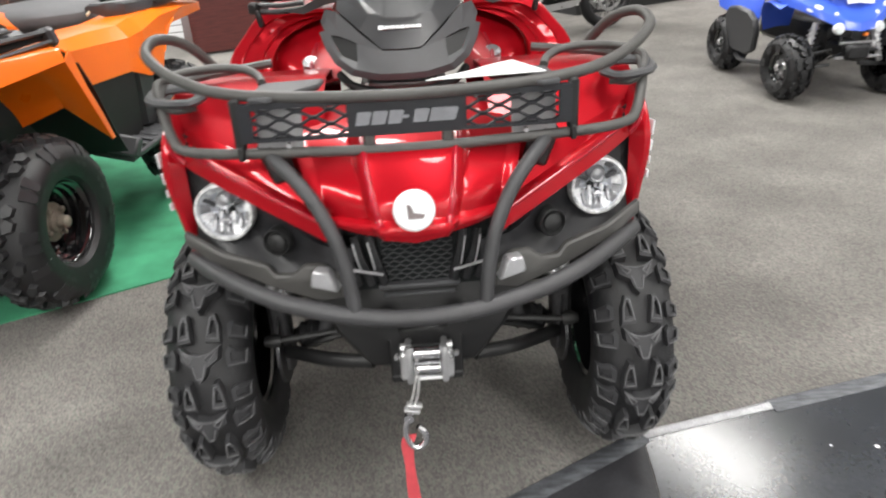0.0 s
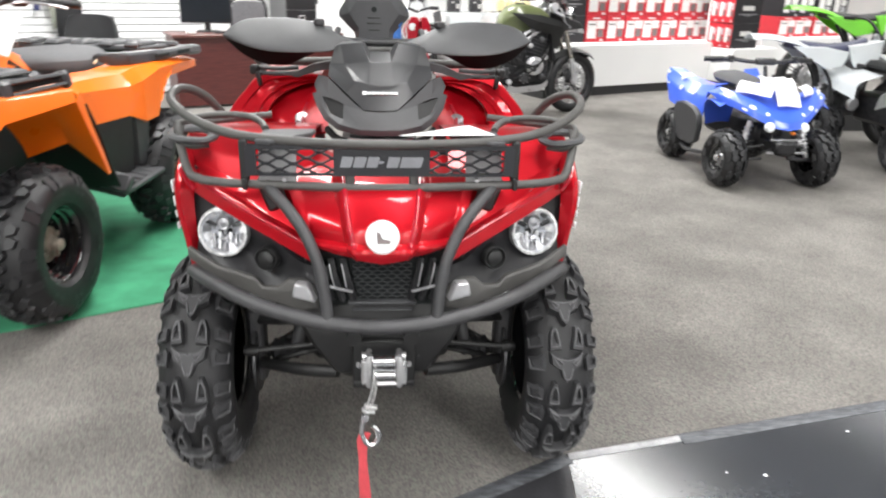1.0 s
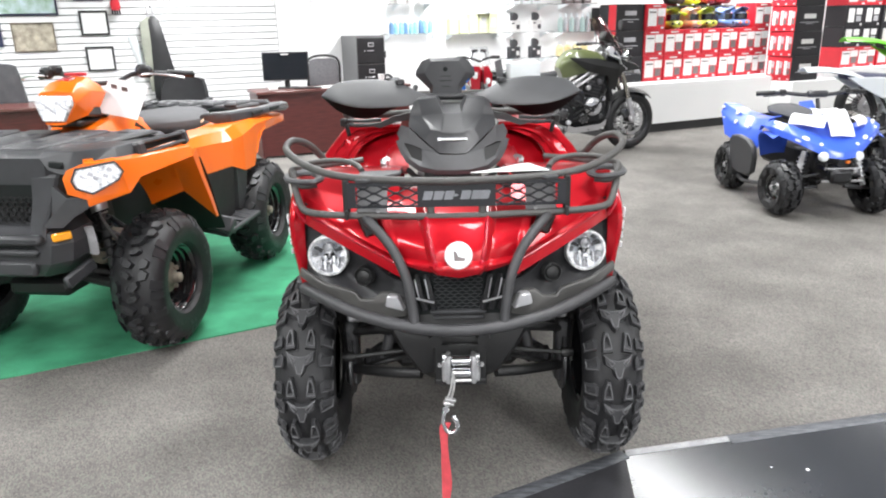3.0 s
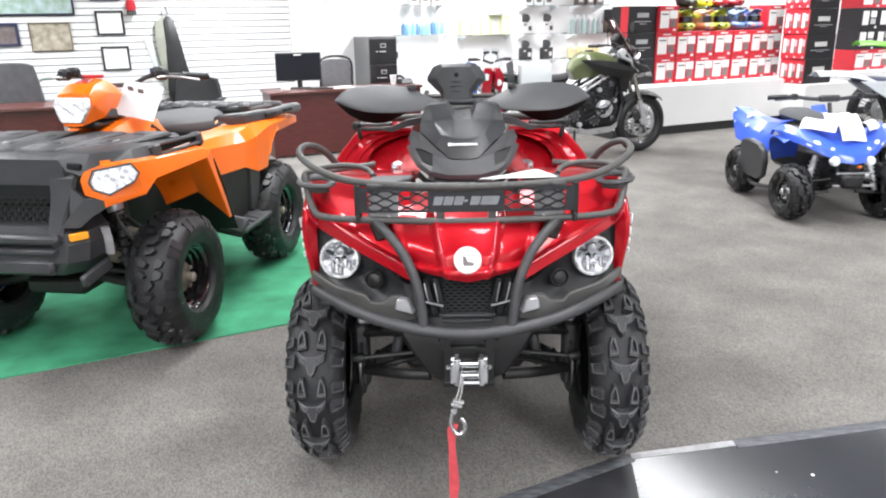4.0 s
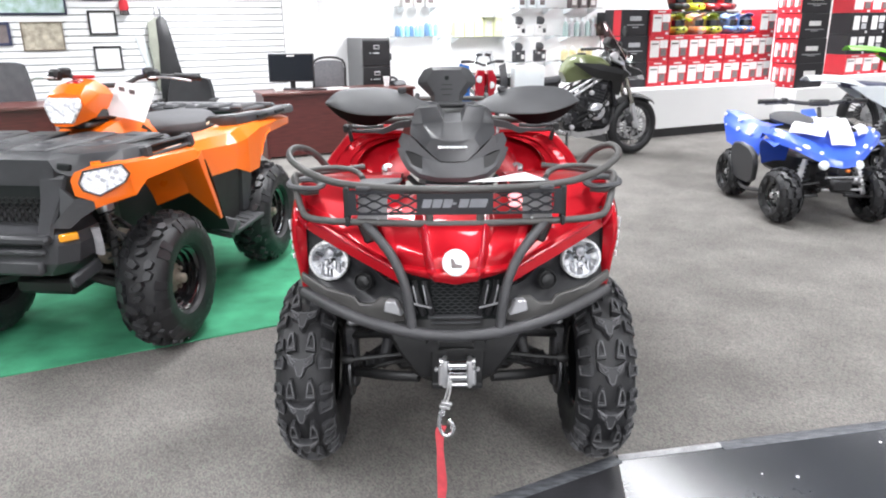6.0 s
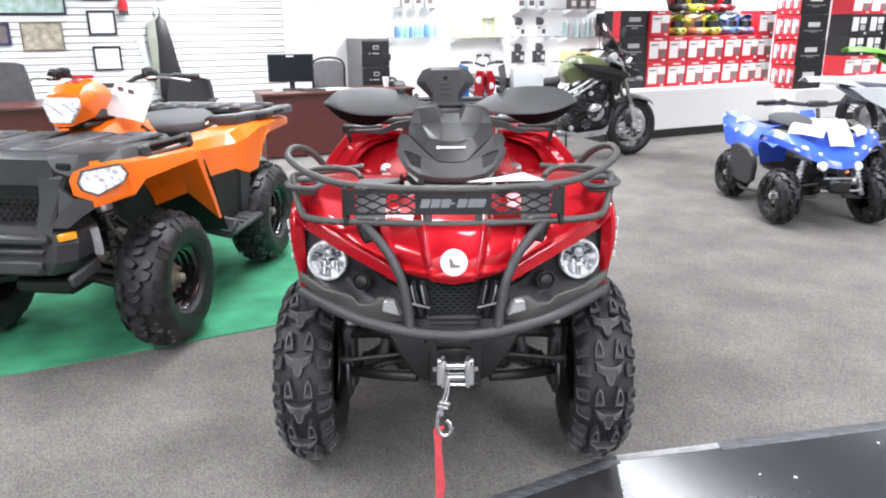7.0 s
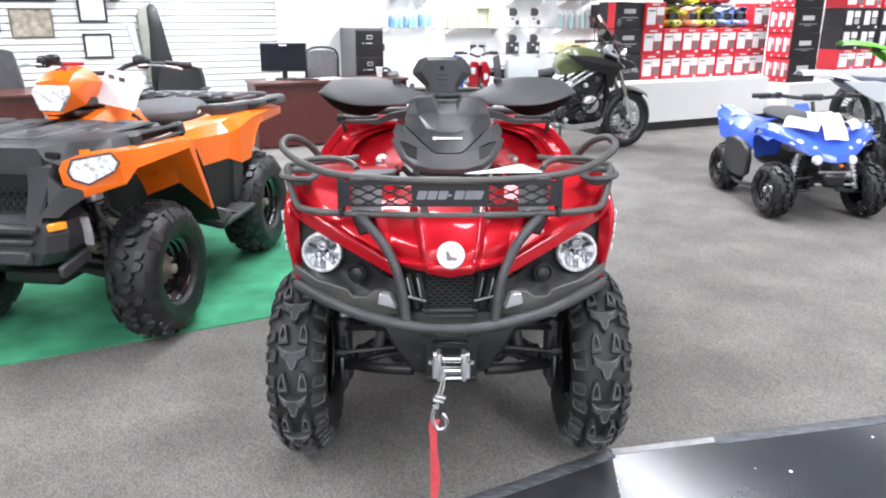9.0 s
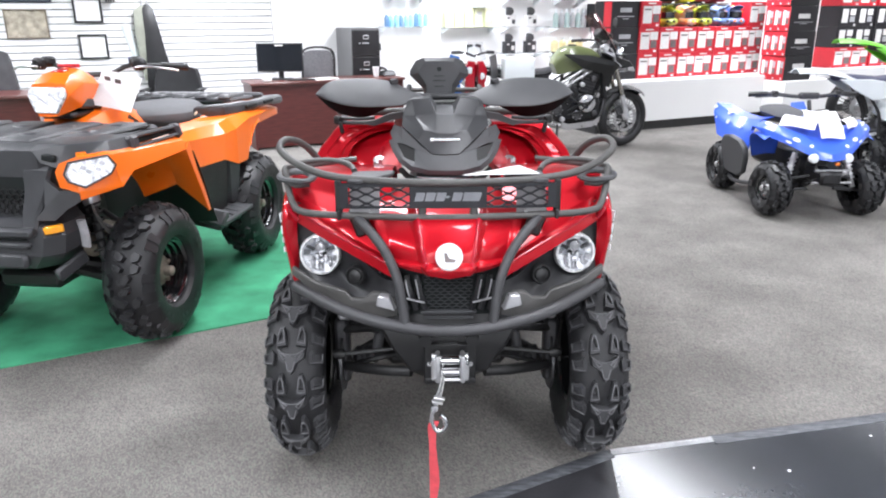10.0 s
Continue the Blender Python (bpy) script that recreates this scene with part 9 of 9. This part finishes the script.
shelf(3.18, 3.95, 0.95)
for z in (0.951, 1.316):
    for k in range(2):
        dv = thing("speaker_unit", "small black and grey device on a glass shelf", "device", ROOM @ pose(3.32 + 0.36 * k, -0.15, z), "devices on the glass shelf")
        bm = B()
        box(bm, (0.17, 0.10, 0.16), (0, 0, 0.08), bevel=0.006)
        part("case", bm, M["plastic"] if z < 1 else M["label"], dv)
        bm = B()
        lathe(bm, [(0.05, 0), (0.055, 0.01), (0.03, 0.016), (0.001, 0.012)], (-0.02, -0.05, 0.21), (0, -1, 0), 14)
        box(bm, (0.07, 0.05, 0.12), (-0.02, 0, 0.21), bevel=0.01)
        part("dial", bm, M["plastic_mid"], dv)
        bm = B()
        box(bm, (0.05, 0.004, 0.06), (0.04, -0.053, 0.07))
        part("face_plate", bm, M["label"] if z < 1 else M["plastic"], dv)
        bm = B()
        box(bm, (0.04, 0.004, 0.02), (-0.04, -0.053, 0.12))
        part("face_plate", bm, M["label"] if z < 1 else M["plastic"], dv)
shelf(4.05, 4.95, 1.30)
shelf(4.05, 4.75, 0.95)
for k in range(6):
    bottle(ROOM @ pose(4.14 + 0.10 * k, -0.13, 1.301), M["label_mid"] if k % 2 else mat("grey_green_bottle", (0.40, 0.52, 0.50), 0.4), 0.26, 0.04)
for k in range(4):
    bottle(ROOM @ pose(4.14 + 0.15 * k, -0.13, 0.951), mat("yellow_bottle", (0.82, 0.72, 0.40), 0.35), 0.2, 0.055)
# higher shelves, cut by the top of the view
for s0, s1, z, col in ((1.42, 2.05, 1.72, "label"), (3.2, 3.9, 1.70, "white"), (4.1, 4.7, 1.70, "label_grey")):
    shelf(s0, s1, z)
    for k in range(3):
        carton(ROOM @ pose(s0 + 0.14 + 0.17 * k, -0.14, z + 0.001), (0.13, 0.1, 0.14), M[col], "small carton on an upper glass shelf", M["label_grey"] if col != "label_grey" else M["label"], "cartons on the upper shelves")


# ---- display stands, cartons and helmets ----
def stand(s0, s1, y0, y1, h, label):
    ob = thing("display_stand", label, "stand", ROOM)
    bm = B()
    box(bm, (s1 - s0, y1 - y0, h - 0.115), ((s0 + s1) / 2, (y0 + y1) / 2, (h + 0.115) / 2), bevel=0.004)
    part("stand_body", bm, M["wall"], ob)
    bm = B()
    box(bm, (s1 - s0 - 0.03, y1 - y0 - 0.03, 0.114), ((s0 + s1) / 2, (y0 + y1) / 2, 0.057))
    part("toe_kick", bm, M["black"], ob, "black toe kick")
    return ob


H1 = 0.64
stand(3.55, 6.525, -2.00, -0.35, H1, "long white display stand with black toe kick")
stand(6.53, 6.86, -1.87, -0.35, H1, "narrow white display stand at the end of the long one")
stand(6.53, 7.50, -2.36, -1.875, 0.575, "white display stand with black toe kick at the corner")
stand(7.75, 10.2, -1.9, -0.9, 0.66, "white display stand with black toe kick near the bikes")


def gear_box(m, w, d, h, body, label, group, style="red"):
    """A retail carton with printed label panels on its front."""
    ob = thing("carton", label, "box", m, group)
    bm = B()
    box(bm, (w, d, h), (0, 0, h / 2), bevel=0.004)
    c = part("carton_body", bm, body, ob)
    f = -d / 2 - 0.0016
    if style == "red":
        spec = [("label_sheet", -w * 0.20, h * 0.48, w * 0.45, h * 0.66, "label"), ("label_sheet", w * 0.25, h * 0.67, w * 0.40, h * 0.31, "label"), ("picture_panel", w * 0.25, h * 0.34, w * 0.30, h * 0.30, "label_grey"),
                ("size_dot", w * 0.33, h * 0.08, w * 0.14, h * 0.08, "label"), ("title_bar", 0, h * 0.91, w * 0.4, h * 0.05, "label"), ("text_bar", -w * 0.20, h * 0.68, w * 0.34, h * 0.06, "label_grey")]
    elif style == "black":
        spec = [("title_bar", 0, h * 0.66, w * 0.42, h * 0.17, "label_mid"), ("text_bar", 0, h * 0.42, w * 0.62, h * 0.03, "label_mid"), ("text_bar", 0, h * 0.33, w * 0.22, h * 0.03, "label_mid")]
    else:
        spec = [("label_sheet", -w * 0.2, h * 0.52, w * 0.32, h * 0.66, "label"), ("label_sheet", w * 0.2, h * 0.70, w * 0.3, h * 0.3, "label"), ("picture_panel", w * 0.2, h * 0.36, w * 0.26, h * 0.26, "label_mid"), ("size_dot", w * 0.36, h * 0.08, w * 0.1, h * 0.1, "label")]
    for k, (name, x, z, ww, hh, mm) in enumerate(spec):
        bm = B()
        box(bm, (ww, 0.002, hh), (x, f - 0.0006 * k, z))
        part(name, bm, M[mm], c)
    return ob


rnd = random.Random(9)
BW = 0.340
first = None
for row in range(2):
    for k in range(7):
        s = 4.47 + BW * (k + 0.5)
        m = ROOM @ pose(s, -1.46 + rnd.uniform(-0.012, 0.012) + (0.05 if k == 6 else 0), H1 + 0.001 + row * 0.3365, 0, 0, rnd.uniform(-1.2, 1.2))
        if first is None:
            first = gear_box(m, BW - 0.006, 0.36, 0.335, M["box_red"], "red retail carton with white labels stacked on white stand", "red cartons on the stand")
        else:
            copy_thing(first, m)
for k in (0, 6):
    copy_thing(first, ROOM @ pose(4.47 + BW * (k + 0.5), -1.46 + (0.05 if k == 6 else 0), H1 + 0.001 + 2 * 0.3365, 0, 0, 1.0))
blk = None
for row in range(3):
    m = ROOM @ pose(4.232, -1.45 + 0.01 * row, H1 + 0.001 + row * 0.3365, 0, 0, 0.8 * row - 0.8)
    if blk is None:
        blk = gear_box(m, 0.46, 0.36, 0.335, M["box_black"], "black retail carton with grey print stacked on white stand", "black cartons on the stand", "black")
        bm = B()
        box(bm, (0.0024, 0.15, 0.32), (-0.2314, -0.09, 0.1675))
        part("end_panel", bm, M["box_red"], blk, "red printed end panel")
    else:
        copy_thing(blk, m)
gear_box(ROOM @ pose(4.84, -0.15, 1.301, 0, 0, -2), 0.16, 0.2, 0.335, M["box_black"], "slim black retail carton standing on a glass shelf", "", "black")


def helmet(m, a, b, c, group, label):
    """Off-road helmet that faces -y: shell, peak, chin bar, visor opening."""
    ob = thing("helmet", label, "helmet", m, group)
    bm = B()
    rows = []
    for k in range(15):
        v = k / 14
        z = 0.05 + 0.24 * v
        r = 0.100 + 0.035 * math.sin(math.pi * min(1, v * 0.9)) if v < 0.55 else 0.134 * math.sqrt(max(0.0004, 1 - ((v - 0.5) / 0.5) ** 2))
        rows.append([Vector((r * 0.95 * math.cos(t), r * 1.12 * math.sin(t) + 0.015, z)) for t in (math.tau * j / 20 for j in range(20))])
    rings(bm, rows)
    lathe(bm, [(0.085, 0.0), (0.10, 0.05)], (0, 0.015, 0.0), (0, 0, 1), 20)
    shell = part("shell", bm, a, ob)
    bm = B()
    sheet(bm, lambda u, v: ((u - 0.5) * (0.20 - 0.05 * v), -0.07 - 0.10 * v, 0.258 + 0.025 * v - 0.03 * (2 * u - 1) ** 2), 8, 5, 0.008)
    part("peak", bm, a, shell)
    bm = B()
    tube(bm, [(-0.105, -0.02, 0.075), (-0.095, -0.11, 0.065), (0, -0.165, 0.06), (0.095, -0.11, 0.065), (0.105, -0.02, 0.075)], 0.045, 10, 5)
    part("chin_bar", bm, c, shell)
    bm = B()
    sheet(bm, lambda u, v: (0.126 * math.sin((u - 0.5) * 1.7), 0.0 - 0.150 * math.cos((u - 0.5) * 1.7), 0.115 + 0.08 * v), 12, 3, 0.01)
    part("visor", bm, M["screen"], shell, "dark eye port")
    for s in (1, -1):
        bm = B()
        prism(bm, [(-0.10, 0.20), (0.06, 0.24), (0.10, 0.17), (0.0, 0.15)], 0.012, pose(s * 0.118, 0.02, 0, 0, 0, 90), 0.004)
        part("side_flash", bm, b, shell)
        bm = B()
        prism(bm, [(-0.018, 0.06), (0.018, 0.055), (0.014, 0.09), (-0.014, 0.09)], 0.02, pose(s * 0.045, -0.198, 0, 0, 0, 20 * s), 0.003)
        part("chin_vent", bm, b, shell)
        bm = B()
        prism(bm, [(-0.03, 0.27), (0.03, 0.275), (0.02, 0.215), (-0.02, 0.21)], 0.012, pose(s * 0.07, -0.105, 0.0, -25, 0, 28 * s) @ pose(0, -0.05, 0.02), 0.003)
        part("brow_flash", bm, b, shell)
    return ob


HZ = H1 + 0.001 + 2 * 0.3365
for k, (a, b) in enumerate((("graphic_yellow", "black"), ("graphic_orange", "yellow"), ("graphic_yellow", "black"), ("graphic_blue", "black"), ("graphic_blue", "helmet_orange"))):
    name = {"graphic_yellow": "fluorescent yellow and black", "graphic_orange": "orange and white", "graphic_blue": "dark blue"}[a]
    helmet(ROOM @ pose(5.06 + 0.32 * k, -1.45, HZ, 0, 0, rnd.uniform(-12, 12) + (24 if k % 2 else -18)), M[a], M[b], M[a], "helmets in a row", name + " off-road helmet standing on red cartons")
bm = B()
box(bm, (1.62, 0.34, 0.30), (0, 0, 0.15), bevel=0.004)
solid("carton", bm, M["box_black"], "long black carton behind the row of helmets", "box", ROOM @ pose(5.64, -1.06, HZ))
sh = thing("wire_shelf", "thin grey wire shelf above the row of helmets", "shelf", ROOM)
bm = B()
box(bm, (1.62, 0.34, 0.012), (5.62, -1.10, 1.625), bevel=0.003)
part("shelf_plate", bm, M["tube"], sh)
for s in (4.84, 6.40):
    bm = B()
    rod(bm, (s, -0.94, H1), (s, -0.94, 1.625), 0.012, 8)
    part("upright", bm, M["tube"], sh)
for k, (a, b, c) in enumerate((("darkred", "black", "black"), ("yellow", "darkred", "yellow"), ("black", "darkred", "darkred"), ("darkred", "black", "darkred"))):
    helmet(ROOM @ pose(5.36 + 0.29 * k, -1.12, 1.632, 0, 0, -8 + 6 * k), M[a], M[b], M[c], "helmets on the wire shelf", {"darkred": "dark red", "yellow": "yellow and red", "black": "black and red"}[a] + " helmet standing on the wire shelf")

# corner stack: broad cartons with black fronts and red printed ends
def broad_carton(m):
    ob = thing("carton", "broad black carton with red printed end on white stand", "box", m, "broad cartons in the corner stack")
    bm = B()
    box(bm, (0.57, 0.41, 0.335), (0, 0, 0.1675), bevel=0.004)
    c = part("carton_body", bm, M["box_black"], ob)
    bm = B()
    box(bm, (0.0024, 0.40, 0.325), (-0.2864, 0, 0.1675))
    end = part("end_panel", bm, M["box_red"], c, "red printed end panel")
    for k in range(3):
        y = -0.13 + 0.13 * k
        for name, dy, z, w, h, mm in (("label_sheet", 0.018, 0.18, 0.048, 0.19, "label"), ("label_sheet", -0.034, 0.22, 0.04, 0.09, "label_mid"), ("picture_panel", -0.034, 0.13, 0.04, 0.07, "label_grey"), ("size_dot", -0.038, 0.03, 0.024, 0.022, "label")):
            bm = B()
            box(bm, (0.002, w, h), (-0.2886, y + dy, z))
            part(name, bm, M[mm], c)
    for name, x, z, w, h in (("title_bar", 0.0, 0.20, 0.24, 0.062), ("text_bar", 0, 0.12, 0.38, 0.008), ("text_bar", 0, 0.10, 0.14, 0.008)):
        bm = B()
        box(bm, (w, 0.002, h), (x, -0.2062, z))
        part(name, bm, M["label"] if name == "title_bar" else M["label_mid"], c)
    return ob


b0 = broad_carton(ROOM @ pose(6.825, -2.085, 0.576, 0, 0, 1))
for k in range(1, 4):
    copy_thing(b0, ROOM @ pose(6.825 - 0.006 * k, -2.085 + 0.004 * k, 0.576 + 0.3365 * k, 0, 0, 1 - 1.5 * (k % 2)))
# far stack: black cartons with white labels over a red base row, red on top
w0 = None
for row in range(4):
    for k in range(4):
        s = 8.2 + 0.44 * (k + 0.5) + 0.1
        m = ROOM @ pose(s, -1.55 + 0.02 * (k % 2), 0.661 + 0.3115 * row, 0, 0, rnd.uniform(-1, 1))
        if row in (0, 3):
            gear_box(m, 0.43, 0.36, 0.31, M["box_red"], "red carton in the far stack on white stand", "cartons in the far stack", "red")
        elif w0 is None:
            w0 = gear_box(m, 0.43, 0.36, 0.31, M["box_black"], "black carton with white labels in the far stack", "cartons in the far stack", "white")
        else:
            copy_thing(w0, m)

# beige door frame in the back wall's far end
door = thing("door_1", "beige wooden door frame with pale door leaf", "door", ROOM, kind="structure")
for s, w in ((10.62, 0.11), (11.62, 0.11)):
    bm = B()
    box(bm, (w, 0.06, 2.12), (s, -0.031, 1.06), bevel=0.006)
    part("door_jamb", bm, M["beige"], door)
bm = B()
box(bm, (1.11, 0.06, 0.11), (11.12, -0.031, 2.176), bevel=0.006)
part("door_head", bm, M["beige"], door)
bm = B()
box(bm, (0.88, 0.03, 2.10), (11.12, -0.017, 1.05), bevel=0.003)
part("door_leaf", bm, mat("cream_door", (0.78, 0.74, 0.62), 0.5), door)

# riding glove on a hook in the slat wall
hook = thing("wall_hook", "black wire hook in the white slat wall", "hook", ROOM)
bm = B()
tube(bm, [(-1.935, -0.01, 1.80), (-1.935, -0.10, 1.80), (-1.935, -0.12, 1.815)], 0.005, 6, 3)
part("hook_wire", bm, M["black"], hook)
glove = thing("glove", "red and black riding glove hanging on the slat wall", "glove", ROOM @ pose(-1.935, -0.07, 1.80))
bm = B()
rings(bm, [[Vector((w * math.cos(a), 0.022 * math.sin(a) + 0.01, z)) for a in (math.tau * k / 12 for k in range(12))] for z, w in ((0.0, 0.035), (-0.04, 0.05), (-0.09, 0.052), (-0.12, 0.045))])
part("palm", bm, M["box_red"], glove)
for k in range(4):
    bm = B()
    rod(bm, (-0.034 + 0.023 * k, 0.01, -0.11), (-0.040 + 0.027 * k, 0.006, -0.165 - 0.008 * (k in (1, 2))), 0.0105, 8)
    part("finger", bm, M["black"], glove)
